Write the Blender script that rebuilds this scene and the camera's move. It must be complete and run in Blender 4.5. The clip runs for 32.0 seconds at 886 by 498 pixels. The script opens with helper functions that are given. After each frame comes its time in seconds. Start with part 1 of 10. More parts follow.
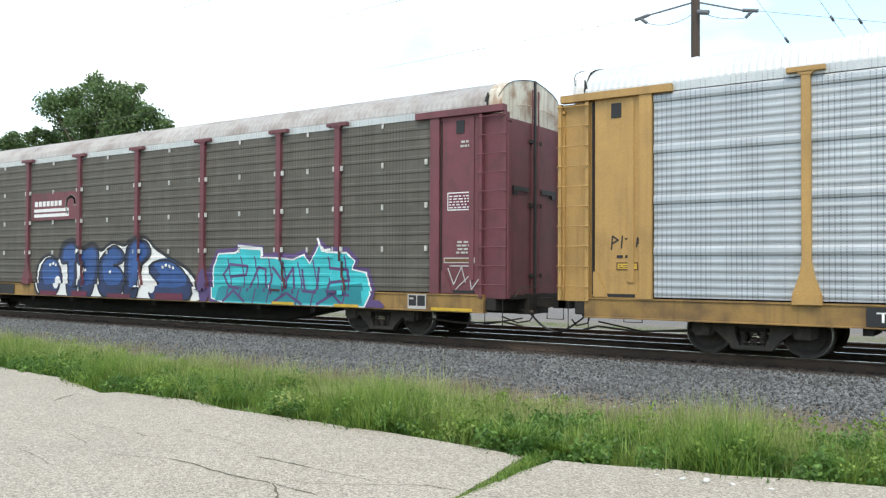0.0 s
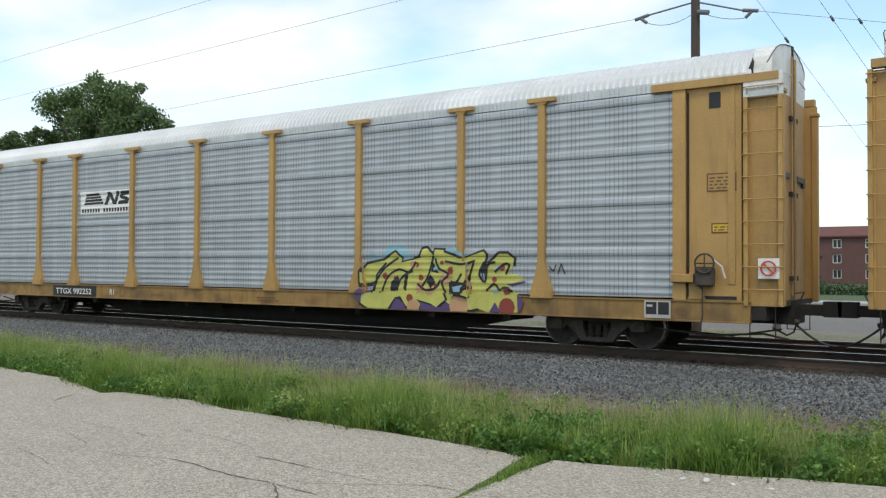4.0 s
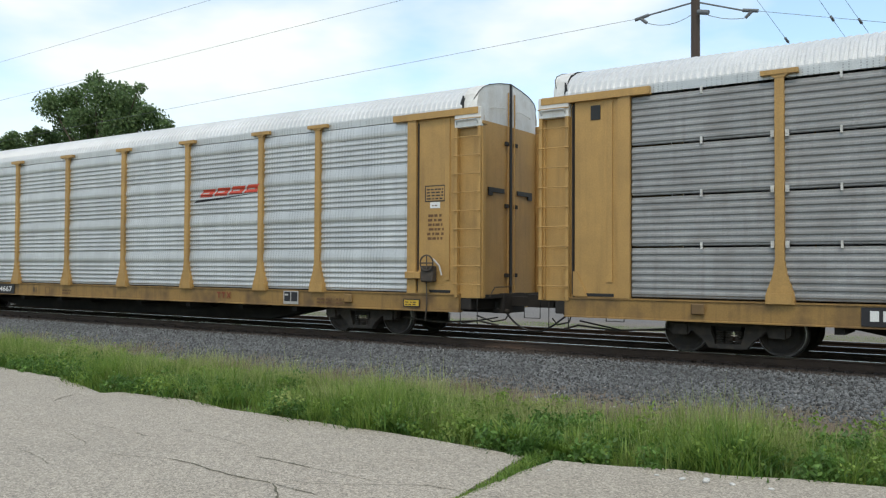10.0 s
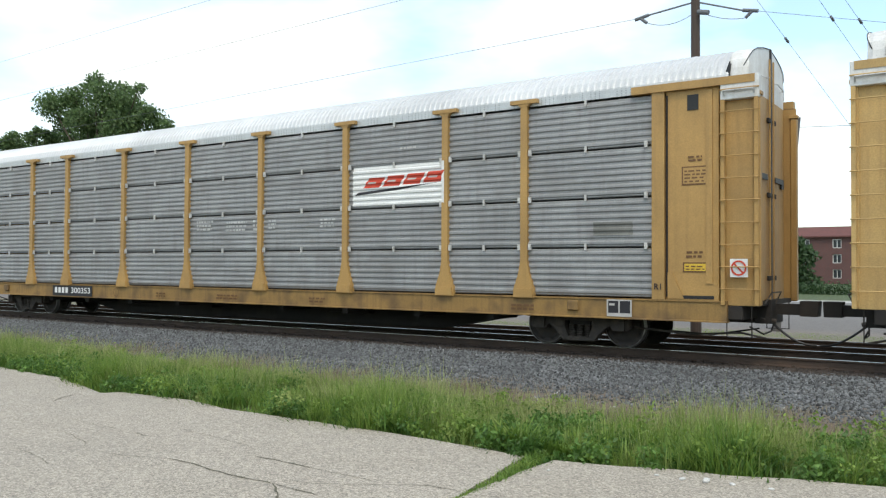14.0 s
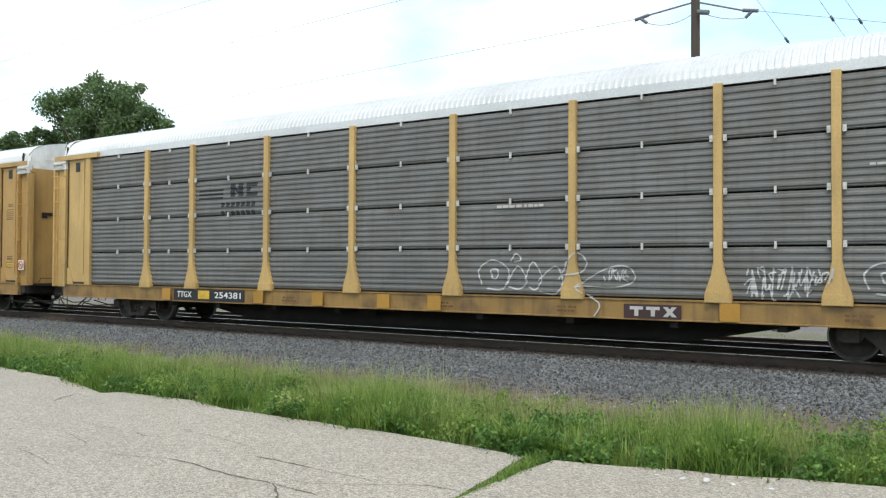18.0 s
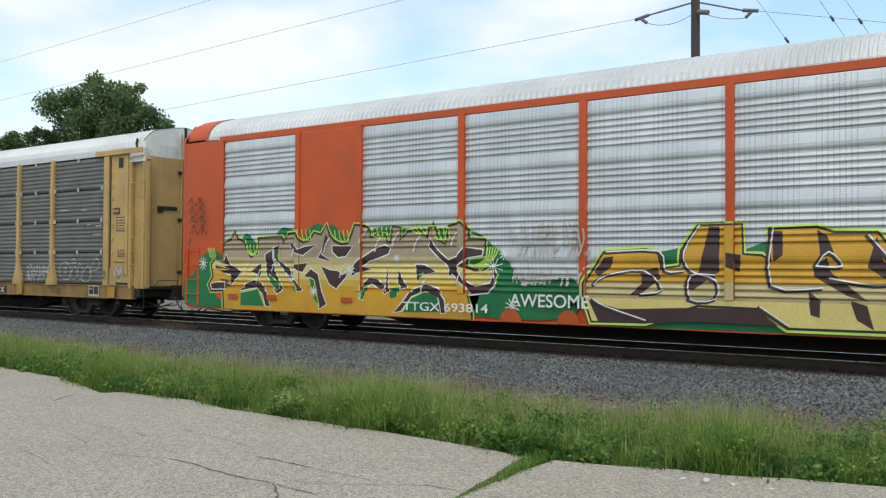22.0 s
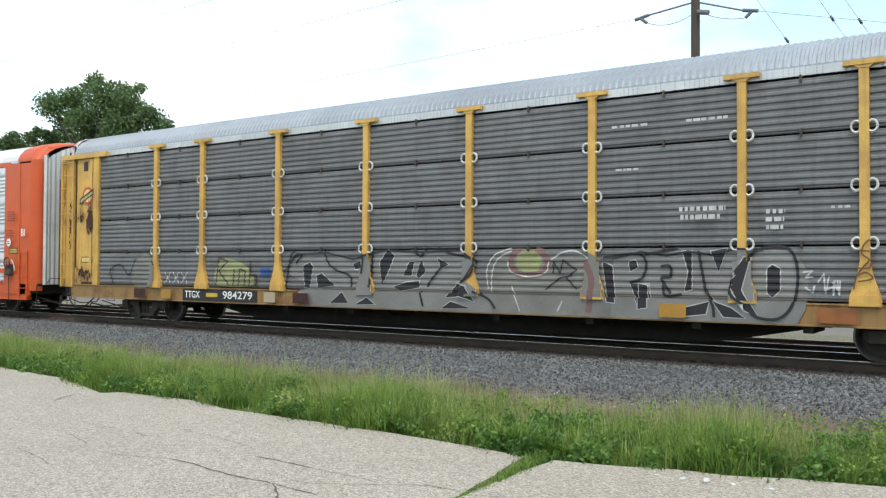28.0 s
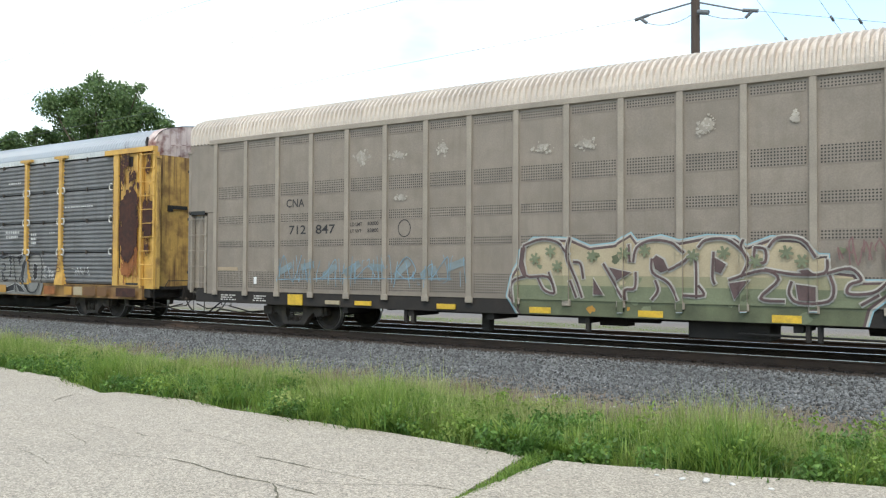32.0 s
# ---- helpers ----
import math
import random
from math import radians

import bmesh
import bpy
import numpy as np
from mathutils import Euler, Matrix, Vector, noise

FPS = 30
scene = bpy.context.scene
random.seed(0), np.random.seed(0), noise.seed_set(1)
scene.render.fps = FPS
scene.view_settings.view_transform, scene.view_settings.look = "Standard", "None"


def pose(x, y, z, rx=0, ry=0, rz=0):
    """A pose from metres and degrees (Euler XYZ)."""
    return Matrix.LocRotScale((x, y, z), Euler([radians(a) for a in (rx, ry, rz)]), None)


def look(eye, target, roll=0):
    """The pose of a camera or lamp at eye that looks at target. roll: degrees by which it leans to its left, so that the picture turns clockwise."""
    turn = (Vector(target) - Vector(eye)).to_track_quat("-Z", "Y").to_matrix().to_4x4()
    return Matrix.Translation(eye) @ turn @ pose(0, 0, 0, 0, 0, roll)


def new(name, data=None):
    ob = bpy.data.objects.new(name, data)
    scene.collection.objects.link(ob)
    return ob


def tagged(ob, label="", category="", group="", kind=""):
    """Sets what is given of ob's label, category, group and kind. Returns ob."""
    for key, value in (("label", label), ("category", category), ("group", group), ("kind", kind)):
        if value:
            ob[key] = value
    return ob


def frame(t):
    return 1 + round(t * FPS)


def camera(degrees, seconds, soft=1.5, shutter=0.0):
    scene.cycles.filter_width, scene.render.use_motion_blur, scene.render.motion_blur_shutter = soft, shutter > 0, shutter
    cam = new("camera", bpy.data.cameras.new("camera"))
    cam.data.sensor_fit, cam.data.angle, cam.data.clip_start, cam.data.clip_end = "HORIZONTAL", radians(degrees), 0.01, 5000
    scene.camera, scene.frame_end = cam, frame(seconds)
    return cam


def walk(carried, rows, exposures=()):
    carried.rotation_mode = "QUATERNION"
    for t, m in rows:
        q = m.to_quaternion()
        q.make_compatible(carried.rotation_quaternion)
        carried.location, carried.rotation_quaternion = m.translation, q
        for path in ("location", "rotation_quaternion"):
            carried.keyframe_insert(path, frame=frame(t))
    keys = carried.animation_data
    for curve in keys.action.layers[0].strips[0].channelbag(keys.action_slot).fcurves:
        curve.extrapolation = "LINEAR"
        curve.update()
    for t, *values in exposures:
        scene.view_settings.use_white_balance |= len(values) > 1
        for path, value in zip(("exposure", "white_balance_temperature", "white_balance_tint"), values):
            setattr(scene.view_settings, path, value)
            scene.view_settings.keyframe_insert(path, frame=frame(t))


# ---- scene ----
# World: x along the track, y away from the camera, z = 0 on the rail heads. Metres.
EYE = Vector((0.524, -0.536, 1.565))
YAW, PITCH, ROLL = radians(34.246), radians(1.243), 0.274
AIM = Vector((-math.sin(YAW) * math.cos(PITCH), math.cos(YAW) * math.cos(PITCH), math.sin(PITCH)))
cam = camera(54.875, 32.0, soft=1.25)
CAM_POSE = look(EYE, EYE + AIM, ROLL)
EXPOSURES = ((0, 0.65), (2, 0.22), (3.5, 0.06), (6, 0.0), (9, -0.03), (12, 0.2), (14, 0.3), (17, 0.35), (19, 0.5), (21, 0.15), (23, -0.1), (25, 0.0), (28, 0.5), (30, 0.55), (32, 0.6))
walk(cam, [(0, CAM_POSE), (32, CAM_POSE)], EXPOSURES)

# ---- world and sun: bright overcast with thin blue gaps ----
SUN_EL, SUN_AZ = radians(58), radians(152)
world = bpy.data.worlds.new("sky")
scene.world = world
world.use_nodes = True
wn, wl = world.node_tree.nodes, world.node_tree.links
wn.clear()
w_out, w_bg = wn.new("ShaderNodeOutputWorld"), wn.new("ShaderNodeBackground")
w_sky = wn.new("ShaderNodeTexSky")
w_sky.sky_type, w_sky.sun_disc = "NISHITA", False
w_sky.sun_elevation, w_sky.sun_rotation = SUN_EL, SUN_AZ
w_sky.air_density, w_sky.dust_density = 1.0, 1.5
w_co, w_map = wn.new("ShaderNodeTexCoord"), wn.new("ShaderNodeMapping")
w_map.inputs["Scale"].default_value = (1.3, 1.3, 3.4)
w_map.inputs["Location"].default_value = (0.35, 0.1, 0.2)
w_noise, w_ramp = wn.new("ShaderNodeTexNoise"), wn.new("ShaderNodeValToRGB")
w_noise.inputs["Scale"].default_value, w_noise.inputs["Detail"].default_value = 2.3, 5
w_noise.inputs["Roughness"].default_value = 0.5
w_ramp.color_ramp.elements[0].position, w_ramp.color_ramp.elements[1].position = 0.42, 0.64
w_ramp.color_ramp.elements[0].color = (0.12, 0.12, 0.12, 1)
w_mix, w_gain = wn.new("ShaderNodeMix"), wn.new("ShaderNodeMix")
w_mix.data_type = w_gain.data_type = "RGBA"
w_gain.blend_type, w_gain.inputs["Factor"].default_value = "MULTIPLY", 1.0
w_gain.inputs["B"].default_value = (2.35, 2.6, 2.5, 1)
wl.new(w_co.outputs["Generated"], w_map.inputs["Vector"])
wl.new(w_map.outputs["Vector"], w_noise.inputs["Vector"])
wl.new(w_noise.outputs["Fac"], w_ramp.inputs["Fac"])
wl.new(w_sky.outputs["Color"], w_gain.inputs["A"])
wl.new(w_ramp.outputs["Color"], w_mix.inputs["Factor"])
wl.new(w_gain.outputs["Result"], w_mix.inputs["A"])
w_mix.inputs["B"].default_value = (9.85, 10.4, 10.2, 1)
wl.new(w_mix.outputs["Result"], w_bg.inputs["Color"])
w_bg.inputs["Strength"].default_value = 0.10
wl.new(w_bg.outputs["Background"], w_out.inputs["Surface"])

sun = new("sun", bpy.data.lights.new("sun", "SUN"))
sun.data.energy, sun.data.angle, sun.data.color = 1.25, radians(14), (1.0, 0.87, 0.70)
sun.matrix_world = look(
    Vector((math.sin(SUN_AZ), math.cos(SUN_AZ), math.tan(SUN_EL))) * 60, (0, 0, 0))


# ---- materials ----
def material(name, base, rough=0.7, metal=0.0, dirt=None, dirt_amount=0.4, scale=1.2, grain=40.0, bump=0.15,
             streak=0.0, vary=0.12, spec=0.5, island=False):
    """Paint or metal with grain, patches of dirt and, where asked, streaks that run down."""
    m = bpy.data.materials.new(name)
    m.use_nodes = True
    nt = m.node_tree
    n, l = nt.nodes, nt.links
    b = n["Principled BSDF"]
    b.inputs["Metallic"].default_value = metal
    b.inputs["Specular IOR Level"].default_value = spec
    co, info = n.new("ShaderNodeTexCoord"), n.new("ShaderNodeObjectInfo")
    off = n.new("ShaderNodeVectorMath")
    off.operation = "MULTIPLY_ADD"
    l.new(info.outputs["Random"], off.inputs[0])
    off.inputs[1].default_value = (37, 23, 51)
    l.new(co.outputs["Object"], off.inputs[2])

    def tex(s, detail, stretch=(1, 1, 1)):
        mp, t = n.new("ShaderNodeMapping"), n.new("ShaderNodeTexNoise")
        mp.inputs["Scale"].default_value = stretch
        l.new(off.outputs["Vector"], mp.inputs["Vector"])
        l.new(mp.outputs["Vector"], t.inputs["Vector"])
        t.inputs["Scale"].default_value, t.inputs["Detail"].default_value = s, detail
        return t.outputs["Fac"]

    def ramp(fac, lo, hi):
        r = n.new("ShaderNodeMapRange")
        r.inputs["From Min"].default_value, r.inputs["From Max"].default_value = lo, hi
        l.new(fac, r.inputs["Value"])
        return r.outputs["Result"]

    def mix(fac, a, c, kind="MIX"):
        x = n.new("ShaderNodeMix")
        x.data_type, x.blend_type = "RGBA", kind
        for sock, v in (("Factor", fac), ("A", a), ("B", c)):
            if hasattr(v, "is_linked"):
                l.new(v, x.inputs[sock])
            else:
                x.inputs[sock].default_value = v if sock == "Factor" else (*v, 1)
        return x.outputs["Result"]

    patch, fine = tex(scale, 5), tex(grain, 3)
    lo, hi = tuple(c * (1 - vary) for c in base), tuple(min(1, c * (1 + vary)) for c in base)
    if island:
        geo = n.new("ShaderNodeNewGeometry")
        col = mix(geo.outputs["Random Per Island"], tuple(c * (1 - 3 * vary) for c in base), tuple(min(1, c * (1 + 3 * vary)) for c in base))
        col = mix(ramp(patch, 0.35, 0.65), col, mix(0.5, col, lo))
    else:
        col = mix(ramp(patch, 0.3, 0.7), lo, hi)
    col = mix(ramp(fine, 0.3, 0.7), col, mix(1.0, col, (0.82, 0.82, 0.82), "MULTIPLY"))
    if dirt:
        amount = n.new("ShaderNodeMath")
        amount.operation = "MULTIPLY"
        l.new(ramp(tex(scale * 2.3, 6), 0.46, 0.68), amount.inputs[0])
        amount.inputs[1].default_value = dirt_amount
        col = mix(amount.outputs["Value"], col, dirt)
        if streak:
            run = n.new("ShaderNodeMath")
            run.operation = "MULTIPLY"
            l.new(ramp(tex(5.0, 4, (1.6, 1.6, 0.12)), 0.5, 0.72), run.inputs[0])
            run.inputs[1].default_value = streak
            col = mix(run.outputs["Value"], col, dirt)
    l.new(col, b.inputs["Base Color"])
    rr = n.new("ShaderNodeMapRange")
    rr.inputs["To Min"].default_value, rr.inputs["To Max"].default_value = max(0.05, rough - 0.12), min(1, rough + 0.12)
    l.new(patch, rr.inputs["Value"])
    l.new(rr.outputs["Result"], b.inputs["Roughness"])
    if bump:
        bp = n.new("ShaderNodeBump")
        bp.inputs["Strength"].default_value, bp.inputs["Distance"].default_value = bump, 0.01
        l.new(fine, bp.inputs["Height"])
        l.new(bp.outputs["Normal"], b.inputs["Normal"])
    return m


def foliage(name, dark, light, through_light=0.4, dry=None):
    """Leaves and blades: each of its own tone, in patches, letting some light through."""
    m = bpy.data.materials.new(name)
    m.use_nodes = True
    n, l = m.node_tree.nodes, m.node_tree.links
    b, out = n["Principled BSDF"], n["Material Output"]
    b.inputs["Roughness"].default_value = 0.55
    geo, co = n.new("ShaderNodeNewGeometry"), n.new("ShaderNodeTexCoord")

    def mix(fac, a, c):
        x = n.new("ShaderNodeMix")
        x.data_type = "RGBA"
        l.new(fac, x.inputs["Factor"])
        for sock, v in (("A", a), ("B", c)):
            if hasattr(v, "is_linked"):
                l.new(v, x.inputs[sock])
            else:
                x.inputs[sock].default_value = (*v, 1)
        return x.outputs["Result"]

    def patches(scale, lo, hi):
        t, r = n.new("ShaderNodeTexNoise"), n.new("ShaderNodeMapRange")
        t.inputs["Scale"].default_value, t.inputs["Detail"].default_value = scale, 3
        l.new(co.outputs["Object"], t.inputs["Vector"])
        r.inputs["From Min"].default_value, r.inputs["From Max"].default_value = lo, hi
        l.new(t.outputs["Fac"], r.inputs["Value"])
        return r.outputs["Result"]

    col = mix(geo.outputs["Random Per Island"], tuple(c * 0.8 for c in dark), light)
    col = mix(patches(2.2, 0.35, 0.68), col, mix(geo.outputs["Random Per Island"], tuple(c * 0.6 for c in dark), dark))
    if dry:
        col = mix(patches(0.9, 0.56, 0.78), col, dry)
    l.new(col, b.inputs["Base Color"])
    tr, ms = n.new("ShaderNodeBsdfTranslucent"), n.new("ShaderNodeMixShader")
    ms.inputs["Fac"].default_value = through_light
    l.new(col, tr.inputs["Color"])
    l.new(b.outputs["BSDF"], ms.inputs[1])
    l.new(tr.outputs["BSDF"], ms.inputs[2])
    l.new(ms.outputs["Shader"], out.inputs["Surface"])
    return m


RUST, GRIME, BROWN = (0.13, 0.05, 0.022), (0.09, 0.075, 0.055), (0.10, 0.06, 0.03)
M = {
    "yellow": material("yellow_paint", (0.46, 0.275, 0.088), 0.55, dirt=BROWN, dirt_amount=0.16, streak=0.2, scale=0.7),
    "yellow_pale": material("pale_yellow_paint", (0.55, 0.362, 0.135), 0.55, dirt=BROWN, dirt_amount=0.15, streak=0.2, scale=0.7),
    "yellow_worn": material("worn_yellow_paint", (0.64, 0.385, 0.09), 0.6, dirt=(0.30, 0.15, 0.05), dirt_amount=0.4, streak=0.4),
    "sill_yellow": material("grimy_yellow_sill", (0.31, 0.183, 0.055), 0.65, dirt=BROWN, dirt_amount=0.75, streak=0.45, scale=0.8),
    "maroon": material("maroon_paint", (0.165, 0.05, 0.062), 0.6, dirt=(0.08, 0.035, 0.035), dirt_amount=0.5, streak=0.3),
    "orange": material("orange_paint", (0.58, 0.083, 0.011), 0.45, dirt=(0.32, 0.07, 0.02), dirt_amount=0.3, scale=0.6),
    "galv": material("galvanised_steel", (0.60, 0.61, 0.60), 0.46, 0.5, dirt=(0.43, 0.435, 0.435), dirt_amount=0.5, streak=0.3, scale=0.7),
    "galv_new": material("bright_galvanised_steel", (0.66, 0.67, 0.675), 0.44, 0.5, dirt=(0.50, 0.51, 0.52), dirt_amount=0.4, streak=0.3, scale=0.7),
    "galv_blue": material("bluish_galvanised_steel", (0.445, 0.475, 0.50), 0.52, 0.4, dirt=(0.33, 0.345, 0.36), dirt_amount=0.4, streak=0.45, scale=0.7),
    "dull": material("dull_grey_steel", (0.335, 0.337, 0.336), 0.55, 0.25, dirt=(0.21, 0.20, 0.19), dirt_amount=0.5, streak=0.5, scale=0.9),
    "dull_dark": material("sooty_grey_steel", (0.168, 0.17, 0.173), 0.68, 0.15, dirt=(0.10, 0.098, 0.095), dirt_amount=0.5, streak=0.5, scale=0.9),
    "dull_brown": material("dull_brownish_steel", (0.185, 0.183, 0.175), 0.55, 0.25, dirt=(0.125, 0.113, 0.095), dirt_amount=0.5, streak=0.5, scale=0.9),
    "dark_panel": material("soot_dark_steel", (0.118, 0.108, 0.09), 0.7, 0.1, dirt=(0.075, 0.066, 0.054), dirt_amount=0.5, streak=0.3),
    "taupe": material("taupe_paint", (0.246, 0.208, 0.171), 0.65, dirt=(0.165, 0.138, 0.105), dirt_amount=0.4, streak=0.35),
    "taupe_light": material("pale_taupe_paint", (0.31, 0.268, 0.218), 0.65, dirt=(0.21, 0.18, 0.155), dirt_amount=0.4),
    "roof_white": material("pale_roof_steel", (0.66, 0.67, 0.67), 0.5, 0.25, dirt=(0.50, 0.50, 0.49), dirt_amount=0.35, scale=0.5),
    "roof_blue": material("blue_grey_roof_steel", (0.33, 0.365, 0.40), 0.5, 0.3, dirt=(0.30, 0.32, 0.34), dirt_amount=0.4, scale=0.5),
    "roof_rusty": material("stained_roof_steel", (0.42, 0.40, 0.385), 0.6, 0.15, dirt=(0.20, 0.16, 0.135), dirt_amount=0.6, streak=0.4, scale=0.6),
    "roof_taupe": material("taupe_roof_steel", (0.56, 0.495, 0.43), 0.6, 0.1, dirt=(0.42, 0.365, 0.32), dirt_amount=0.4, scale=0.6),
    "white": material("white_paint", (0.74, 0.74, 0.72), 0.5, dirt=(0.42, 0.38, 0.32), dirt_amount=0.4, streak=0.3),
    "white_rust": material("rust_stained_white_paint", (0.66, 0.62, 0.52), 0.6, dirt=(0.24, 0.11, 0.045), dirt_amount=0.8, streak=0.6),
    "sill_rust": material("rusty_yellow_sill", (0.30, 0.175, 0.06), 0.7, dirt=(0.10, 0.045, 0.025), dirt_amount=0.7, streak=0.5, scale=1.2),
    "end_pink": material("faded_pink_primer", (0.36, 0.20, 0.165), 0.7, dirt=(0.24, 0.13, 0.10), dirt_amount=0.5, streak=0.5),
    "yellow_rust": material("rust_streaked_yellow_paint", (0.60, 0.38, 0.11), 0.65, dirt=(0.09, 0.04, 0.025), dirt_amount=0.6, streak=0.9, scale=1.4),
    "pink_rust": material("rust_eaten_white_paint", (0.60, 0.50, 0.47), 0.7, dirt=(0.13, 0.035, 0.03), dirt_amount=0.95, streak=0.5, scale=1.6),
    "clip_pale": material("dusty_pale_bracket", (0.62, 0.61, 0.58), 0.6, dirt=(0.3, 0.28, 0.25), dirt_amount=0.4, scale=4),
    "plain_white": material("lettering_white", (0.78, 0.78, 0.77), 0.6, vary=0.05),
    "black": material("black_paint", (0.014, 0.014, 0.015), 0.55, vary=0.1),
    "under": material("sooty_underframe", (0.022, 0.019, 0.017), 0.85, dirt=(0.045, 0.035, 0.028), dirt_amount=0.5),
    "truck": material("dusty_cast_steel", (0.058, 0.048, 0.040), 0.85, dirt=(0.11, 0.083, 0.06), dirt_amount=0.5, scale=3),
    "wheel": material("wheel_steel", (0.05, 0.042, 0.037), 0.7, 0.3, dirt=(0.085, 0.06, 0.042), dirt_amount=0.5, scale=4),
    "tread": material("polished_tread", (0.42, 0.41, 0.40), 0.3, 0.9),
    "rail_head": material("polished_rail_head", (0.50, 0.50, 0.50), 0.28, 0.95, vary=0.05),
    "rail": material("rusty_rail_web", (0.06, 0.041, 0.030), 0.9, dirt=(0.085, 0.052, 0.034), dirt_amount=0.5),
    "tie": material("creosoted_tie", (0.052, 0.040, 0.032), 0.9, dirt=(0.085, 0.068, 0.055), dirt_amount=0.5),
    "bark": material("bark", (0.09, 0.07, 0.05), 0.95, scale=3, bump=0.4),
    "pole": material("weathered_pole_wood", (0.075, 0.055, 0.045), 0.9, scale=3, bump=0.3),
    "wire": material("dark_wire", (0.15, 0.16, 0.17), 0.6),
    "leaf": foliage("broad_leaves", (0.085, 0.15, 0.052), (0.25, 0.36, 0.13), 0.45),
    "leaf_far": foliage("far_leaves", (0.045, 0.092, 0.032), (0.10, 0.17, 0.06), 0.35),
    "brick_wall": material("red_brick", (0.12, 0.062, 0.056), 0.85, dirt=(0.14, 0.05, 0.04), dirt_amount=0.4, grain=14),
    "glass": material("dark_window_glass", (0.03, 0.035, 0.04), 0.1, vary=0.05, bump=0),
}


# ---- mesh helpers ----
def mesh_of(name, bm, mat, smooth=False):
    me = bpy.data.meshes.new(name)
    bmesh.ops.recalc_face_normals(bm, faces=bm.faces)
    bm.to_mesh(me)
    bm.free()
    me.materials.append(mat)
    if smooth:
        for p in me.polygons:
            p.use_smooth = True
    return me


def put(name, me, parent=None, m=None, label=""):
    ob = new(name, me)
    ob.parent = parent
    if m is not None:
        ob.matrix_basis = m
    if label:
        tagged(ob, label)
    return ob


def part(name, bm, mat, parent=None, label="", smooth=False):
    return put(name, mesh_of(name, bm, mat, smooth), parent, None, label)


def box(bm, x0, x1, y0, y1, z0, z1):
    v = [bm.verts.new((x, y, z)) for x in (x0, x1) for y in (y0, y1) for z in (z0, z1)]
    for f in ((0, 1, 3, 2), (4, 6, 7, 5), (0, 4, 5, 1), (2, 3, 7, 6), (0, 2, 6, 4), (1, 5, 7, 3)):
        bm.faces.new([v[i] for i in f])
    return bm


def boxes(*dims):
    bm = bmesh.new()
    for d in dims:
        box(bm, *d)
    return bm


def soft_box(x0, x1, y0, y1, z0, z1, r=0.01):
    bm = boxes((x0, x1, y0, y1, z0, z1))
    bmesh.ops.bevel(bm, geom=bm.edges[:], offset=r, segments=1, affect="EDGES")
    return bm


def prism(bm, pts, y0, y1):
    """A polygon in x and z, drawn out from y0 to y1."""
    a = [bm.verts.new((x, y0, z)) for x, z in pts]
    b = [bm.verts.new((x, y1, z)) for x, z in pts]
    bm.faces.new(a)
    bm.faces.new(b[::-1])
    for i in range(len(pts)):
        j = (i + 1) % len(pts)
        bm.faces.new((a[j], a[i], b[i], b[j]))
    return bm


def rod(bm, p, q, r, n=8, r2=None):
    """A round bar from p to q."""
    p, q = Vector(p), Vector(q)
    r2 = r if r2 is None else r2
    t = (q - p).to_track_quat("Z", "Y")
    a = [bm.verts.new(p + t @ Vector((r * math.cos(k * math.tau / n), r * math.sin(k * math.tau / n), 0))) for k in range(n)]
    b = [bm.verts.new(q + t @ Vector((r2 * math.cos(k * math.tau / n), r2 * math.sin(k * math.tau / n), 0))) for k in range(n)]
    bm.faces.new(a[::-1])
    bm.faces.new(b)
    for k in range(n):
        bm.faces.new((a[k], a[(k + 1) % n], b[(k + 1) % n], b[k]))
    return bm


def cable(bm, pts, r, n=5):
    """One unbroken round strand along the points."""
    pts = [Vector(p) for p in pts]
    rings = []
    for i, p in enumerate(pts):
        d = (pts[min(i + 1, len(pts) - 1)] - pts[max(i - 1, 0)]).normalized()
        side = d.cross(Vector((0, 0, 1))) if abs(d.z) < 0.95 else d.cross(Vector((0, 1, 0)))
        side.normalize()
        up = side.cross(d)
        rings.append([bm.verts.new(p + side * r * math.cos(k * math.tau / n) + up * r * math.sin(k * math.tau / n)) for k in range(n)])
    for a, b in zip(rings, rings[1:]):
        for k in range(n):
            bm.faces.new((a[k], a[(k + 1) % n], b[(k + 1) % n], b[k]))
    bm.faces.new(rings[0][::-1])
    bm.faces.new(rings[-1])
    return bm


def thing(name, m, label, category, group=""):
    e = new(name)
    e.empty_display_size = 0.3
    e.matrix_basis = m
    return tagged(e, label, category, group)


def raw_mesh(name, verts, faces, mat):
    me = bpy.data.meshes.new(name)
    me.from_pydata(verts, [], faces)
    me.materials.append(mat)
    return me


# ---- autorack wagon: common sizes, in the wagon's own space (x along, y = -1.5 the near side) ----
TRACK_Y = 16.24
HALF, SIDE = 13.6, 1.5
POSTS = (-9.0, -7.06, -4.23, -1.41, 1.41, 4.23, 7.06, 9.0)
PANEL_END, DOOR_POST, LADDER_IN, LADDER_OUT = 11.69, 11.93, 12.92, 13.6
SILL_LOW, SILL_TOP, PANEL_TOP, EAVE, CROWN = 0.61, 1.0, 4.84, 5.0, 5.80
BAYS = [(a, b) for a, b in zip((-PANEL_END,) + POSTS, POSTS + (PANEL_END,))]
ROW_EDGES = (1.03, 1.98, 2.93, 3.88, 4.83)


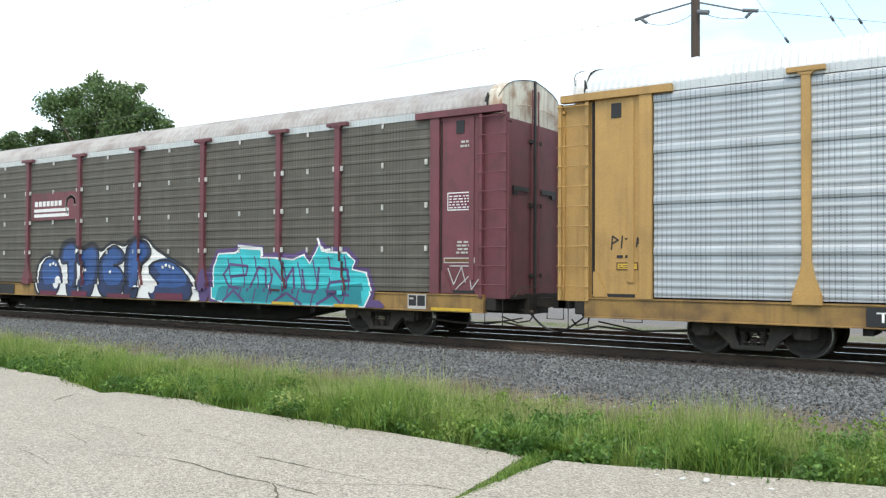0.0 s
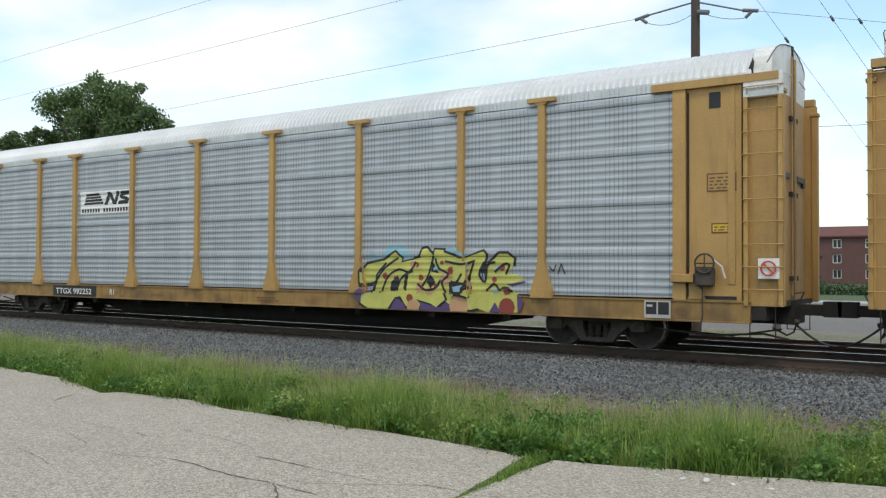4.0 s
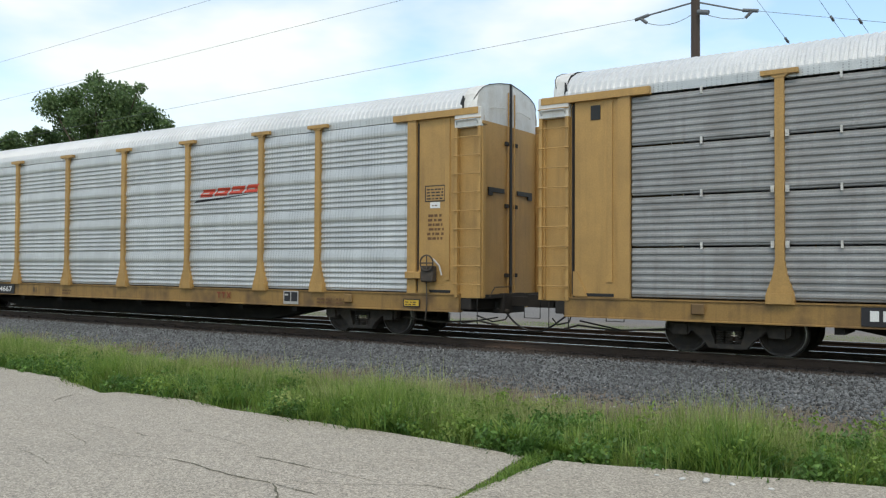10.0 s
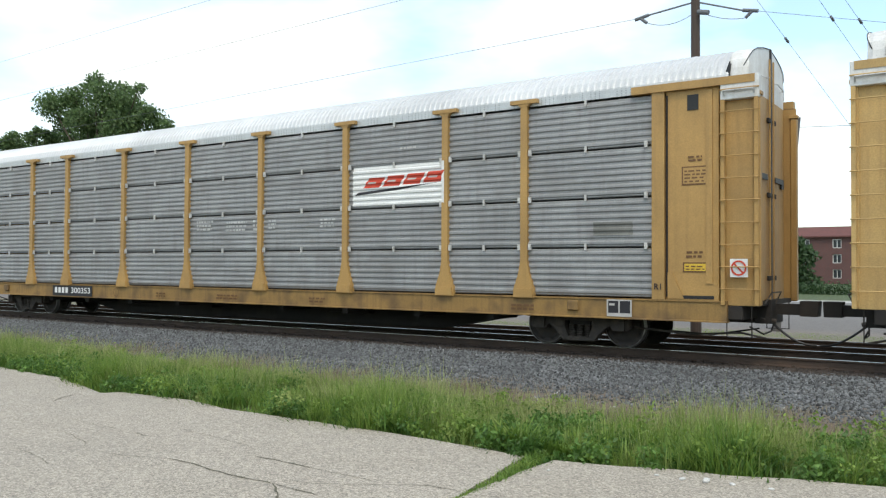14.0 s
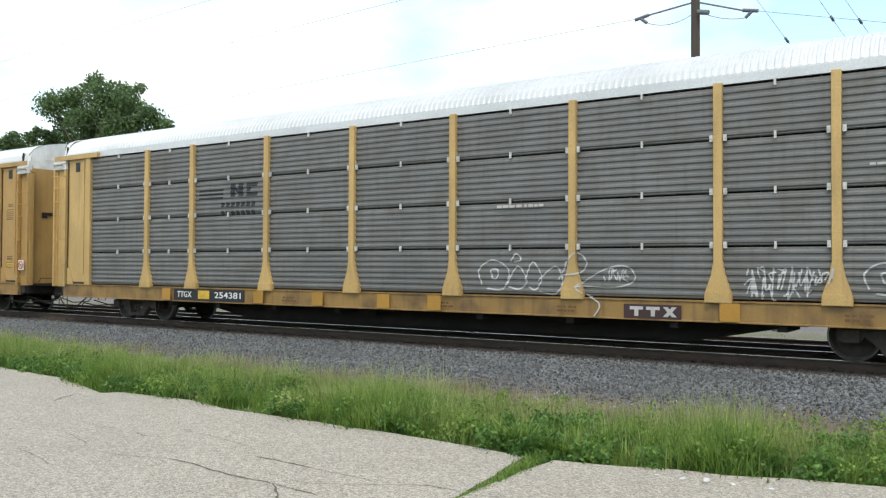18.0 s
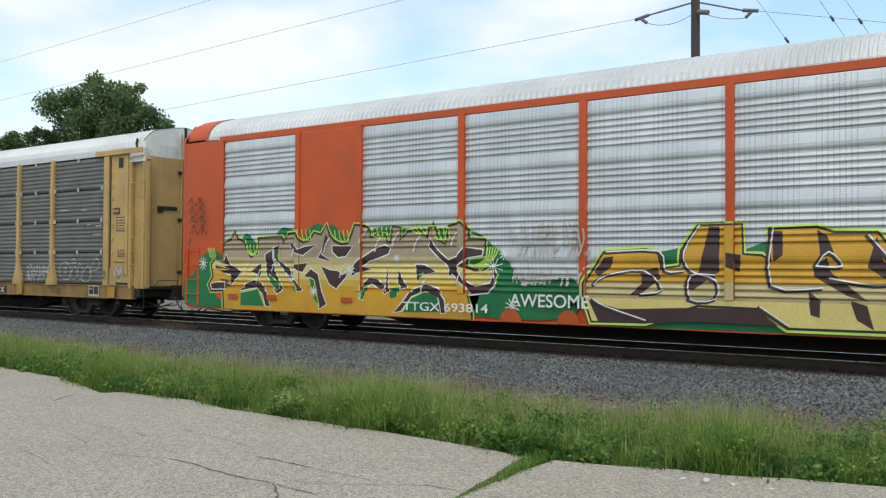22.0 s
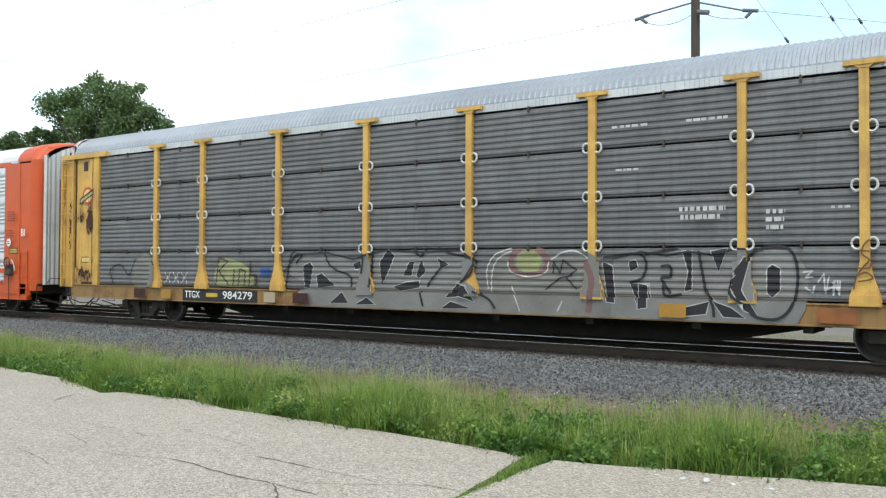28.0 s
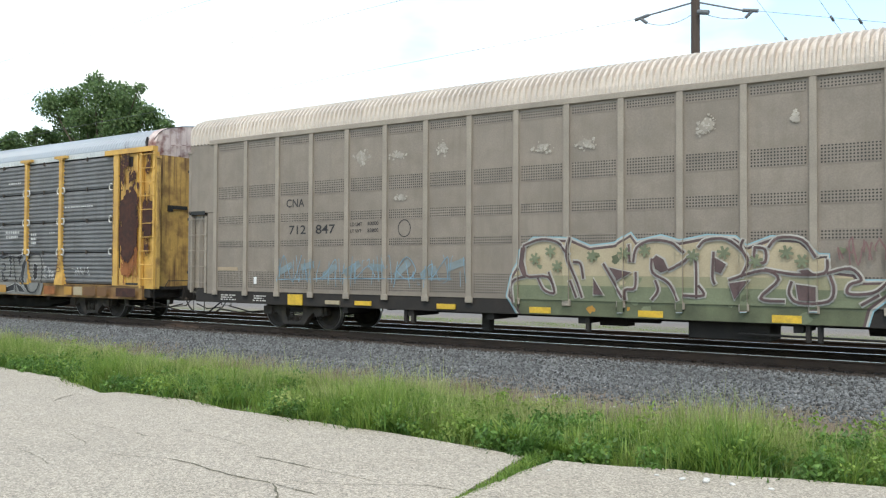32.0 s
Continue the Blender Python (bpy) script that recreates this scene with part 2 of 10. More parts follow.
def section(style):
    """A panel's section as (depth, height) pairs over one row."""
    h = ROW_EDGES[1] - ROW_EDGES[0]
    if style == "ribbed":          # narrow proud ribs with a flat lap at the top
        sec = [(0.0, 0.0)]
        for k in range(5):
            z = 0.03 + k * 0.122
            sec += [(0.0, z), (-0.019, z + 0.014), (-0.028, z + 0.028), (-0.027, z + 0.040), (-0.017, z + 0.064), (0.0, z + 0.088)]
        return sec + [(0.0, 0.645), (-0.022, 0.66), (-0.034, 0.70), (-0.036, 0.76), (-0.024, 0.84), (-0.008, h - 0.03), (0.0, h - 0.004)]
    if style == "soft":            # shallow waves with a broad rolled lap
        sec = [(0.0, 0.0)]
        for k in range(5):
            z = 0.03 + k * 0.142
            sec += [(0.0, z), (-0.009, z + 0.03), (-0.012, z + 0.05), (-0.009, z + 0.07), (0.0, z + 0.10)]
        return sec + [(0.0, 0.765), (-0.024, 0.785), (-0.034, 0.83), (-0.026, h - 0.05), (0.0, h - 0.004)]
    if style == "wavy":            # even corrugation with a dark gap at each lap
        sec = [(0.014, 0.0), (0.0, 0.014)]
        for k in range(7):
            z = 0.035 + k * 0.125
            sec += [(0.0, z), (-0.024, z + 0.022), (-0.024, z + 0.060), (0.0, z + 0.085)]
        return sec + [(0.0, h - 0.045), (0.014, h - 0.035)]
    sec = [(0.0, 0.0)]             # flat sheet with shallow swages
    for k in range(4):
        z = 0.08 + k * 0.215
        sec += [(0.0, z), (-0.014, z + 0.02), (-0.014, z + 0.07), (0.0, z + 0.09)]
    return sec + [(0.0, h)]


def corrugated(width, style):
    """One panel of a bay: its section drawn out along x. z runs from 0 to the row's height."""
    h = ROW_EDGES[1] - ROW_EDGES[0]
    sec = section(style)
    verts = [(x, y, z) for x in (-width / 2, width / 2) for y, z in sec]
    n = len(sec)
    faces = [(i, i + n, i + n + 1, i + 1) for i in range(n - 1)]
    verts += [(x, 0.03, z) for x in (-width / 2, width / 2) for z in (0.0, sec[-1][1])]
    faces += [(0, 2 * n, 2 * n + 2, n), (n - 1, 2 * n - 1, 2 * n + 3, 2 * n + 1)]
    return verts, faces


def roof_section(kind):
    """The roof's half outline: (y from the middle, z)."""
    if kind == "round":
        return [(-1.47, 4.93), (-1.47, 5.02), (-1.40, 5.18), (-1.24, 5.36), (-0.98, 5.50), (-0.62, 5.61), (0, 5.69)]
    return [(-1.498, 4.82), (-1.498, 5.02), (-1.43, 5.22), (-1.27, 5.40), (-0.98, 5.54), (-0.5, 5.65), (0, 5.69)]


def roof_mesh(name, x0, x1, pitch, depth, mat, kind="round"):
    half = roof_section(kind)
    sec = half + [(-y, z) for y, z in half[-2::-1]]
    n, xs = len(sec), []
    x, k = x0, 0
    while x < x1:
        xs += [(x, 0), (x + pitch * 0.15, 1), (x + pitch * 0.5, 1), (x + pitch * 0.65, 0)]
        x += pitch
    verts = []
    for x, up in xs:
        for y, z in sec:
            d = depth * up * min(1, max(0.35, (z - 4.95) / 0.15))
            verts.append((x, y * (1 + d / 1.5), z + d))
    faces = [(i * n + j, (i + 1) * n + j, (i + 1) * n + j + 1, i * n + j + 1) for i in range(len(xs) - 1) for j in range(n - 1)]
    return raw_mesh(name, verts, faces, mat)


SHARED = {}


def shared(key, make):
    if key not in SHARED:
        SHARED[key] = make()
    return SHARED[key]


# ---- running gear ----
WHEEL_R, TRUCK_X, AXLE = 0.42, 10.0, 0.864
GAUGE = 0.75
turning = []


def wheel_mesh():
    bm = bmesh.new()
    prof = [(0.0, -0.075), (0.10, -0.075), (0.11, -0.03), (0.30, -0.02), (0.36, -0.06), (0.40, -0.065), (0.42, -0.06),
            (0.425, 0.045), (0.45, 0.06), (0.45, 0.075), (0.36, 0.075), (0.30, 0.03), (0.0, 0.03)]
    n, rings = 28, []
    for r, y in prof:
        if r == 0:
            rings.append([bm.verts.new((0, y, 0))])
        else:
            rings.append([bm.verts.new((r * math.cos(k * math.tau / n), y, r * math.sin(k * math.tau / n))) for k in range(n)])
    for a, b in zip(rings, rings[1:]):
        for k in range(n):
            q = [a[k % len(a)], a[(k + 1) % len(a)], b[(k + 1) % len(b)], b[k % len(b)]]
            q = list(dict.fromkeys(q))
            if len(q) > 2:
                bm.faces.new(q)
    for f in bm.faces:
        if 0.404 < f.calc_center_median().xz.length < 0.432:
            f.material_index = 1
    me = mesh_of("wheel", bm, M["wheel"])
    me.materials.append(M["tread"])
    return me


def side_frame_mesh():
    """A cast truck side frame: arched, with the spring nest open in the middle."""
    bm = bmesh.new()
    for s in (-1, 1):
        prism(bm, [(s * 1.08, 0.56), (s * 1.08, 0.40), (s * 0.98, 0.34), (s * 0.74, 0.34), (s * 0.66, 0.44), (s * 0.46, 0.28), (s * 0.34, 0.13),
                   (s * 0.22, 0.13), (s * 0.24, 0.26), (s * 0.30, 0.40), (s * 0.30, 0.56)], -0.10, 0.06)
    prism(bm, [(-1.05, 0.52), (1.05, 0.52), (0.92, 0.66), (0.4, 0.72), (-0.4, 0.72), (-0.92, 0.66)], -0.085, 0.05)
    prism(bm, [(-0.34, 0.12), (0.34, 0.12), (0.32, 0.20), (-0.32, 0.20)], -0.09, 0.05)
    for s in (-1, 1):
        box(bm, s * 0.864 - 0.13, s * 0.864 + 0.13, -0.16, -0.08, 0.35, 0.56)
    return mesh_of("side_frame", bm, M["truck"])


def springs_mesh():
    bm = bmesh.new()
    for x in (-0.17, 0.0, 0.17):
        for k in range(6):
            rod(bm, (x, 0, 0.20 + k * 0.042), (x, 0, 0.225 + k * 0.042), 0.068, 10)
    return mesh_of("spring", bm, M["truck"])


def bolster_mesh():
    bm = boxes((-0.22, 0.22, -1.05, 1.05, 0.44, 0.60), (-0.14, 0.14, -0.9, 0.9, 0.60, 0.72))
    return mesh_of("bolster", bm, M["under"])


def axle_mesh():
    return mesh_of("axle", rod(bmesh.new(), (0, -1.1, 0), (0, 1.1, 0), 0.075, 12), M["under"])


def truck(car, x):
    t = put("truck", shared("bolster", bolster_mesh), car, pose(x, 0, 0), "sooty two-axle freight truck")
    for y, s in ((-1.02, 1), (1.02, -1)):
        put("side_frame", shared("side_frame", side_frame_mesh), t, pose(0, y, 0, 0, 0, 0 if s > 0 else 180))
        put("spring_nest", shared("springs", springs_mesh), t, pose(0, y, 0))
    for a in (-AXLE, AXLE):
        put("axle", shared("axle", axle_mesh), t, pose(a, 0, WHEEL_R))
        for y, turn in ((-GAUGE, 0), (GAUGE, 180)):
            w = put("wheel", shared("wheel", wheel_mesh), t, pose(a, y, WHEEL_R, 0, 0, turn))
            turning.append((w, a, y, turn))
    return t


# ---- wagon parts ----
def post_mesh(mat, foot=True, cap=True):
    bm = bmesh.new()
    w = 0.075
    low = 1.35
    pts = [(-0.24, SILL_TOP - 0.04), (0.24, SILL_TOP - 0.04), (0.235, 1.12), (0.12, low + 0.1), (w, low + 0.35), (w, PANEL_TOP + 0.02), (-w, PANEL_TOP + 0.02),
           (-w, low + 0.35), (-0.12, low + 0.1), (-0.235, 1.12)] if foot else [(-w, SILL_TOP), (w, SILL_TOP), (w, PANEL_TOP + 0.02), (-w, PANEL_TOP + 0.02)]
    prism(bm, pts, -0.075, 0.02)
    if foot:
        prism(bm, [(-0.22, SILL_TOP - 0.03), (0.22, SILL_TOP - 0.03), (0.20, 1.15), (-0.20, 1.15)], -0.105, -0.06)
    if cap:
        prism(bm, [(-0.31, 4.895), (0.31, 4.895), (0.31, 4.975), (-0.31, 4.975)], -0.10, 0.0)
        prism(bm, [(-0.085, 4.84), (0.085, 4.84), (0.15, 4.894), (-0.15, 4.894)], -0.085, 0.0)
    return mesh_of("post", bm, mat)


def ladder(car, x, y, mat, z0=0.93, z1=4.80, width=0.55, label="", n=10):
    lad = put("ladder", mesh_of("ladder", boxes((-width / 2 - 0.05, -width / 2 + 0.02, -0.05, 0.05, z0, z1), (width / 2 - 0.02, width / 2 + 0.05, -0.05, 0.05, z0, z1)), mat), car, pose(x, y, 0), label)
    rung = shared(("rung", mat.name, width), lambda: mesh_of("rung", cable(bmesh.new(), [(-width / 2 - 0.07, -0.055, 0.0), (-width / 2 + 0.0, -0.085, 0.0), (width / 2 - 0.0, -0.085, 0.0), (width / 2 + 0.07, -0.055, 0.0)], 0.012, 6), mat))
    for k in range(n):
        put("rung", rung, lad, pose(0, 0, z0 + 0.28 + k * (z1 - z0 - 0.35) / (n - 1)))
    return lad


DOOR_PLAN = ((13.14, 1.40), (13.24, 1.395), (13.33, 1.36), (13.385, 1.28), (13.41, 1.15), (13.42, 0.9), (13.425, 0.5), (13.43, 0.04))
DOOR_ARCH = ((0.0, 5.72), (0.58, 5.64), (0.95, 5.55), (1.20, 5.44), (1.33, 5.30), (1.385, 5.14), (1.40, 5.0))


def arch_height(y):
    for (a, za), (b, zb) in zip(DOOR_ARCH, DOOR_ARCH[1:]):
        if y <= b:
            return za + (zb - za) * (y - a) / (b - a)
    return DOOR_ARCH[-1][1]


def door_sheet(s, side, low, high):
    """A bowed sheet that follows the end's plan, from low up to high or the arch."""
    bm, n = bmesh.new(), len(DOOR_PLAN)
    rings = []
    for inset, k in ((0.0, 1.0), (0.05, 0.96)):
        for top in (0, 1):
            rings.append([bm.verts.new((s * (x - inset), side * y * k, (min(high, arch_height(y)) - inset * 0.4) if top else low)) for x, y in DOOR_PLAN])
    a, b, c, d = rings
    for i in range(n - 1):
        for p, q in ((a, b), (b, d), (d, c), (c, a)):
            bm.faces.new((p[i], p[i + 1], q[i + 1], q[i]))
    for i in (0, n - 1):
        bm.faces.new((a[i], b[i], d[i], c[i]))
    return bm


def end_doors(car, s, low_mat, top_mat, split, slots=True):
    """The two bowed folding doors that close one end; s = -1 or 1."""
    for side in (-1, 1):
        door = part("end_door", door_sheet(s, side, 0.92, split), low_mat, car)
        part("door_top", door_sheet(s, side, split + 0.002, 9), top_mat, door)
        x = s * 13.43
        lo, hi = sorted((x, x + s * 0.03))
        if slots:
            bm = boxes((lo, hi, min(side * 0.30, side * 0.98), max(side * 0.30, side * 0.98), 3.22, 3.32), (lo, hi, min(side * 0.80, side * 0.98), max(side * 0.80, side * 0.98), 3.14, 3.218))
            part("slot", bm, M["black"], door)
        part("top_seal", cable(bmesh.new(), [(s * (px + 0.005), side * py, arch_height(py) + 0.004) for px, py in DOOR_PLAN], 0.009, 6), M["black"], door)
        part("lock_rod", cable(bmesh.new(), [(x + s * 0.03, side * 0.14, 1.0), (x + s * 0.03, side * 0.14, 5.5)], 0.018, 8), low_mat, door)
        part("door_gasket", boxes((lo - 0.02, hi, min(side * 0.004, side * 0.038), max(side * 0.004, side * 0.038), 0.95, 5.72)), M["black"], door)
        part("grab_bar", cable(bmesh.new(), [(x, side * 0.3, 5.12), (x + s * 0.06, side * 0.32, 5.12), (x + s * 0.06, side * 0.85, 5.06), (x, side * 0.87, 5.06)], 0.012, 5), top_mat, door)
        for z in (1.35, 2.9, 4.3):
            part("hinge", soft_box(min(x, x + s * 0.05), max(x, x + s * 0.05), side * 0.20 - 0.07, side * 0.20 + 0.07, z, z + 0.09, 0.008), M["under"], door)
        # the outer post of the ladder bay
        lo, hi = sorted((s * 13.50, s * 13.62))
        y0, y1 = sorted((side * 1.36, side * 1.50))
        post = part("corner_post", soft_box(lo, hi, y0, y1, 0.93, 4.60, 0.012), low_mat, car)
        part("post_cap", soft_box(lo - 0.02, hi + 0.02, y0 - 0.02, y1 + 0.02, 4.60, 4.67, 0.01), low_mat, post)


def coupler(car, s):
    c = part("coupler", boxes((min(s * 12.9, s * 14.05), max(s * 12.9, s * 14.05), -0.10, 0.10, 0.72, 0.92)), M["under"], car)
    bm = bmesh.new()
    prism(bm, [(s * 13.98, 0.70), (s * 14.28, 0.70), (s * 14.30, 0.98), (s * 13.98, 0.98)], -0.17, 0.17)
    part("knuckle", bm, M["under"], c)
    part("striker", boxes((min(s * 13.25, s * 13.55), max(s * 13.25, s * 13.55), -0.45, 0.45, 0.56, 1.0)), M["under"], car)
    bm = bmesh.new()
    pts = [(s * (13.5 + 0.8 * f), -0.35 - 0.1 * math.sin(f * 3.1), 0.62 - 0.42 * math.sin(f * math.pi * 0.52)) for f in [i / 9 for i in range(10)]]
    cable(bm, pts, 0.022, 6)
    part("air_hose", bm, M["black"], car)
    part("draft_key", boxes((min(s * 12.95, s * 13.2), max(s * 12.95, s * 13.2), -0.22, 0.22, 0.60, 0.98)), M["truck"], car)
    part("angle_cock", rod(bmesh.new(), (s * 13.35, -0.42, 0.66), (s * 13.62, -0.38, 0.60), 0.045, 8), M["truck"], car)
    part("brake_rigging", cable(bmesh.new(), [(s * 11.1, -0.9, 0.42), (s * 12.2, -0.95, 0.34), (s * 13.1, -0.8, 0.40), (s * 13.5, -0.6, 0.30)], 0.022, 6), M["truck"], car)
    part("pull_rod", cable(bmesh.new(), [(s * 11.0, -0.2, 0.36), (s * 12.4, -0.25, 0.30), (s * 13.3, -0.3, 0.46)], 0.018, 6), M["under"], car)
    part("end_beam", soft_box(min(s * 13.02, s * 13.3), max(s * 13.02, s * 13.3), -1.45, 1.45, 0.66, 0.92, 0.02), M["under"], car)
    part("safety_bar", cable(bmesh.new(), [(s * 13.62, -1.2, 0.95), (s * 13.72, -1.15, 1.15), (s * 13.72, -0.45, 1.15), (s * 13.62, -0.4, 0.95)], 0.014, 6), M["truck"], car)
    for y in (-1.42, 1.42):
        part("sill_step", cable(bmesh.new(), [(s * 13.02, y, 0.95), (s * 13.02, y, 0.36), (s * 13.45, y, 0.36), (s * 13.45, y, 0.95)], 0.014, 6), M["under"], car)
    bm = bmesh.new()
    cable(bm, [(s * 13.4, -1.35, 0.55), (s * 13.52, -0.9, 0.40), (s * 13.52, -0.35, 0.42), (s * 13.55, -0.12, 0.66)], 0.016, 6)
    part("uncoupling_lever", bm, M["under"], car)


def underframe(car, belly=0.16):
    part("centre_sill", prism(bmesh.new(), [(-13.2, 0.56), (-8.3, 0.56), (-6.2, belly), (6.2, belly), (8.3, 0.56), (13.2, 0.56), (13.2, 0.9), (-13.2, 0.9)], -0.33, 0.33), M["under"], car)
    part("deck", boxes((-13.5, 13.5, -1.40, 1.40, 0.90, 0.985)), M["under"], car)
    for x in (-8.1, -6.2, -4.1, -2.0, 2.0, 4.1, 6.2, 8.1):
        part("cross_bearer", boxes((x - 0.08, x + 0.08, -1.38, -0.34, 0.48, 0.9)), M["under"], car)
        part("cross_bearer", boxes((x - 0.08, x + 0.08, 0.34, 1.38, 0.48, 0.9)), M["under"], car)
    bm = rod(bmesh.new(), (3.0, -0.62, 0.62), (4.3, -0.62, 0.62), 0.19, 14)
    part("air_reservoir", bm, M["under"], car)
    bm = boxes((-1.9, -1.3, -0.75, -0.4, 0.42, 0.86))
    rod(bm, (-1.3, -0.6, 0.62), (-0.7, -0.6, 0.62), 0.13, 12)
    part("brake_valve", bm, M["under"], car)


def side_sill(s, low=SILL_LOW):
    """A channel with its lips outward; s is its side of the wagon."""
    prof = [(1.36, low), (1.553, low), (1.553, low + 0.022), (1.53, low + 0.03), (1.53, 0.965), (1.553, 0.972), (1.553, SILL_TOP), (1.36, SILL_TOP)]
    bm = bmesh.new()
    a = [bm.verts.new((-13.05, s * y, z)) for y, z in prof]
    b = [bm.verts.new((13.05, s * y, z)) for y, z in prof]
    bm.faces.new(a)
    bm.faces.new(b[::-1])
    for i in range(len(prof)):
        j = (i + 1) % len(prof)
        bm.faces.new((a[j], a[i], b[i], b[j]))
    return bm


def radial_ends(car, P):
    """Plated ends with rounded corners, and pleated galvanised doors set into them."""
    for s in (-1, 1):
        for y in (-1, 1):
            lo, hi = sorted((s * PANEL_END, s * 12.6))
            y0 = y * SIDE
            part("end_plate", soft_box(lo, hi, min(y0 - y * 0.03, y0 + y * 0.05), max(y0 - y * 0.03, y0 + y * 0.05), 0.62, 4.90, 0.01), P, car)
            lo, hi = sorted((s * 12.6, s * 13.2))
            part("end_plate", soft_box(lo, hi, min(y0 - y * 0.03, y0 + y * 0.03), max(y0 - y * 0.03, y0 + y * 0.03), 0.62, 4.90, 0.01), P, car)
            pts = [(s * (13.2 + 0.28 * math.sin(k * math.pi / 12)), y * (1.25 + 0.28 * math.cos(k * math.pi / 12))) for k in range(7)]
            verts = [(px, py, z) for z in (0.75, 5.0) for px, py in pts] + [(s * (13.2 + 0.22 * math.sin(k * math.pi / 12)), y * (0.95 + 0.22 * math.cos(k * math.pi / 12)), 5.45) for k in range(7)]
            faces = [(r * 7 + k, r * 7 + k + 1, r * 7 + k + 8, r * 7 + k + 7) for r in range(2) for k in range(6)]
            put("corner_post", raw_mesh("corner_post", verts, faces, P), car)
            n = 14
            pts = []
            for k in range(n + 1):
                f = k / n
                pts.append((s * (13.50 + 0.03 * (k % 2) + 0.10 * f), y * (1.16 - 1.12 * f), 5.0 + 0.6 * f ** 0.6))
            k0 = 5
            near, far = pts[:k0 + 1], pts[k0:]
            top = [(a, b, c - 0.02) for a, b, c in near]
            verts = [(a, b, 0.95) for a, b, c in near] + top
            put("door_pleats", raw_mesh("door_pleats", verts, [(k, k + 1, k0 + 2 + k, k0 + 1 + k) for k in range(k0)], M["galv"]), car, None, "pleated bare steel door edge")
            m = len(far)
            verts = [(a, b, 0.95) for a, b, c in far] + [(a, b, 4.4) for a, b, c in far]
            door = put("end_door", raw_mesh("end_door", verts, [(k, k + 1, m + 1 + k, m + k) for k in range(m - 1)], M["end_pink"]), car, None, "pleated folding end door in faded pink")
            verts = [(a, b, 4.4) for a, b, c in far] + far
            put("door_top", raw_mesh("door_top", verts, [(k, k + 1, m + 1 + k, m + k) for k in range(m - 1)], M["white"]), door)
            for q in (0.15, 0.30, 0.45):
                part("lock_rod", cable(bmesh.new(), [(s * 13.68, y * q, 1.0), (s * 13.68, y * q, 5.3)], 0.025, 6), M["truck"], door)
            edge = [(s * 13.50, y * 1.26), (s * 13.56, y * 1.20), (s * 13.52, y * 1.12), (s * 13.44, y * 1.18)]
            bm = bmesh.new()
            a = [bm.verts.new((px, py, 0.95)) for px, py in edge]
            b = [bm.verts.new((px, py, 5.15)) for px, py in edge]
            bm.faces.new(a)
            bm.faces.new(b)
            for k in range(4):
                bm.faces.new((a[k], a[(k + 1) % 4], b[(k + 1) % 4], b[k]))
            part("door_edge", bm, M["galv"], door)
        half = roof_section("round")
        sec = half + [(-y, z) for y, z in half[-2::-1]]
        n = len(sec)
        verts = []
        for x, k, dz in ((s * 12.36, 1.014, 0.03), (s * 13.1, 1.014, 0.03), (s * 13.42, 0.94, -0.04), (s * 13.5, 0.87, -0.09)):
            verts += [(x, y * k, max(4.93, z + dz)) for y, z in sec]
        put("roof_end", raw_mesh("roof_end", verts, [(r * n + k, r * n + k + 1, (r + 1) * n + k + 1, (r + 1) * n + k) for r in range(3) for k in range(n - 1)], P), car, None, "rounded painted roof end")
        lad = ladder(car, s * 12.85, -SIDE - 0.02, P, 0.55, 2.05, 0.42, n=4)


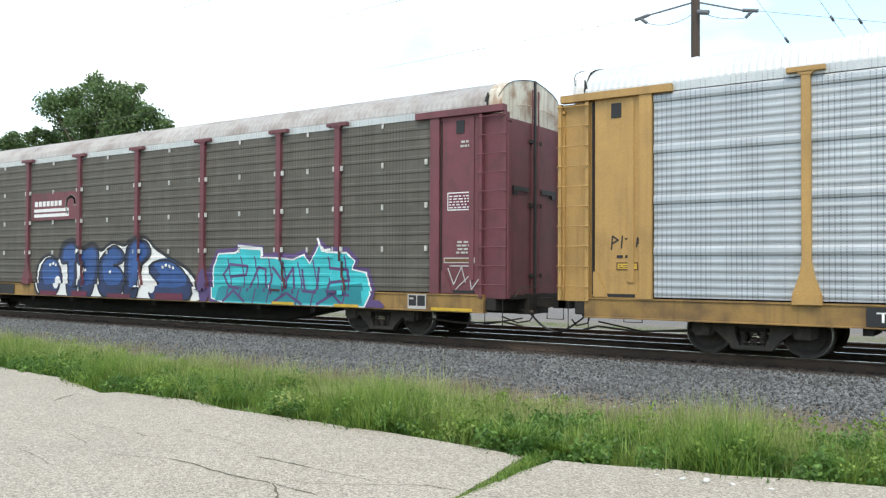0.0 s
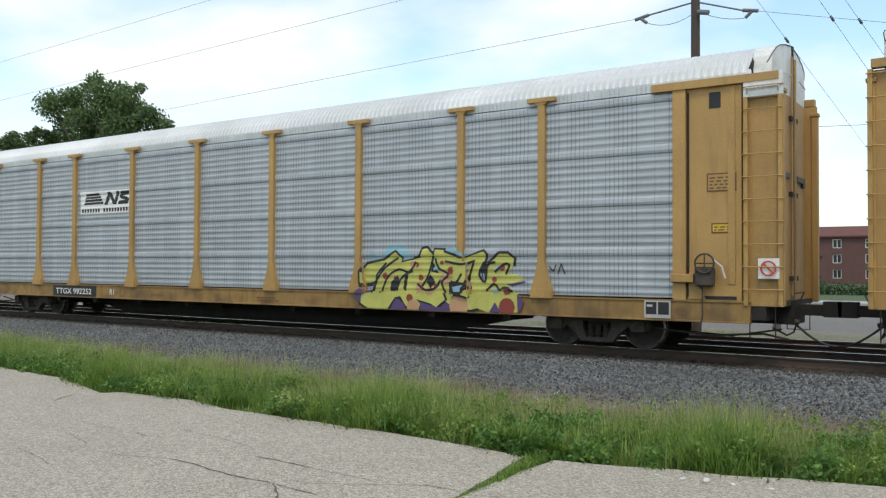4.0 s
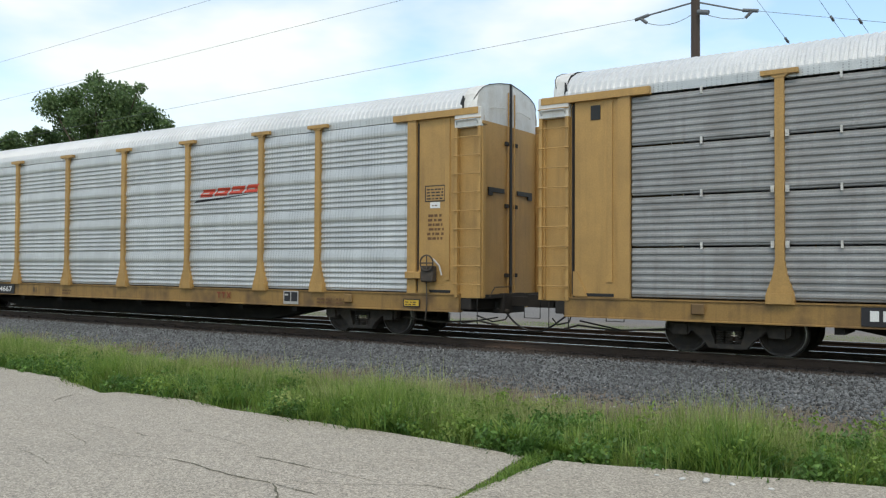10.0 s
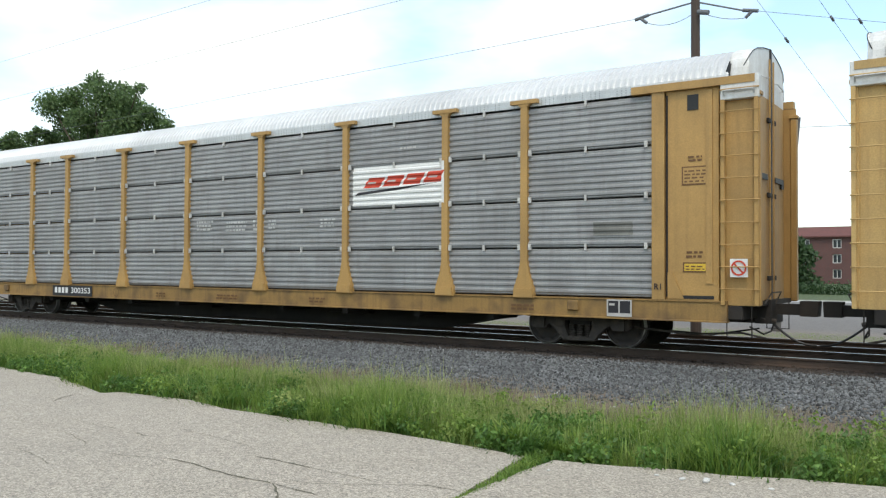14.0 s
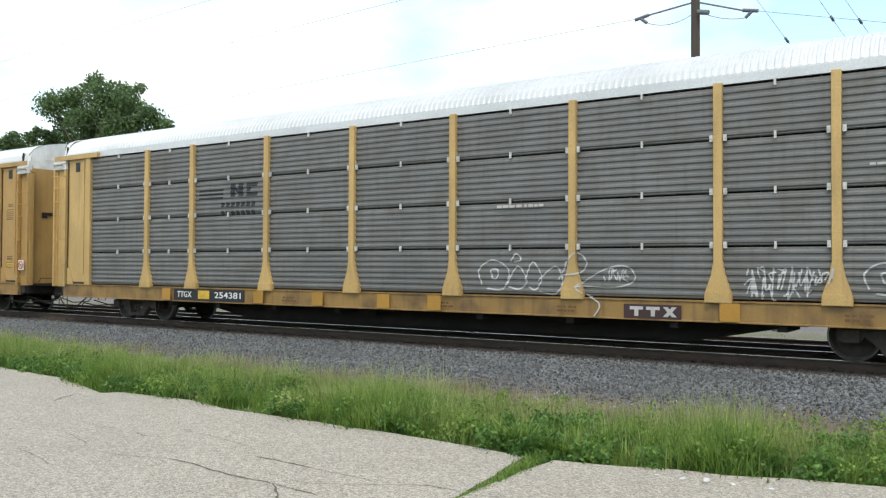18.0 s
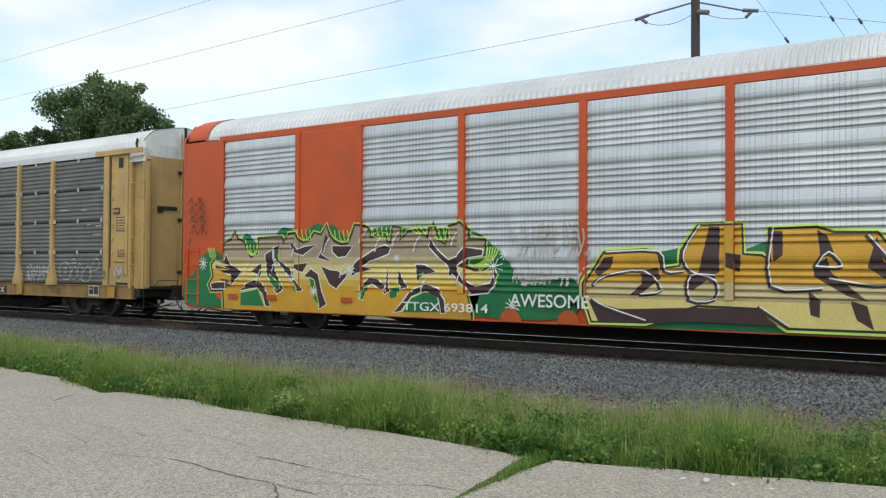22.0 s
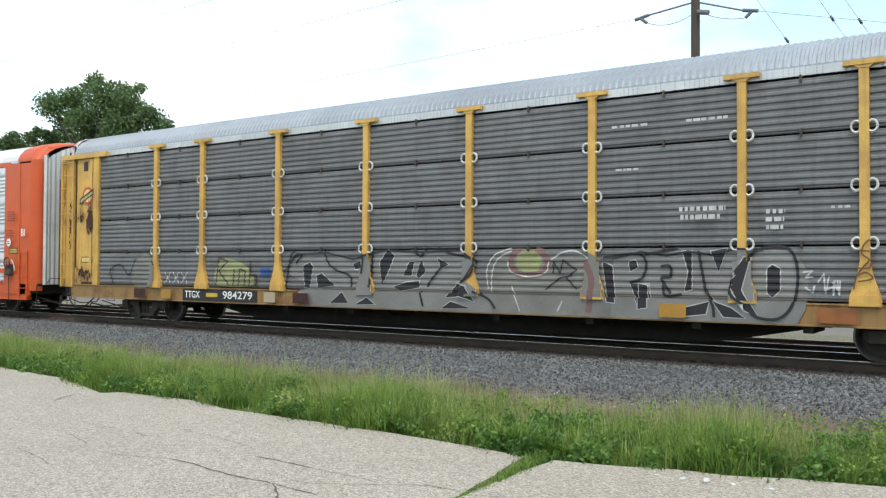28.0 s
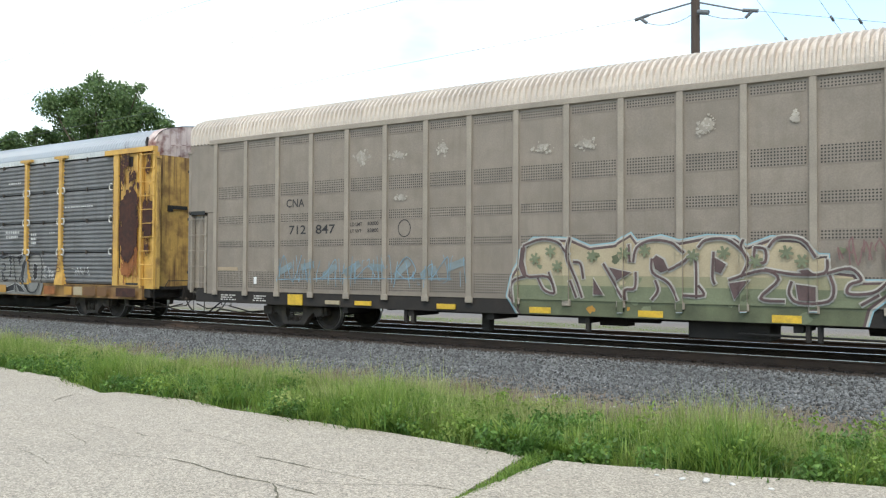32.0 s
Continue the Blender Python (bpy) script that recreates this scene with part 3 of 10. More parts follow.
def autorack(name, cx, label, paint, panel, style, roof, sill, end_low, end_top, cap=True, clips=None, split=4.75, foot=True, solid=(), ends="ladder", sill_low=SILL_LOW):
    car = thing("autorack_car", pose(cx, TRACK_Y, 0), label, "railway wagon", "wagons of the train")
    P = M[paint]
    truck(car, -TRUCK_X)
    truck(car, TRUCK_X)
    underframe(car)
    for s in (-1, 1):
        coupler(car, s)
        part("side_sill", side_sill(s, sill_low), M[sill], car)
    post = shared(("post", paint, cap, foot), lambda: post_mesh(P, foot, cap))
    for x in POSTS:
        put("post", post, car, pose(x, -SIDE, 0))
        put("post", post, car, pose(x, SIDE, 0, 0, 0, 180))
    h = ROW_EDGES[1] - ROW_EDGES[0]
    for i, (a, b) in enumerate(BAYS):
        w = round(b - a - 0.04, 2)
        if i in solid:
            part("plate", soft_box(a + 0.05, b - 0.05, -SIDE - 0.05, -SIDE + 0.03, 1.02, 4.84, 0.01), P, car)
            part("plate", soft_box(a + 0.05, b - 0.05, SIDE - 0.03, SIDE + 0.05, 1.02, 4.84, 0.01), P, car)
            continue
        me = shared(("panel", panel, style, w), lambda: raw_mesh("panel", *corrugated(w, style), M[panel]))
        for z in ROW_EDGES[:-1]:
            put("panel", me, car, pose((a + b) / 2, -SIDE + 0.02, z))
        far = shared(("far", panel, w), lambda: raw_mesh("far_panel", [(-w / 2, 0, 0), (w / 2, 0, 0), (w / 2, 0, 4 * h), (-w / 2, 0, 4 * h)] + [(-w / 2, .03, 0), (w / 2, .03, 0), (w / 2, .03, 4 * h), (-w / 2, .03, 4 * h)],
                     [(0, 1, 2, 3), (7, 6, 5, 4), (0, 4, 5, 1), (2, 6, 7, 3), (1, 5, 6, 2), (0, 3, 7, 4)], M[panel]))
        put("far_panel", far, car, pose((a + b) / 2, SIDE - 0.03, ROW_EDGES[0]))
    if clips:
        arc = [(0.075 * math.cos(math.radians(a)), -0.05, 0.095 * math.sin(math.radians(a))) for a in range(-130, 131, 26)]
        if clips == "ring":
            cm = shared(("clip", 1), lambda: mesh_of("clip", cable(bmesh.new(), arc, 0.022, 6), M["clip_pale"]))
            cm2 = shared(("clip", -1), lambda: mesh_of("clip", cable(bmesh.new(), [(-a, b, c) for a, b, c in arc], 0.022, 6), M["clip_pale"]))
        else:
            cm = cm2 = shared(("clip", clips), lambda: mesh_of("clip", boxes((-0.03, 0.03, -0.055, -0.01, -0.06, 0.055), (-0.014, 0.014, -0.066, -0.055, -0.018, 0.018)), M[clips]))
        for x in POSTS + (PANEL_END,):
            for z in ROW_EDGES[1:-1]:
                put("clip", cm2, car, pose(x - 0.12, -SIDE, z + 0.01))
                if x != PANEL_END:
                    put("clip", cm, car, pose(x + 0.12, -SIDE, z + 0.01))
        lug_mat = "truck" if clips == "ring" else clips
        lug = shared(("lug", clips), lambda: mesh_of("lug", boxes((-0.018, 0.018, -0.05, -0.005, -0.065, 0.06)), M[lug_mat]))
        for a, b in BAYS:
            for z in ROW_EDGES[1:-1]:
                put("lug", lug, car, pose((a + b) / 2, -SIDE, z))
            put("lug", lug, car, pose((a + b) / 2, -SIDE, PANEL_TOP - 0.05))
    # top rail and header
    for s in (-1, 1):
        part("top_rail", boxes((-11.9, 11.9, min(s * 1.40, s * 1.49), max(s * 1.40, s * 1.49), 4.84, 4.99)), M["galv"] if cap else (M[roof] if foot else P), car)
    reach = 12.45 if ends == "radial" else 13.05
    put("roof", roof_mesh("roof", -reach - 0.02, reach - 0.02, 0.135, 0.016, M[roof]), car)
    if ends == "radial":
        radial_ends(car, P)
        return car
    # end bays: door post, sliding panel, ladder bay, header beam
    for s in (-1, 1):
        for y in (-1, 1):
            y0 = y * SIDE
            lo, hi = sorted((s * PANEL_END, s * DOOR_POST))
            bm = boxes((lo, hi, min(y0 - y * 0.03, y0 + y * 0.06), max(y0 - y * 0.03, y0 + y * 0.06), SILL_TOP, 4.84))
            part("door_post", bm, P, car)
            lo, hi = sorted((s * DOOR_POST, s * LADDER_IN))
            if s < 0:
                lo += 0.06
                # black strip behind the shortened door stands in for the gap's shade
                part("door_gap", boxes((lo - 0.07, lo + 0.04, min(y0 - y * 0.062, y0 - y * 0.075), max(y0 - y * 0.062, y0 - y * 0.075), 0.95, 4.80)), M["black"], car)
            part("side_door", soft_box(lo + 0.01, hi - 0.01, min(y0, y0 - y * 0.06), max(y0, y0 - y * 0.06), SILL_TOP - 0.02, 4.82, 0.008), P, car)
            lo, hi = sorted((s * LADDER_IN, s * LADDER_OUT))
            part("end_plate", boxes((lo, hi, min(y0 - y * 0.05, y0 - y * 0.10), max(y0 - y * 0.05, y0 - y * 0.10), 0.92, 4.80)), P, car)
            lo, hi = sorted((s * 11.3, s * 13.55))
            bm = boxes((lo, hi, min(y0 - y * 0.08, y0 + y * 0.09), max(y0 - y * 0.08, y0 + y * 0.09), 4.82, 4.96))
            part("header_beam", bm, P, car)
        ladder(car, s * 13.28, -SIDE - 0.02, P)
        end_doors(car, s, M[end_low], M[end_top], split)
        half = roof_section("round")
        sec = [(y, z) for y, z in half[1:]] + [(-y, z) for y, z in half[1:-1][::-1]]
        n = len(sec)
        rim = [(s * 13.09, y, z + 0.004) for y, z in sec]
        part("roof_rim", cable(bmesh.new(), rim, 0.011, 6), M["black"], car)
        arch = [(-y, z) for y, z in DOOR_ARCH[::-1]] + list(DOOR_ARCH[1:])
        arch = [(-1.40, 4.97)] + arch + [(1.40, 4.97)]
        a = len(arch)
        hood = [(s * 13.075, y * 1.012, z + 0.002) for y, z in arch] + [(s * 13.30, y * 1.004, z) for y, z in arch] + [(s * 13.385, y * 0.97, z - 0.008) for y, z in arch]
        put("end_hood", raw_mesh("end_hood", hood, [(r * a + i, r * a + i + 1, (r + 1) * a + i + 1, (r + 1) * a + i) for r in range(2) for i in range(a - 1)], M[end_top]), car)
        lo, hi = sorted((s * 12.98, s * 13.09))
        # solid black wedge painted in as the shade of the opening by the hood
        part("hood_gap", prism(bmesh.new(), [(lo, 4.97), (hi, 4.97), (s * 13.09, 5.26)], -1.462, -1.40), M["black"], car)
        lining = [(s * 12.85, y * 0.96, z - 0.03) for y, z in sec] + [(s * 13.34, y * 0.90, z - 0.09) for y, z in sec]
        put("roof_lining", raw_mesh("roof_lining", lining, [(i, i + 1, n + i + 1, n + i) for i in range(n - 1)], M["black"]), car)
        if end_top == "white" and (s > 0 or clips):
            lo, hi = sorted((s * 12.95, s * 13.62))
            part("ladder_cap", soft_box(lo, hi, -SIDE - 0.075, -SIDE + 0.07, 4.55, 4.965, 0.012), M[end_top], car)
            part("grab_bar", cable(bmesh.new(), [(s * 13.02, -SIDE - 0.08, 4.62), (s * 13.02, -SIDE - 0.13, 4.70), (s * 13.54, -SIDE - 0.13, 4.70), (s * 13.54, -SIDE - 0.08, 4.62)], 0.016, 6), M["galv"], car)
    return car


def dotted_material(name, base, hole, dx, dz, size):
    """Sheet punched with rows of small round holes."""
    m = material(name, base, 0.65, dirt=(0.13, 0.11, 0.09), dirt_amount=0.4, streak=0.3)
    n, l = m.node_tree.nodes, m.node_tree.links
    b = n["Principled BSDF"]
    old = b.inputs["Base Color"].links[0].from_socket
    co, sep = n.new("ShaderNodeTexCoord"), n.new("ShaderNodeSeparateXYZ")
    l.new(co.outputs["Object"], sep.inputs[0])
    parts = []
    for axis, step in (("X", dx), ("Z", dz)):
        f = n.new("ShaderNodeMath")
        f.operation = "PINGPONG"
        f.inputs[1].default_value = step / 2
        l.new(sep.outputs[axis], f.inputs[0])
        p = n.new("ShaderNodeMath")
        p.operation = "POWER"
        l.new(f.outputs["Value"], p.inputs[0])
        p.inputs[1].default_value = 2
        parts.append(p.outputs["Value"])
    add = n.new("ShaderNodeMath")
    l.new(parts[0], add.inputs[0])
    l.new(parts[1], add.inputs[1])
    cmp = n.new("ShaderNodeMath")
    cmp.operation = "LESS_THAN"
    l.new(add.outputs["Value"], cmp.inputs[0])
    cmp.inputs[1].default_value = size * size
    x = n.new("ShaderNodeMix")
    x.data_type = "RGBA"
    l.new(cmp.outputs["Value"], x.inputs["Factor"])
    l.new(old, x.inputs["A"])
    x.inputs["B"].default_value = (*hole, 1)
    l.new(x.outputs["Result"], b.inputs["Base Color"])
    return m


def perforate(m, hole, strength=0.5):
    """Punched dotted columns, in uneven groups, on a panel material."""
    n, l = m.node_tree.nodes, m.node_tree.links
    b = n["Principled BSDF"]
    old = b.inputs["Base Color"].links[0].from_socket
    co, sep = n.new("ShaderNodeTexCoord"), n.new("ShaderNodeSeparateXYZ")
    l.new(co.outputs["Object"], sep.inputs[0])

    def node(op, a, c):
        f = n.new("ShaderNodeMath")
        f.operation = op
        for i, v in enumerate((a, c)):
            if hasattr(v, "is_linked"):
                l.new(v, f.inputs[i])
            else:
                f.inputs[i].default_value = v
        return f.outputs["Value"]

    col = node("LESS_THAN", node("PINGPONG", sep.outputs["X"], 0.045), 0.011)
    row = node("LESS_THAN", node("PINGPONG", sep.outputs["Z"], 0.024), 0.014)
    t = n.new("ShaderNodeTexNoise")
    t.noise_dimensions = "1D"
    t.inputs["Scale"].default_value, t.inputs["Detail"].default_value = 3.1, 2
    l.new(sep.outputs["X"], t.inputs["W"])
    group = node("GREATER_THAN", t.outputs["Fac"], 0.47)
    fac = node("MULTIPLY", node("MULTIPLY", node("MULTIPLY", col, row), group), strength)
    x = n.new("ShaderNodeMix")
    x.data_type = "RGBA"
    l.new(fac, x.inputs["Factor"])
    l.new(old, x.inputs["A"])
    x.inputs["B"].default_value = (*hole, 1)
    l.new(x.outputs["Result"], b.inputs["Base Color"])


def smear(m, tone, strength):
    """Long level smears of dust and rubbed paint that fill the punched holes."""
    n, l = m.node_tree.nodes, m.node_tree.links
    b = n["Principled BSDF"]
    old = b.inputs["Base Color"].links[0].from_socket
    co, mp, t, r = n.new("ShaderNodeTexCoord"), n.new("ShaderNodeMapping"), n.new("ShaderNodeTexNoise"), n.new("ShaderNodeMapRange")
    info, off = n.new("ShaderNodeObjectInfo"), n.new("ShaderNodeCombineXYZ")
    sc = n.new("ShaderNodeMath")
    sc.operation = "MULTIPLY"
    l.new(info.outputs["Random"], sc.inputs[0])
    sc.inputs[1].default_value = 40
    l.new(sc.outputs["Value"], off.inputs["X"])
    l.new(off.outputs["Vector"], mp.inputs["Location"])
    mp.inputs["Scale"].default_value = (0.8, 0.8, 4.0)
    l.new(co.outputs["Object"], mp.inputs["Vector"])
    t.inputs["Scale"].default_value, t.inputs["Detail"].default_value = 1.3, 5
    l.new(mp.outputs["Vector"], t.inputs["Vector"])
    r.inputs["From Min"].default_value, r.inputs["From Max"].default_value = 0.53, 0.64
    r.inputs["To Max"].default_value = strength
    l.new(t.outputs["Fac"], r.inputs["Value"])
    x = n.new("ShaderNodeMix")
    x.data_type = "RGBA"
    l.new(r.outputs["Result"], x.inputs["Factor"])
    l.new(old, x.inputs["A"])
    x.inputs["B"].default_value = (*tone, 1)
    l.new(x.outputs["Result"], b.inputs["Base Color"])


perforate(M["galv"], (0.16, 0.16, 0.165), 0.55)
perforate(M["galv_new"], (0.2, 0.2, 0.21), 0.55)
perforate(M["galv_blue"], (0.12, 0.13, 0.145), 0.85)
smear(M["galv_blue"], (0.40, 0.425, 0.44), 0.75)
smear(M["galv"], (0.52, 0.53, 0.53), 0.5)
smear(M["dull"], (0.27, 0.268, 0.262), 0.6)
perforate(M["dark_panel"], (0.03, 0.027, 0.022), 0.75)


def ribbed_wagon(cx, label):
    """A wagon of another make: close upright ribs over flat sheets, with bands of punched holes."""
    car = thing("autorack_car", pose(cx, TRACK_Y, 0), label, "railway wagon", "wagons of the train")
    T, TL = M["taupe"], M["taupe_light"]
    holes = dotted_material("punched_taupe_sheet", (0.246, 0.208, 0.171), (0.035, 0.03, 0.026), 0.055, 0.055, 0.016)
    truck(car, -TRUCK_X)
    truck(car, TRUCK_X)
    underframe(car, 0.52)
    step, n = 1.137, 11
    rib = mesh_of("rib", prism(bmesh.new(), [(-0.06, 0.84), (0.06, 0.84), (0.06, 4.80), (-0.06, 4.80)], -0.045, 0.0), TL)
    foot = mesh_of("rib_foot", soft_box(-0.09, 0.09, -0.055, 0.0, 0.82, 0.95, 0.01), TL)
    sheet = mesh_of("sheet", boxes((-step / 2 + 0.005, step / 2 - 0.005, 0.0, 0.03, 0.93, 4.82)), T)
    bands = ((4.58, 4.74), (3.32, 3.64), (2.66, 2.87), (2.06, 2.24), (1.02, 1.44))
    strips = [mesh_of("punched_band", boxes((-step / 2 + 0.11, step / 2 - 0.11, -0.006, 0.0, lo, hi)), holes) for lo, hi in bands]
    for k in range(-n, n + 1):
        r = put("rib", rib, car, pose(k * step, -SIDE + 0.01, 0))
        put("rib_foot", foot, r)
        put("rib", rib, car, pose(k * step, SIDE - 0.01, 0, 0, 0, 180))
        if k < n:
            sh = put("sheet", sheet, car, pose((k + 0.5) * step, -SIDE + 0.01, 0))
            for st in strips:
                put("punched_band", st, sh)
            put("sheet", sheet, car, pose((k + 0.5) * step, SIDE - 0.01, 0, 0, 0, 180))
    for s in (-1, 1):
        coupler(car, s)
        part("side_sill", boxes((-13.3, 13.3, min(s * 1.38, s * 1.475), max(s * 1.38, s * 1.475), 0.62, 0.928)), M["under"], car)
        part("top_rail", soft_box(-12.75, 12.75, min(s * 1.42, s * 1.54), max(s * 1.42, s * 1.54), 4.80, 4.92, 0.01), TL, car)
        for y in (-1, 1):
            lo, hi = sorted((s * 12.53, s * 13.55))
            y0 = y * 1.49
            part("end_plate", soft_box(lo, hi, min(y0, y0 - y * 0.05), max(y0, y0 - y * 0.05), 3.0, 5.02, 0.008), T, car)
            lo, hi = sorted((s * 12.53, s * 12.85))
            part("end_plate", soft_box(lo, hi, min(y0, y0 - y * 0.05), max(y0, y0 - y * 0.05), 0.84, 2.992, 0.008), T, car)
            lo, hi = sorted((s * 12.85, s * 13.55))
            part("niche_back", boxes((lo, hi, min(y0 - y * 0.12, y0 - y * 0.15), max(y0 - y * 0.12, y0 - y * 0.15), 0.84, 2.95)), TL, car)
        ladder(car, s * 13.2, -SIDE + 0.05, TL, 0.86, 2.9, 0.55, n=5)
        end_doors(car, s, T, T, 4.75)
    put("roof", roof_mesh("roof", -13.55, 13.4, 0.135, 0.058, M["roof_taupe"], "arched"), car)
    return car


# ---- ground: one sheet with the track bed and the lower verge ----
def ground_height(y):
    pts = ((-400, -0.42), (7.0, -0.42), (9.0, -0.45), (11.6, -0.46), (12.6, -0.42), (14.1, -0.30), (14.6, -0.205), (17.8, -0.205),
           (18.6, -0.34), (22.6, -0.34), (24.0, -0.46), (30.0, -0.5), (2500, -0.6))
    for (a, za), (b, zb) in zip(pts, pts[1:]):
        if a <= y <= b:
            return za + (zb - za) * (y - a) / (b - a)
    return -0.6


def ground_material():
    """Soil: grass on the verge, stone along the tracks, then reddish paving, thin turf, a grey yard and a pale kerb beyond."""
    m = bpy.data.materials.new("ground")
    m.use_nodes = True
    n, l = m.node_tree.nodes, m.node_tree.links
    b = n["Principled BSDF"]
    b.inputs["Roughness"].default_value = 0.95
    co, sep = n.new("ShaderNodeTexCoord"), n.new("ShaderNodeSeparateXYZ")
    l.new(co.outputs["Object"], sep.inputs[0])
    wob = n.new("ShaderNodeTexNoise")
    wob.inputs["Scale"].default_value, wob.inputs["Detail"].default_value = 0.9, 4
    l.new(co.outputs["Object"], wob.inputs["Vector"])
    add = n.new("ShaderNodeMath")
    add.operation = "MULTIPLY_ADD"
    l.new(wob.outputs["Fac"], add.inputs[0])
    add.inputs[1].default_value = 0.9
    l.new(sep.outputs["Y"], add.inputs[2])
    # the soil's kind across the line of the track
    rng = n.new("ShaderNodeMapRange")
    rng.inputs["From Min"].default_value, rng.inputs["From Max"].default_value = 0, 80
    l.new(add.outputs["Value"], rng.inputs["Value"])
    ramp = n.new("ShaderNodeValToRGB")
    r = ramp.color_ramp
    # darkest from 14.6 to 17.6, the width of the main track's bed
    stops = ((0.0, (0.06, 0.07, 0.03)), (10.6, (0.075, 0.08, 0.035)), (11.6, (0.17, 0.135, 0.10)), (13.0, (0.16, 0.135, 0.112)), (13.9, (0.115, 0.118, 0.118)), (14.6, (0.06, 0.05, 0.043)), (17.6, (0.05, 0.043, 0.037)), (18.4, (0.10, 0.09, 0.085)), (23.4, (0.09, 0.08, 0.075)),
             (24.3, (0.20, 0.115, 0.10)), (25.6, (0.22, 0.15, 0.13)), (27.0, (0.15, 0.15, 0.09)), (29.5, (0.19, 0.165, 0.14)), (31.5, (0.16, 0.148, 0.138)), (57.0, (0.185, 0.178, 0.17)), (58.0, (0.45, 0.44, 0.42)), (60.0, (0.42, 0.41, 0.38)), (62.0, (0.075, 0.10, 0.04)), (79.0, (0.07, 0.10, 0.04)))
    for i, (y, c) in enumerate(stops):
        e = r.elements[i] if i < 2 else r.elements.new(y / 80)
        e.position, e.color = y / 80, (*c, 1)
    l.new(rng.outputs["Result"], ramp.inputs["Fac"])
    vor, fine = n.new("ShaderNodeTexVoronoi"), n.new("ShaderNodeTexNoise")
    vor.inputs["Scale"].default_value = 22
    fine.inputs["Scale"].default_value, fine.inputs["Detail"].default_value = 9, 6
    for t in (vor, fine):
        l.new(co.outputs["Object"], t.inputs["Vector"])
    mr = n.new("ShaderNodeMapRange")
    mr.inputs["To Min"].default_value, mr.inputs["To Max"].default_value = 0.55, 1.45
    l.new(fine.outputs["Fac"], mr.inputs["Value"])
    mul = n.new("ShaderNodeMix")
    mul.data_type, mul.blend_type = "RGBA", "MULTIPLY"
    mul.inputs["Factor"].default_value = 1
    l.new(ramp.outputs["Color"], mul.inputs["A"])
    l.new(mr.outputs["Result"], mul.inputs["B"])
    l.new(mul.outputs["Result"], b.inputs["Base Color"])
    bp = n.new("ShaderNodeBump")
    bp.inputs["Strength"].default_value, bp.inputs["Distance"].default_value = 0.8, 0.03
    l.new(vor.outputs["Distance"], bp.inputs["Height"])
    l.new(bp.outputs["Normal"], b.inputs["Normal"])
    return m


def build_ground():
    ys = [-400, -60, 0, 5, 7, 8, 9, 10, 11, 11.6, 12.1, 12.6, 13.4, 14.1, 14.6, 16, 17.8, 18.6, 20, 22.6, 24, 26, 30, 60, 200, 800, 2500]
    xs = [-2500, -800, -200, -60, -30, -15, 0, 10, 40, 200, 800, 2500]
    verts = [(x, y, ground_height(y)) for y in ys for x in xs]
    n = len(xs)
    faces = [(j * n + i, j * n + i + 1, (j + 1) * n + i + 1, (j + 1) * n + i) for j in range(len(ys) - 1) for i in range(n - 1)]
    ob = new("ground", raw_mesh("ground", verts, faces, ground_material()))
    tagged(ob, "gravelly railway verge, lawn and roadside soil", "ground", "", "structure")


def build_track(y0, top, x0, x1, near):
    tr = tagged(new("railway_track_main" if near else "railway_track_second"), "rusty steel railway track on wooden ties in grey ballast", "railway track", "", "structure")
    for s in (-1, 1):
        y = y0 + s * 0.7525
        prof = [(-0.075, -0.17), (0.075, -0.17), (0.075, -0.16), (0.012, -0.135), (0.010, -0.045), (0.036, -0.035), (0.036, -0.006), (-0.036, -0.006), (-0.036, -0.035), (-0.010, -0.045), (-0.012, -0.135), (-0.075, -0.16)]
        k = len(prof)
        verts = [(x, y + a, top + z) for x in (x0, x1) for a, z in prof]
        faces = [(i, (i + 1) % k, k + (i + 1) % k, k + i) for i in range(k)]
        rail = put("rail", raw_mesh("rail", verts, faces, M["rail"]), tr)
        part("rail_head", boxes((x0, x1, y - 0.032, y + 0.032, top - 0.006, top)), M["rail_head"], rail, "wheel-polished rail head")
    tie = mesh_of("tie", soft_box(-0.115, 0.115, -1.3, 1.3, -0.18, 0.0, 0.012), M["tie"])
    n = int((x1 - x0) / 0.54)
    for i in range(n):
        x = x0 + 0.54 * i
        if -30 < x < 6:
            put("tie", tie, tr, pose(x, y0 + random.uniform(-0.05, 0.05), top - 0.17 + random.uniform(-0.012, 0.0), 0, 0, random.uniform(-1, 1)))
            for s in (-1, 1):
                if near and s < 0:
                    put("tie_plate", shared("plate", lambda: mesh_of("tie_plate", boxes((-0.09, 0.09, -0.16, 0.16, 0, 0.014), (-0.03, 0.03, -0.13, -0.09, 0.014, 0.045)), M["rail"])), tr, pose(x, y0 + s * 0.7525, top - 0.17))
    rest = bmesh.new()
    for i in range(n):
        x = x0 + 0.54 * i
        if not -30 < x < 6:
            box(rest, x - 0.115, x + 0.115, y0 - 1.3, y0 + 1.3, top - 0.35, top - 0.171)
    tagged(part("tie_rows", rest, M["tie"], tr), kind="stuff")


build_ground()
build_track(TRACK_Y, 0.0, -140, 60, True)
build_track(TRACK_Y + 4.0, -0.10, -140, 60, False)


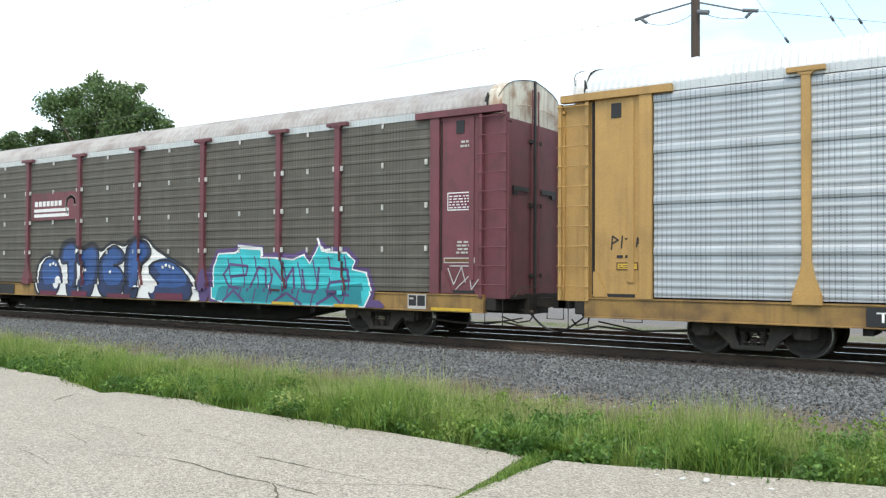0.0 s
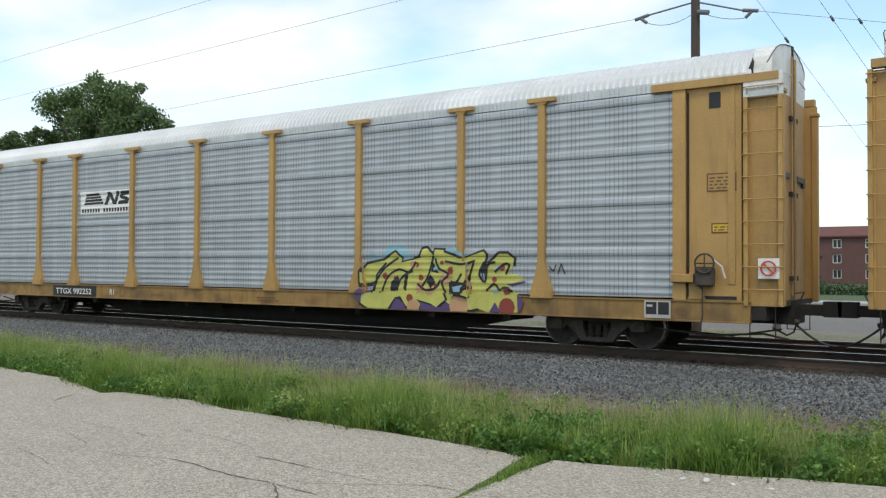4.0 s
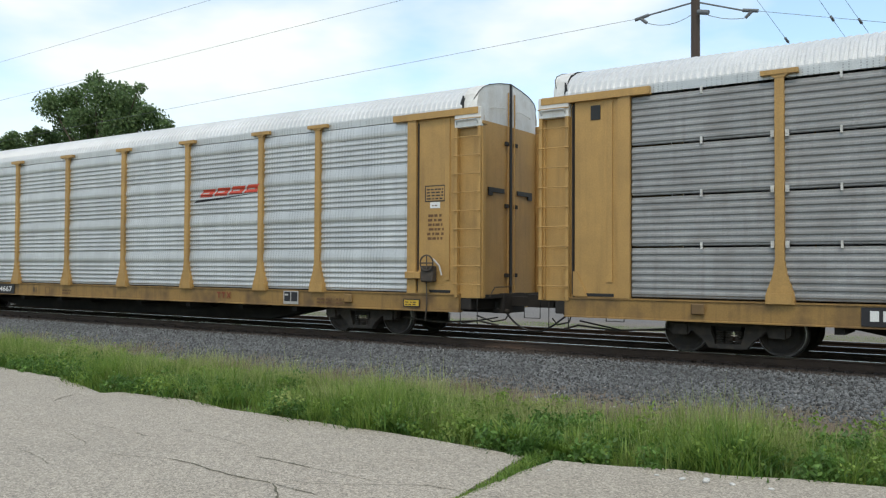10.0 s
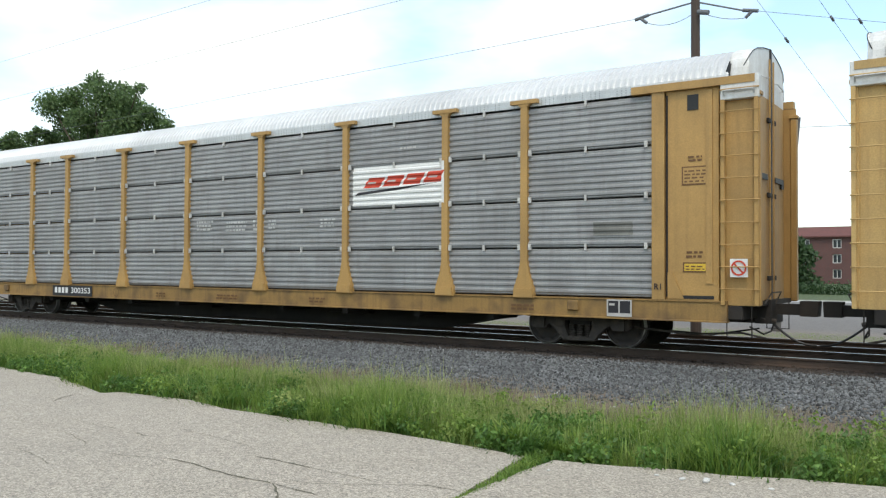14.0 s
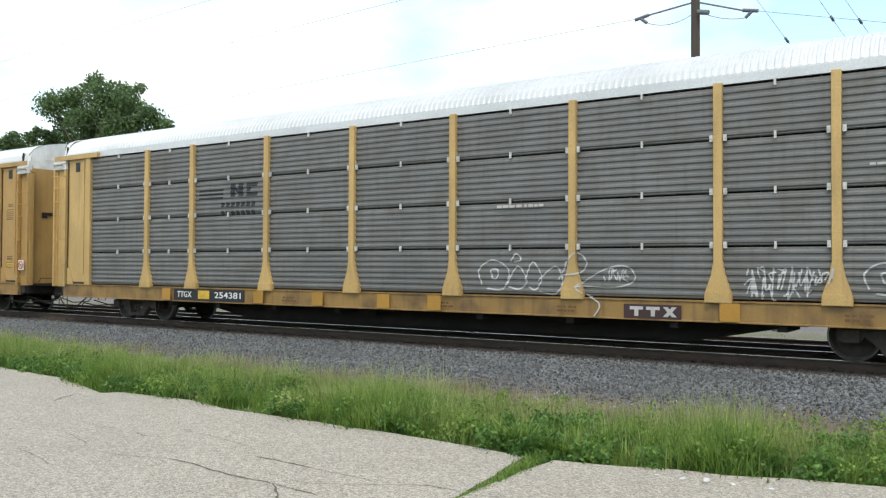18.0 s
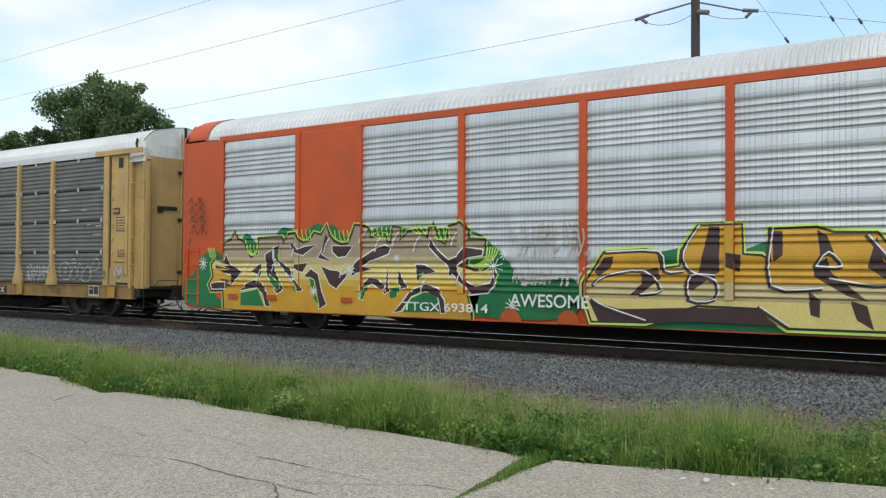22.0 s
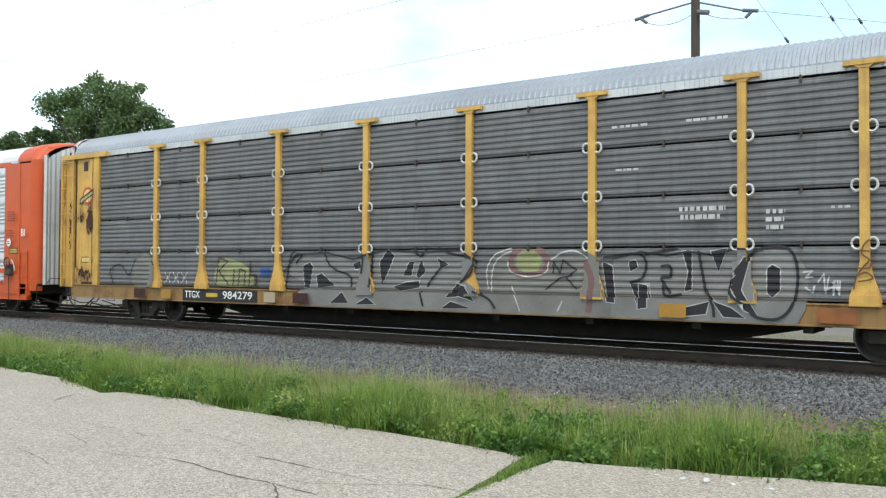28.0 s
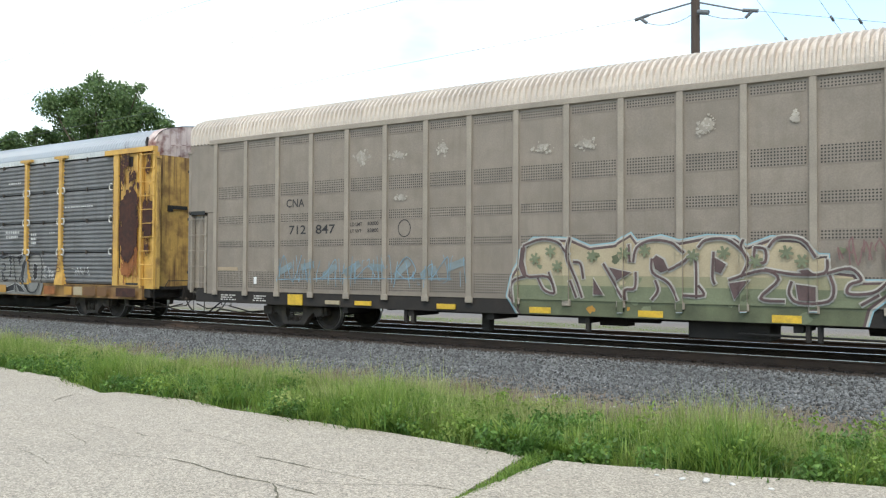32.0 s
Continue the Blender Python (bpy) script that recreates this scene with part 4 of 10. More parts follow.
# ---- broken concrete lot in front ----
def pavement_material():
    """Exposed-aggregate paving: pale and dark specks in a grey-beige body, with broad stains."""
    m = material("worn_lot_paving", (0.445, 0.398, 0.328), 0.92, dirt=(0.35, 0.31, 0.25), dirt_amount=0.35, scale=0.45, grain=60, bump=0.3, vary=0.05)
    n, l = m.node_tree.nodes, m.node_tree.links
    b = n["Principled BSDF"]
    old = b.inputs["Base Color"].links[0].from_socket
    co = n.new("ShaderNodeTexCoord")
    for scale, lo, hi, kind in ((80, 0.50, 1.30, "MULTIPLY"), (36, 0.82, 1.10, "MULTIPLY")):
        v, r, x = n.new("ShaderNodeTexVoronoi"), n.new("ShaderNodeMapRange"), n.new("ShaderNodeMix")
        v.inputs["Scale"].default_value = scale
        l.new(co.outputs["Object"], v.inputs["Vector"])
        sep = n.new("ShaderNodeSeparateColor")
        l.new(v.outputs["Color"], sep.inputs[0])
        l.new(sep.outputs["Red"], r.inputs["Value"])
        r.inputs["To Min"].default_value, r.inputs["To Max"].default_value = lo, hi
        x.data_type, x.blend_type = "RGBA", kind
        x.inputs["Factor"].default_value = 1
        l.new(old, x.inputs["A"])
        l.new(r.outputs["Result"], x.inputs["B"])
        old = x.outputs["Result"]
    l.new(old, b.inputs["Base Color"])
    return m


def slab(pts, top=-0.35, low=-0.46, mat=None):
    bm = bmesh.new()
    a = [bm.verts.new((x, y, top)) for x, y in pts]
    c = [bm.verts.new((x, y, low)) for x, y in pts]
    bm.faces.new(a)
    for i in range(len(pts)):
        j = (i + 1) % len(pts)
        bm.faces.new((a[i], c[i], c[j], a[j]))
    return bm


def ragged(p, q, step=0.25, amp=0.05):
    """Points from p towards q along a broken edge."""
    p, q = Vector(p), Vector(q)
    n = max(1, int((q - p).length / step))
    side = Vector((-(q - p).y, (q - p).x)).normalized()
    out = []
    for i in range(n):
        w = p.lerp(q, i / n)
        out.append(tuple(w + side * (amp * noise.noise((w.x * 2.1, w.y * 2.1, 3.0)) + amp * 0.5 * noise.noise((w.x * 7, w.y * 7, 9.0)))))
    return out


LOT = pavement_material()
EDGE_LEFT = ((-40, 7.8), (-15.43, 8.1), (-13.22, 7.9), (-11.39, 7.37), (-11.0, 7.25), (-10.83, 7.48), (-9.35, 7.58), (-8.46, 7.36), (-6.37, 7.36), (-4.66, 7.27), (-3.70, 7.15))
EDGE_RIGHT = ((-3.36, 7.17), (-2.72, 7.32), (-2.22, 7.48), (-1.79, 7.52), (-1.25, 7.73), (-0.5, 7.93), (12, 8.0))
lot = tagged(new("pavement"), "worn pale concrete lot with cracks and a ragged grassy edge", "pavement", "", "structure")
edge = []
for p, q in zip(EDGE_LEFT, EDGE_LEFT[1:]):
    edge += ragged(p, q, 0.2, 0.035)
joint = ragged((-3.70, 7.15), (-3.53, 6.2), 0.15, 0.03) + ragged((-3.53, 6.2), (-3.44, 5.55), 0.15, 0.03) + ragged((-3.44, 5.55), (-2.7, -6), 0.4, 0.06)
part("slab", slab([(-40, -6)] + edge + joint + [(-2.7, -6)]), LOT, lot)
joint2 = [(x + 0.03 + 0.30 * max(0, (y - 5.4) / 1.75) ** 1.5, y) for x, y in joint]
edge2 = []
for p, q in zip(EDGE_RIGHT, EDGE_RIGHT[1:]):
    edge2 += ragged(p, q, 0.2, 0.035)
edge2.append((12, 8.0))
part("slab", slab([(-2.65, -6)] + joint2[::-1] + edge2 + [(12, -6)]), LOT, lot)
part("slab", slab([(-40, -30), (-40, -6.03), (12, -6.03), (12, -30)]), LOT, lot)

# ---- the train ----
CAR_X = (-22.10, 6.30, 34.82, 63.41, 92.08, 120.64, 149.22, 177.82)
cars = [
    autorack("wagon", CAR_X[0], "maroon autorack wagon with sooty dark panels and bright graffiti", "maroon", "dark_panel", "flat", "roof_rusty", "sill_yellow", "maroon", "white_rust", True, "clip_pale"),
    autorack("wagon", CAR_X[1], "yellow autorack wagon with bluish galvanised corrugated side panels", "yellow", "galv_blue", "soft", "roof_white", "sill_yellow", "yellow", "white", True),
    autorack("wagon", CAR_X[2], "yellow autorack wagon with shiny galvanised panels and a red emblem", "yellow", "galv", "ribbed", "roof_white", "sill_yellow", "yellow", "white", True),
    autorack("wagon", CAR_X[3], "yellow autorack wagon with dull grey panels, one emblem panel white", "yellow", "dull", "wavy", "roof_white", "sill_yellow", "yellow", "white", True, "clip_pale"),
    autorack("wagon", CAR_X[4], "pale yellow autorack wagon with dark grey panels and chalky graffiti", "yellow_pale", "dull_brown", "wavy", "roof_white", "sill_yellow", "yellow_pale", "white", False, "clip_pale"),
    autorack("wagon", CAR_X[5], "orange autorack wagon with galvanised panels and large yellow graffiti", "orange", "galv_new", "ribbed", "roof_white", "orange", "end_pink", "white", False, None, 4.75, False, (1, 7), "radial", 0.45),
    autorack("wagon", CAR_X[6], "rusty yellow autorack wagon with grey panels and silver graffiti", "yellow_worn", "dull_dark", "wavy", "roof_blue", "sill_rust", "yellow_rust", "pink_rust", True, "ring"),
    ribbed_wagon(CAR_X[7], "taupe autorack wagon with ribbed perforated sides and green graffiti"),
]


# ---- pole, wires ----
def catenary(p, q, sag, n=14):
    p, q = Vector(p), Vector(q)
    return [p.lerp(q, i / n) - Vector((0, 0, sag * 4 * (i / n) * (1 - i / n))) for i in range(n + 1)]


def utility_pole(x, y, z, height, label, arms=()):
    pole = thing("utility_pole", pose(x, y, z), label, "utility pole")
    part("shaft", rod(bmesh.new(), (0, 0, 0), (0.0, 0, height), 0.15, 14, 0.105), M["pole"], pole)
    for a, b, h in arms:
        part("crossarm", soft_box(a, b, -0.19, -0.09, h - 0.07, h + 0.07, 0.01), M["pole"], pole)
    return pole


def pole_hardware(pole):
    """The dead-end clamps, jumpers and stays at the height of the lower wires."""
    part("junction_can", rod(bmesh.new(), (0.12, -0.15, 9.02), (0.42, -0.2, 8.94), 0.07, 10), M["wire"], pole)
    for x0, x1, z0, z1 in ((-1.75, -1.35, 9.13, 9.21), (1.68, 1.28, 8.83, 8.91)):
        bm = rod(bmesh.new(), (x0, 0, z0), (x1, 0, z1), 0.05, 8)
        rod(bm, (x0 * 0.9, 0, z0 + 0.01), (x0 * 0.8, 0, z0 - 0.14), 0.045, 8)
        part("insulator", bm, M["wire"], pole)
    part("jumper", cable(bmesh.new(), catenary((-1.4, 0, 8.99), (-0.1, 0, 9.02), 0.16, 8), 0.009, 5), M["wire"], pole)
    part("jumper", cable(bmesh.new(), catenary((0.35, 0, 8.93), (1.35, 0, 8.69), 0.06, 8), 0.009, 5), M["wire"], pole)
    part("guy_strand", cable(bmesh.new(), [(0, 0, 9.36), (-1.4, 0, 9.2)], 0.024, 6), M["wire"], pole)
    part("guy_strand", cable(bmesh.new(), [(0, 0, 9.36), (1.3, 0, 8.9)], 0.024, 6), M["wire"], pole)


pole_hardware(utility_pole(-6.94, 22.8, -0.4, 13.7, "weathered wooden utility pole with dead-end wires", ((-1.2, 2.75, 11.0),)))
utility_pole(-62, 24.5, -0.4, 13.0, "weathered wooden utility pole far down the line")
utility_pole(8.5, 29.1, -0.5, 7.0, "short weathered wooden pole beside the far track")


def wire(label, p, q, sag, r=0.012, beads=()):
    m = (Vector(p) + Vector(q)) / 2
    w = thing("overhead_wire", Matrix.Translation(Vector((0, 0, 0))), label, "wire", "overhead wires")
    part("strand", cable(bmesh.new(), catenary(p, q, sag), r, 5), M["wire"], w)
    for f in beads:
        a = Vector(p).lerp(Vector(q), f)
        d = (Vector(q) - Vector(p)).normalized() * 0.13
        part("insulator", rod(bmesh.new(), a - d, a + d, 0.04, 8), M["wire"], w)


wire('dark wire strung along the railway to the pole', (-8.45, 22.8, 8.76), (-62, 24.5, 8.03), 0.0, 0.0065)
wire('dark wire strung along the railway overhead', (-6.94, 22.8, 11.06), (-62, 24.5, 10.24), 0.0, 0.0065)
wire('dark wire strung along the railway overhead', (-6.94, 22.8, 13.03), (-62, 24.5, 12.39), 0.0, 0.0065)
wire('dark wire running from the pole to a far street', (-5.29, 22.8, 8.43), (8.5, 29.1, 6.3), 0.0, 0.0065)
wire('thin guy wire with an insulator behind the train', (-6.85, 22.9, 11.19), (-1.14, 53.5, -0.55), 0.0, 0.0065, (0.185,))
wire('thin guy wire with an insulator behind the train', (-4.99, 22.66, 10.6), (0.98, 61.2, -0.55), 0.0, 0.0065, (0.125,))
wire('thin guy wire with an insulator behind the train', (-4.4, 22.66, 10.55), (2.31, 58.6, -0.55), 0.0, 0.0065, (0.137,))
wire('thin low wire between the poles behind the train', (-6.94, 22.8, 5.40), (-5.70, 29.1, 6.23), 0.0, 0.008)
wire('thin low wire between the poles behind the train', (-5.70, 29.1, 6.23), (8.5, 29.1, 5.9), 0.1, 0.008)
wire('thin low wire between the poles behind the train', (-6.94, 22.8, 5.40), (-62, 24.5, 6.2), 0.1, 0.008)


# ---- trees ----
def leaf_cloud(name, lobes, count, size, mat, seed):
    """Many small leaf sprays in lobes (x, y, z, radius, flatness), denser towards each lobe's skin."""
    rng = np.random.default_rng(seed)
    vol = np.array([l[3] ** 2 for l in lobes])
    pick = rng.choice(len(lobes), count, p=vol / vol.sum())
    c = np.array([l[:3] for l in lobes])[pick]
    r = np.array([l[3] for l in lobes])[pick]
    fl = np.array([l[4] for l in lobes])[pick]
    d = rng.normal(size=(count, 3))
    d /= np.linalg.norm(d, axis=1)[:, None]
    rad = r * (0.15 + 1.05 * rng.random(count) ** 0.7) * (1 + 0.25 * np.sin(d[:, 0] * 5 + c[:, 0]) * np.sin(d[:, 2] * 6 + c[:, 2] * 3))
    # knots of foliage: pull each spray towards one of many twig ends
    p = c + d * rad[:, None] * np.stack([np.ones(count), np.ones(count), fl], 1)
    twig = p[rng.integers(0, count // 18, count)]
    near = np.linalg.norm(twig - p, axis=1) < 0.55 * r
    p = np.where(near[:, None], p * 0.35 + twig * 0.65, p)
    u = rng.normal(size=(count, 3))
    u /= np.linalg.norm(u, axis=1)[:, None]
    v = np.cross(u, rng.normal(size=(count, 3)))
    v /= np.linalg.norm(v, axis=1)[:, None]
    s = size * (0.5 + rng.random(count))
    a, b = u * s[:, None], v * (s * 0.55)[:, None]
    quad = np.stack([p - a, p + b, p + a, p - b], 1).reshape(-1, 3)
    me = bpy.data.meshes.new(name)
    me.vertices.add(4 * count)
    me.vertices.foreach_set("co", quad.astype(np.float32).ravel())
    me.loops.add(4 * count)
    me.loops.foreach_set("vertex_index", np.arange(4 * count, dtype=np.int32))
    me.polygons.add(count)
    me.polygons.foreach_set("loop_start", np.arange(0, 4 * count, 4, dtype=np.int32))
    me.update(calc_edges=True)
    me.validate()
    me.materials.append(mat)
    return me


def tree(x, y, z, height, lobes, count, size, mat, label, seed):
    t = thing("tree", pose(x, y, z), label, "tree")
    rng = random.Random(seed)
    bm = rod(bmesh.new(), (0, 0, 0), (0.2, 0, height * 0.45), height * 0.026, 10, height * 0.018)
    for lx, ly, lz, lr, fl in lobes:
        mid = Vector((lx * 0.35, ly * 0.35, height * 0.45 + (lz - height * 0.45) * 0.4))
        rod(bm, (0.2, 0, height * 0.43), mid, height * 0.009, 7, height * 0.005)
        rod(bm, mid, (lx, ly, lz), height * 0.005, 6, height * 0.002)
        for k in range(3):
            e = Vector((lx, ly, lz)) + Vector((rng.uniform(-1, 1), rng.uniform(-1, 1), rng.uniform(-0.4, 0.9))) * lr * 0.8
            rod(bm, (lx, ly, lz), e, height * 0.004, 5, height * 0.0015)
    part("trunk", bm, M["bark"], t)
    put("crown", leaf_cloud("crown", lobes, count, size, mat, seed), t)
    return t


def lobes_of(spots, seed):
    rng = random.Random(seed)
    deep = [rng.uniform(-1.6, 1.6) for _ in spots]
    return [(x - 1.5 * d, d, z, r * 1.4, rng.uniform(0.8, 1.0)) for d, (x, z, r) in zip(deep, spots)]


tree(-78.0, 52, -1.3, 21.0, lobes_of([(-8.7, 20.0, 1.11), (-9.2, 20.7, 0.56), (-5.0, 20.6, 0.9), (-3.7, 19.2, 1.19), (-2.9, 21.5, 0.53), (-1.1, 21.5, 0.59), (0.3, 19.8, 1.16), (3.3, 20.4, 0.97), (3.7, 18.8, 1.14), (6.1, 20.1, 0.45), (5.9, 18.6, 0.84), (7.8, 17.8, 0.66), (9.4, 16.9, 0.77), (10.8, 16.2, 0.49), (1.2, 17.9, 1.16), (-2.7, 17.7, 1.18), (-6.2, 18.3, 0.85), (-7.8, 17.2, 0.55), (5.7, 17.0, 1.12), (-5.3, 16.6, 0.78), (-1.2, 16.4, 1.17), (2.7, 16.3, 1.14), (-9.6, 16.6, 0.31)], 3), 21000, 0.165, M["leaf"], "large broad-leaved green tree behind the train", 31)
tree(-90.6, 52, -0.4, 14.0, lobes_of([(-3.7, 16.2, 0.58), (-4.9, 15.4, 0.65), (-2.5, 15.6, 0.51), (0.0, 15.9, 0.5), (1.3, 16.4, 0.38), (2.7, 16.2, 0.43), (-0.2, 15.2, 0.57), (4.2, 15.8, 0.43), (2.0, 15.3, 0.5)], 4), 6500, 0.15, M["leaf"], "smaller green tree behind the train", 32)
tree(-23.2, 79, -0.9, 7.6, [(-1.4, 0.0, 5.9, 1.7, 0.9), (0.7, 1.0, 6.1, 1.6, 0.9), (0.2, -1.0, 3.6, 2.1, 0.9), (1.8, 0.0, 4.0, 1.8, 0.9), (-1.6, 0.0, 3.3, 1.7, 0.9), (-0.7, 0.0, 1.2, 2.0, 0.9), (1.6, 0.0, 1.2, 1.9, 0.9)], 8000, 0.22, M['leaf_far'], 'dense green tree beyond the far yard', 33)
tree(-19.8, 80, -0.9, 7.2, [(-1.0, 0.0, 5.7, 1.6, 0.9), (1.0, 0.6, 5.5, 1.6, 0.9), (0.0, -0.8, 3.6, 2.0, 0.9), (1.9, 0.0, 3.4, 1.6, 0.9), (-1.8, 0.0, 3.3, 1.6, 0.9), (0.0, 0.0, 1.2, 2.0, 0.9), (1.8, 0.0, 1.1, 1.6, 0.9)], 8000, 0.22, M['leaf_far'], 'round green tree beyond the far yard', 35)
tree(-16.6, 82, -0.9, 5.6, [(-0.6, 0.0, 4.6, 1.2, 0.9), (0.5, 0.0, 3.6, 1.2, 0.9), (-0.3, 0.0, 1.6, 1.5, 0.9), (0.7, 0.0, 1.2, 1.2, 0.9)], 4500, 0.2, M['leaf_far'], 'young green tree beside the brick building', 34)

# ---- far brick building ----
def brick_building(x0, x1, y, z0, z1, storeys, cols):
    b = thing("brick_building", pose(x0, y, z0), "three-storey red brick apartment building with pale windows", "building")
    w, h = x1 - x0, z1 - z0
    win_w, win_h = 1.15, 1.25
    gap, sh = w / cols, (h - 1.9) / storeys
    bm = bmesh.new()
    xs = [0.0]
    for c in range(cols):
        xs += [gap * (c + 0.5) - win_w / 2, gap * (c + 0.5) + win_w / 2]
    xs.append(w)
    zs = [0.0]
    for s in range(storeys):
        zs += [sh * s + 0.9, sh * s + 0.9 + win_h]
    zs.append(h - 1.6)
    for i in range(len(xs) - 1):
        for j in range(len(zs) - 1):
            if i % 2 == 1 and j % 2 == 1:
                continue
            box(bm, xs[i], xs[i + 1], 0, 0.35, zs[j], zs[j + 1])
    bmesh.ops.remove_doubles(bm, verts=bm.verts, dist=0.001)
    part("wall", bm, M["brick_wall"], b)
    part("back_wall", boxes((0, w, 11.6, 12, 0, h - 1.6), (0, 0.35, 0.36, 11.6, 0, h - 1.6), (w - 0.35, w, 0.36, 11.6, 0, h - 1.6)), M["brick_wall"], b)
    bm = bmesh.new()
    prof = [(-0.5, h - 1.6), (12.5, h - 1.6), (12.5, h - 1.4), (9.5, h), (2.0, h), (-0.5, h - 1.4)]
    a = [bm.verts.new((-0.4, py, pz)) for py, pz in prof]
    c = [bm.verts.new((w + 0.4, py, pz)) for py, pz in prof]
    bm.faces.new(a)
    bm.faces.new(c[::-1])
    for i in range(6):
        bm.faces.new((a[(i + 1) % 6], a[i], c[i], c[(i + 1) % 6]))
    part("roof", bm, M["roof_brown"], b)
    pane = mesh_of("pane", boxes((-win_w / 2, win_w / 2, 0.2, 0.24, 0, win_h)), M["glass"])
    frm = mesh_of("window_frame", boxes((-win_w / 2, -win_w / 2 + 0.09, 0.1, 0.2, 0, win_h), (win_w / 2 - 0.09, win_w / 2, 0.1, 0.2, 0, win_h), (-win_w / 2 + 0.09, win_w / 2 - 0.09, 0.1, 0.2, win_h - 0.09, win_h), (-win_w / 2 + 0.09, win_w / 2 - 0.09, 0.1, 0.2, 0, 0.09), (-0.04, 0.04, 0.1, 0.2, 0.09, win_h - 0.09)), M["white"])
    for c in range(cols):
        for s in range(storeys):
            f = put("window", frm, b, pose(gap * (c + 0.5), 0, sh * s + 0.9))
            put("pane", pane, f)


M["roof_brown"] = material("dark_red_shingles", (0.15, 0.062, 0.055), 0.9, dirt=(0.10, 0.05, 0.045), dirt_amount=0.4)
brick_building(-27.5, 6.0, 130, -0.6, 7.7, 3, 8)

# ---- hedge and lamp post by the far lawn ----
hedge = thing("hedge", pose(-13.5, 75, -0.75), "low clipped green hedge beside the far yard", "hedge")
put("foliage", leaf_cloud("foliage", [(-4 + k * 0.8, 0, 0.55, 0.62, 1.0) for k in range(11)], 3600, 0.10, M["leaf_far"], 5), hedge)
lamp = thing("lamp_post", pose(-16.6, 62.5, -0.5), "slim pale steel lamp post in the far yard", "lamp post")
part("shaft", rod(bmesh.new(), (0, 0, 0), (0, 0, 3.1), 0.05, 10, 0.04), M["galv"], lamp)
part("base_plate", soft_box(-0.15, 0.15, -0.15, 0.15, 0, 0.05, 0.01), M["galv"], lamp)


def leaning_pole():
    """An old grey pole that leans to one side, with its crossing wire."""
    pole = thing("leaning_pole", pose(-6.28, 29.1, -0.55), "old grey wooden pole leaning beside the far track", "utility pole")
    part("shaft", rod(bmesh.new(), (0, 0, 0), (0.69, 0, 7.1), 0.135, 14, 0.105), M["pole_grey"], pole)
    part("tag_plate", soft_box(0.13, 0.27, -0.16, -0.12, 2.0, 2.06, 0.005), M["galv"], pole)
    for z in (4.3, 4.8):
        part("bolt", rod(bmesh.new(), (z * 0.097, -0.2, z), (z * 0.097, 0.2, z), 0.02, 6), M["wire"], pole)


M["pole_grey"] = material("weather_grey_wood", (0.13, 0.125, 0.118), 0.9, dirt=(0.075, 0.065, 0.058), dirt_amount=0.5, streak=0.5, scale=2, bump=0.3)
leaning_pole()


def cream_building():
    """A low cream block with two rows of dark windows and a flat parapet."""
    b = thing("cream_building", pose(-34.5, 80, -0.85), "two-storey cream rendered building with dark windows", "building")
    w, h, cols = 7.8, 5.7, 6
    gap, ww, wh = w / cols, 0.55, 1.32
    xs = [0.0]
    for c in range(cols):
        xs += [gap * (c + 0.5) - ww / 2, gap * (c + 0.5) + ww / 2]
    xs.append(w)
    zs = (0.0, 1.1, 1.1 + wh, 3.5, 3.5 + wh, h - 0.2)
    bm = bmesh.new()
    for i in range(len(xs) - 1):
        for j in range(len(zs) - 1):
            if not (i % 2 and j % 2):
                box(bm, xs[i], xs[i + 1], 0, 0.3, zs[j], zs[j + 1])
    bmesh.ops.remove_doubles(bm, verts=bm.verts, dist=0.001)
    part("wall", bm, M["render_cream"], b)
    part("side_wall", boxes((w - 0.3, w, 0.31, 9, 0, h - 0.2)), M["render_cream"], b)
    part("back_wall", boxes((0, w - 0.3, 8.7, 9, 0, h - 0.2), (0, 0.3, 0.31, 8.7, 0, h - 0.2)), M["render_cream"], b)
    part("roof", boxes((-0.1, w + 0.1, -0.1, 9.1, h - 0.2, h)), M["render_cream"], b)
    pane = mesh_of("pane", boxes((-ww / 2, ww / 2, 0.16, 0.2, 0, wh)), M["glass"])
    sill = mesh_of("sill", boxes((-ww / 2 - 0.05, ww / 2 + 0.05, -0.05, 0.1, -0.08, 0)), M["white"])
    for c in range(cols):
        for z in (1.1, 3.5):
            f = put("window", sill, b, pose(gap * (c + 0.5), 0, z))
            put("pane", pane, f)


M["render_cream"] = material("cream_render", (0.42, 0.385, 0.315), 0.9, dirt=(0.30, 0.27, 0.22), dirt_amount=0.4)
cream_building()


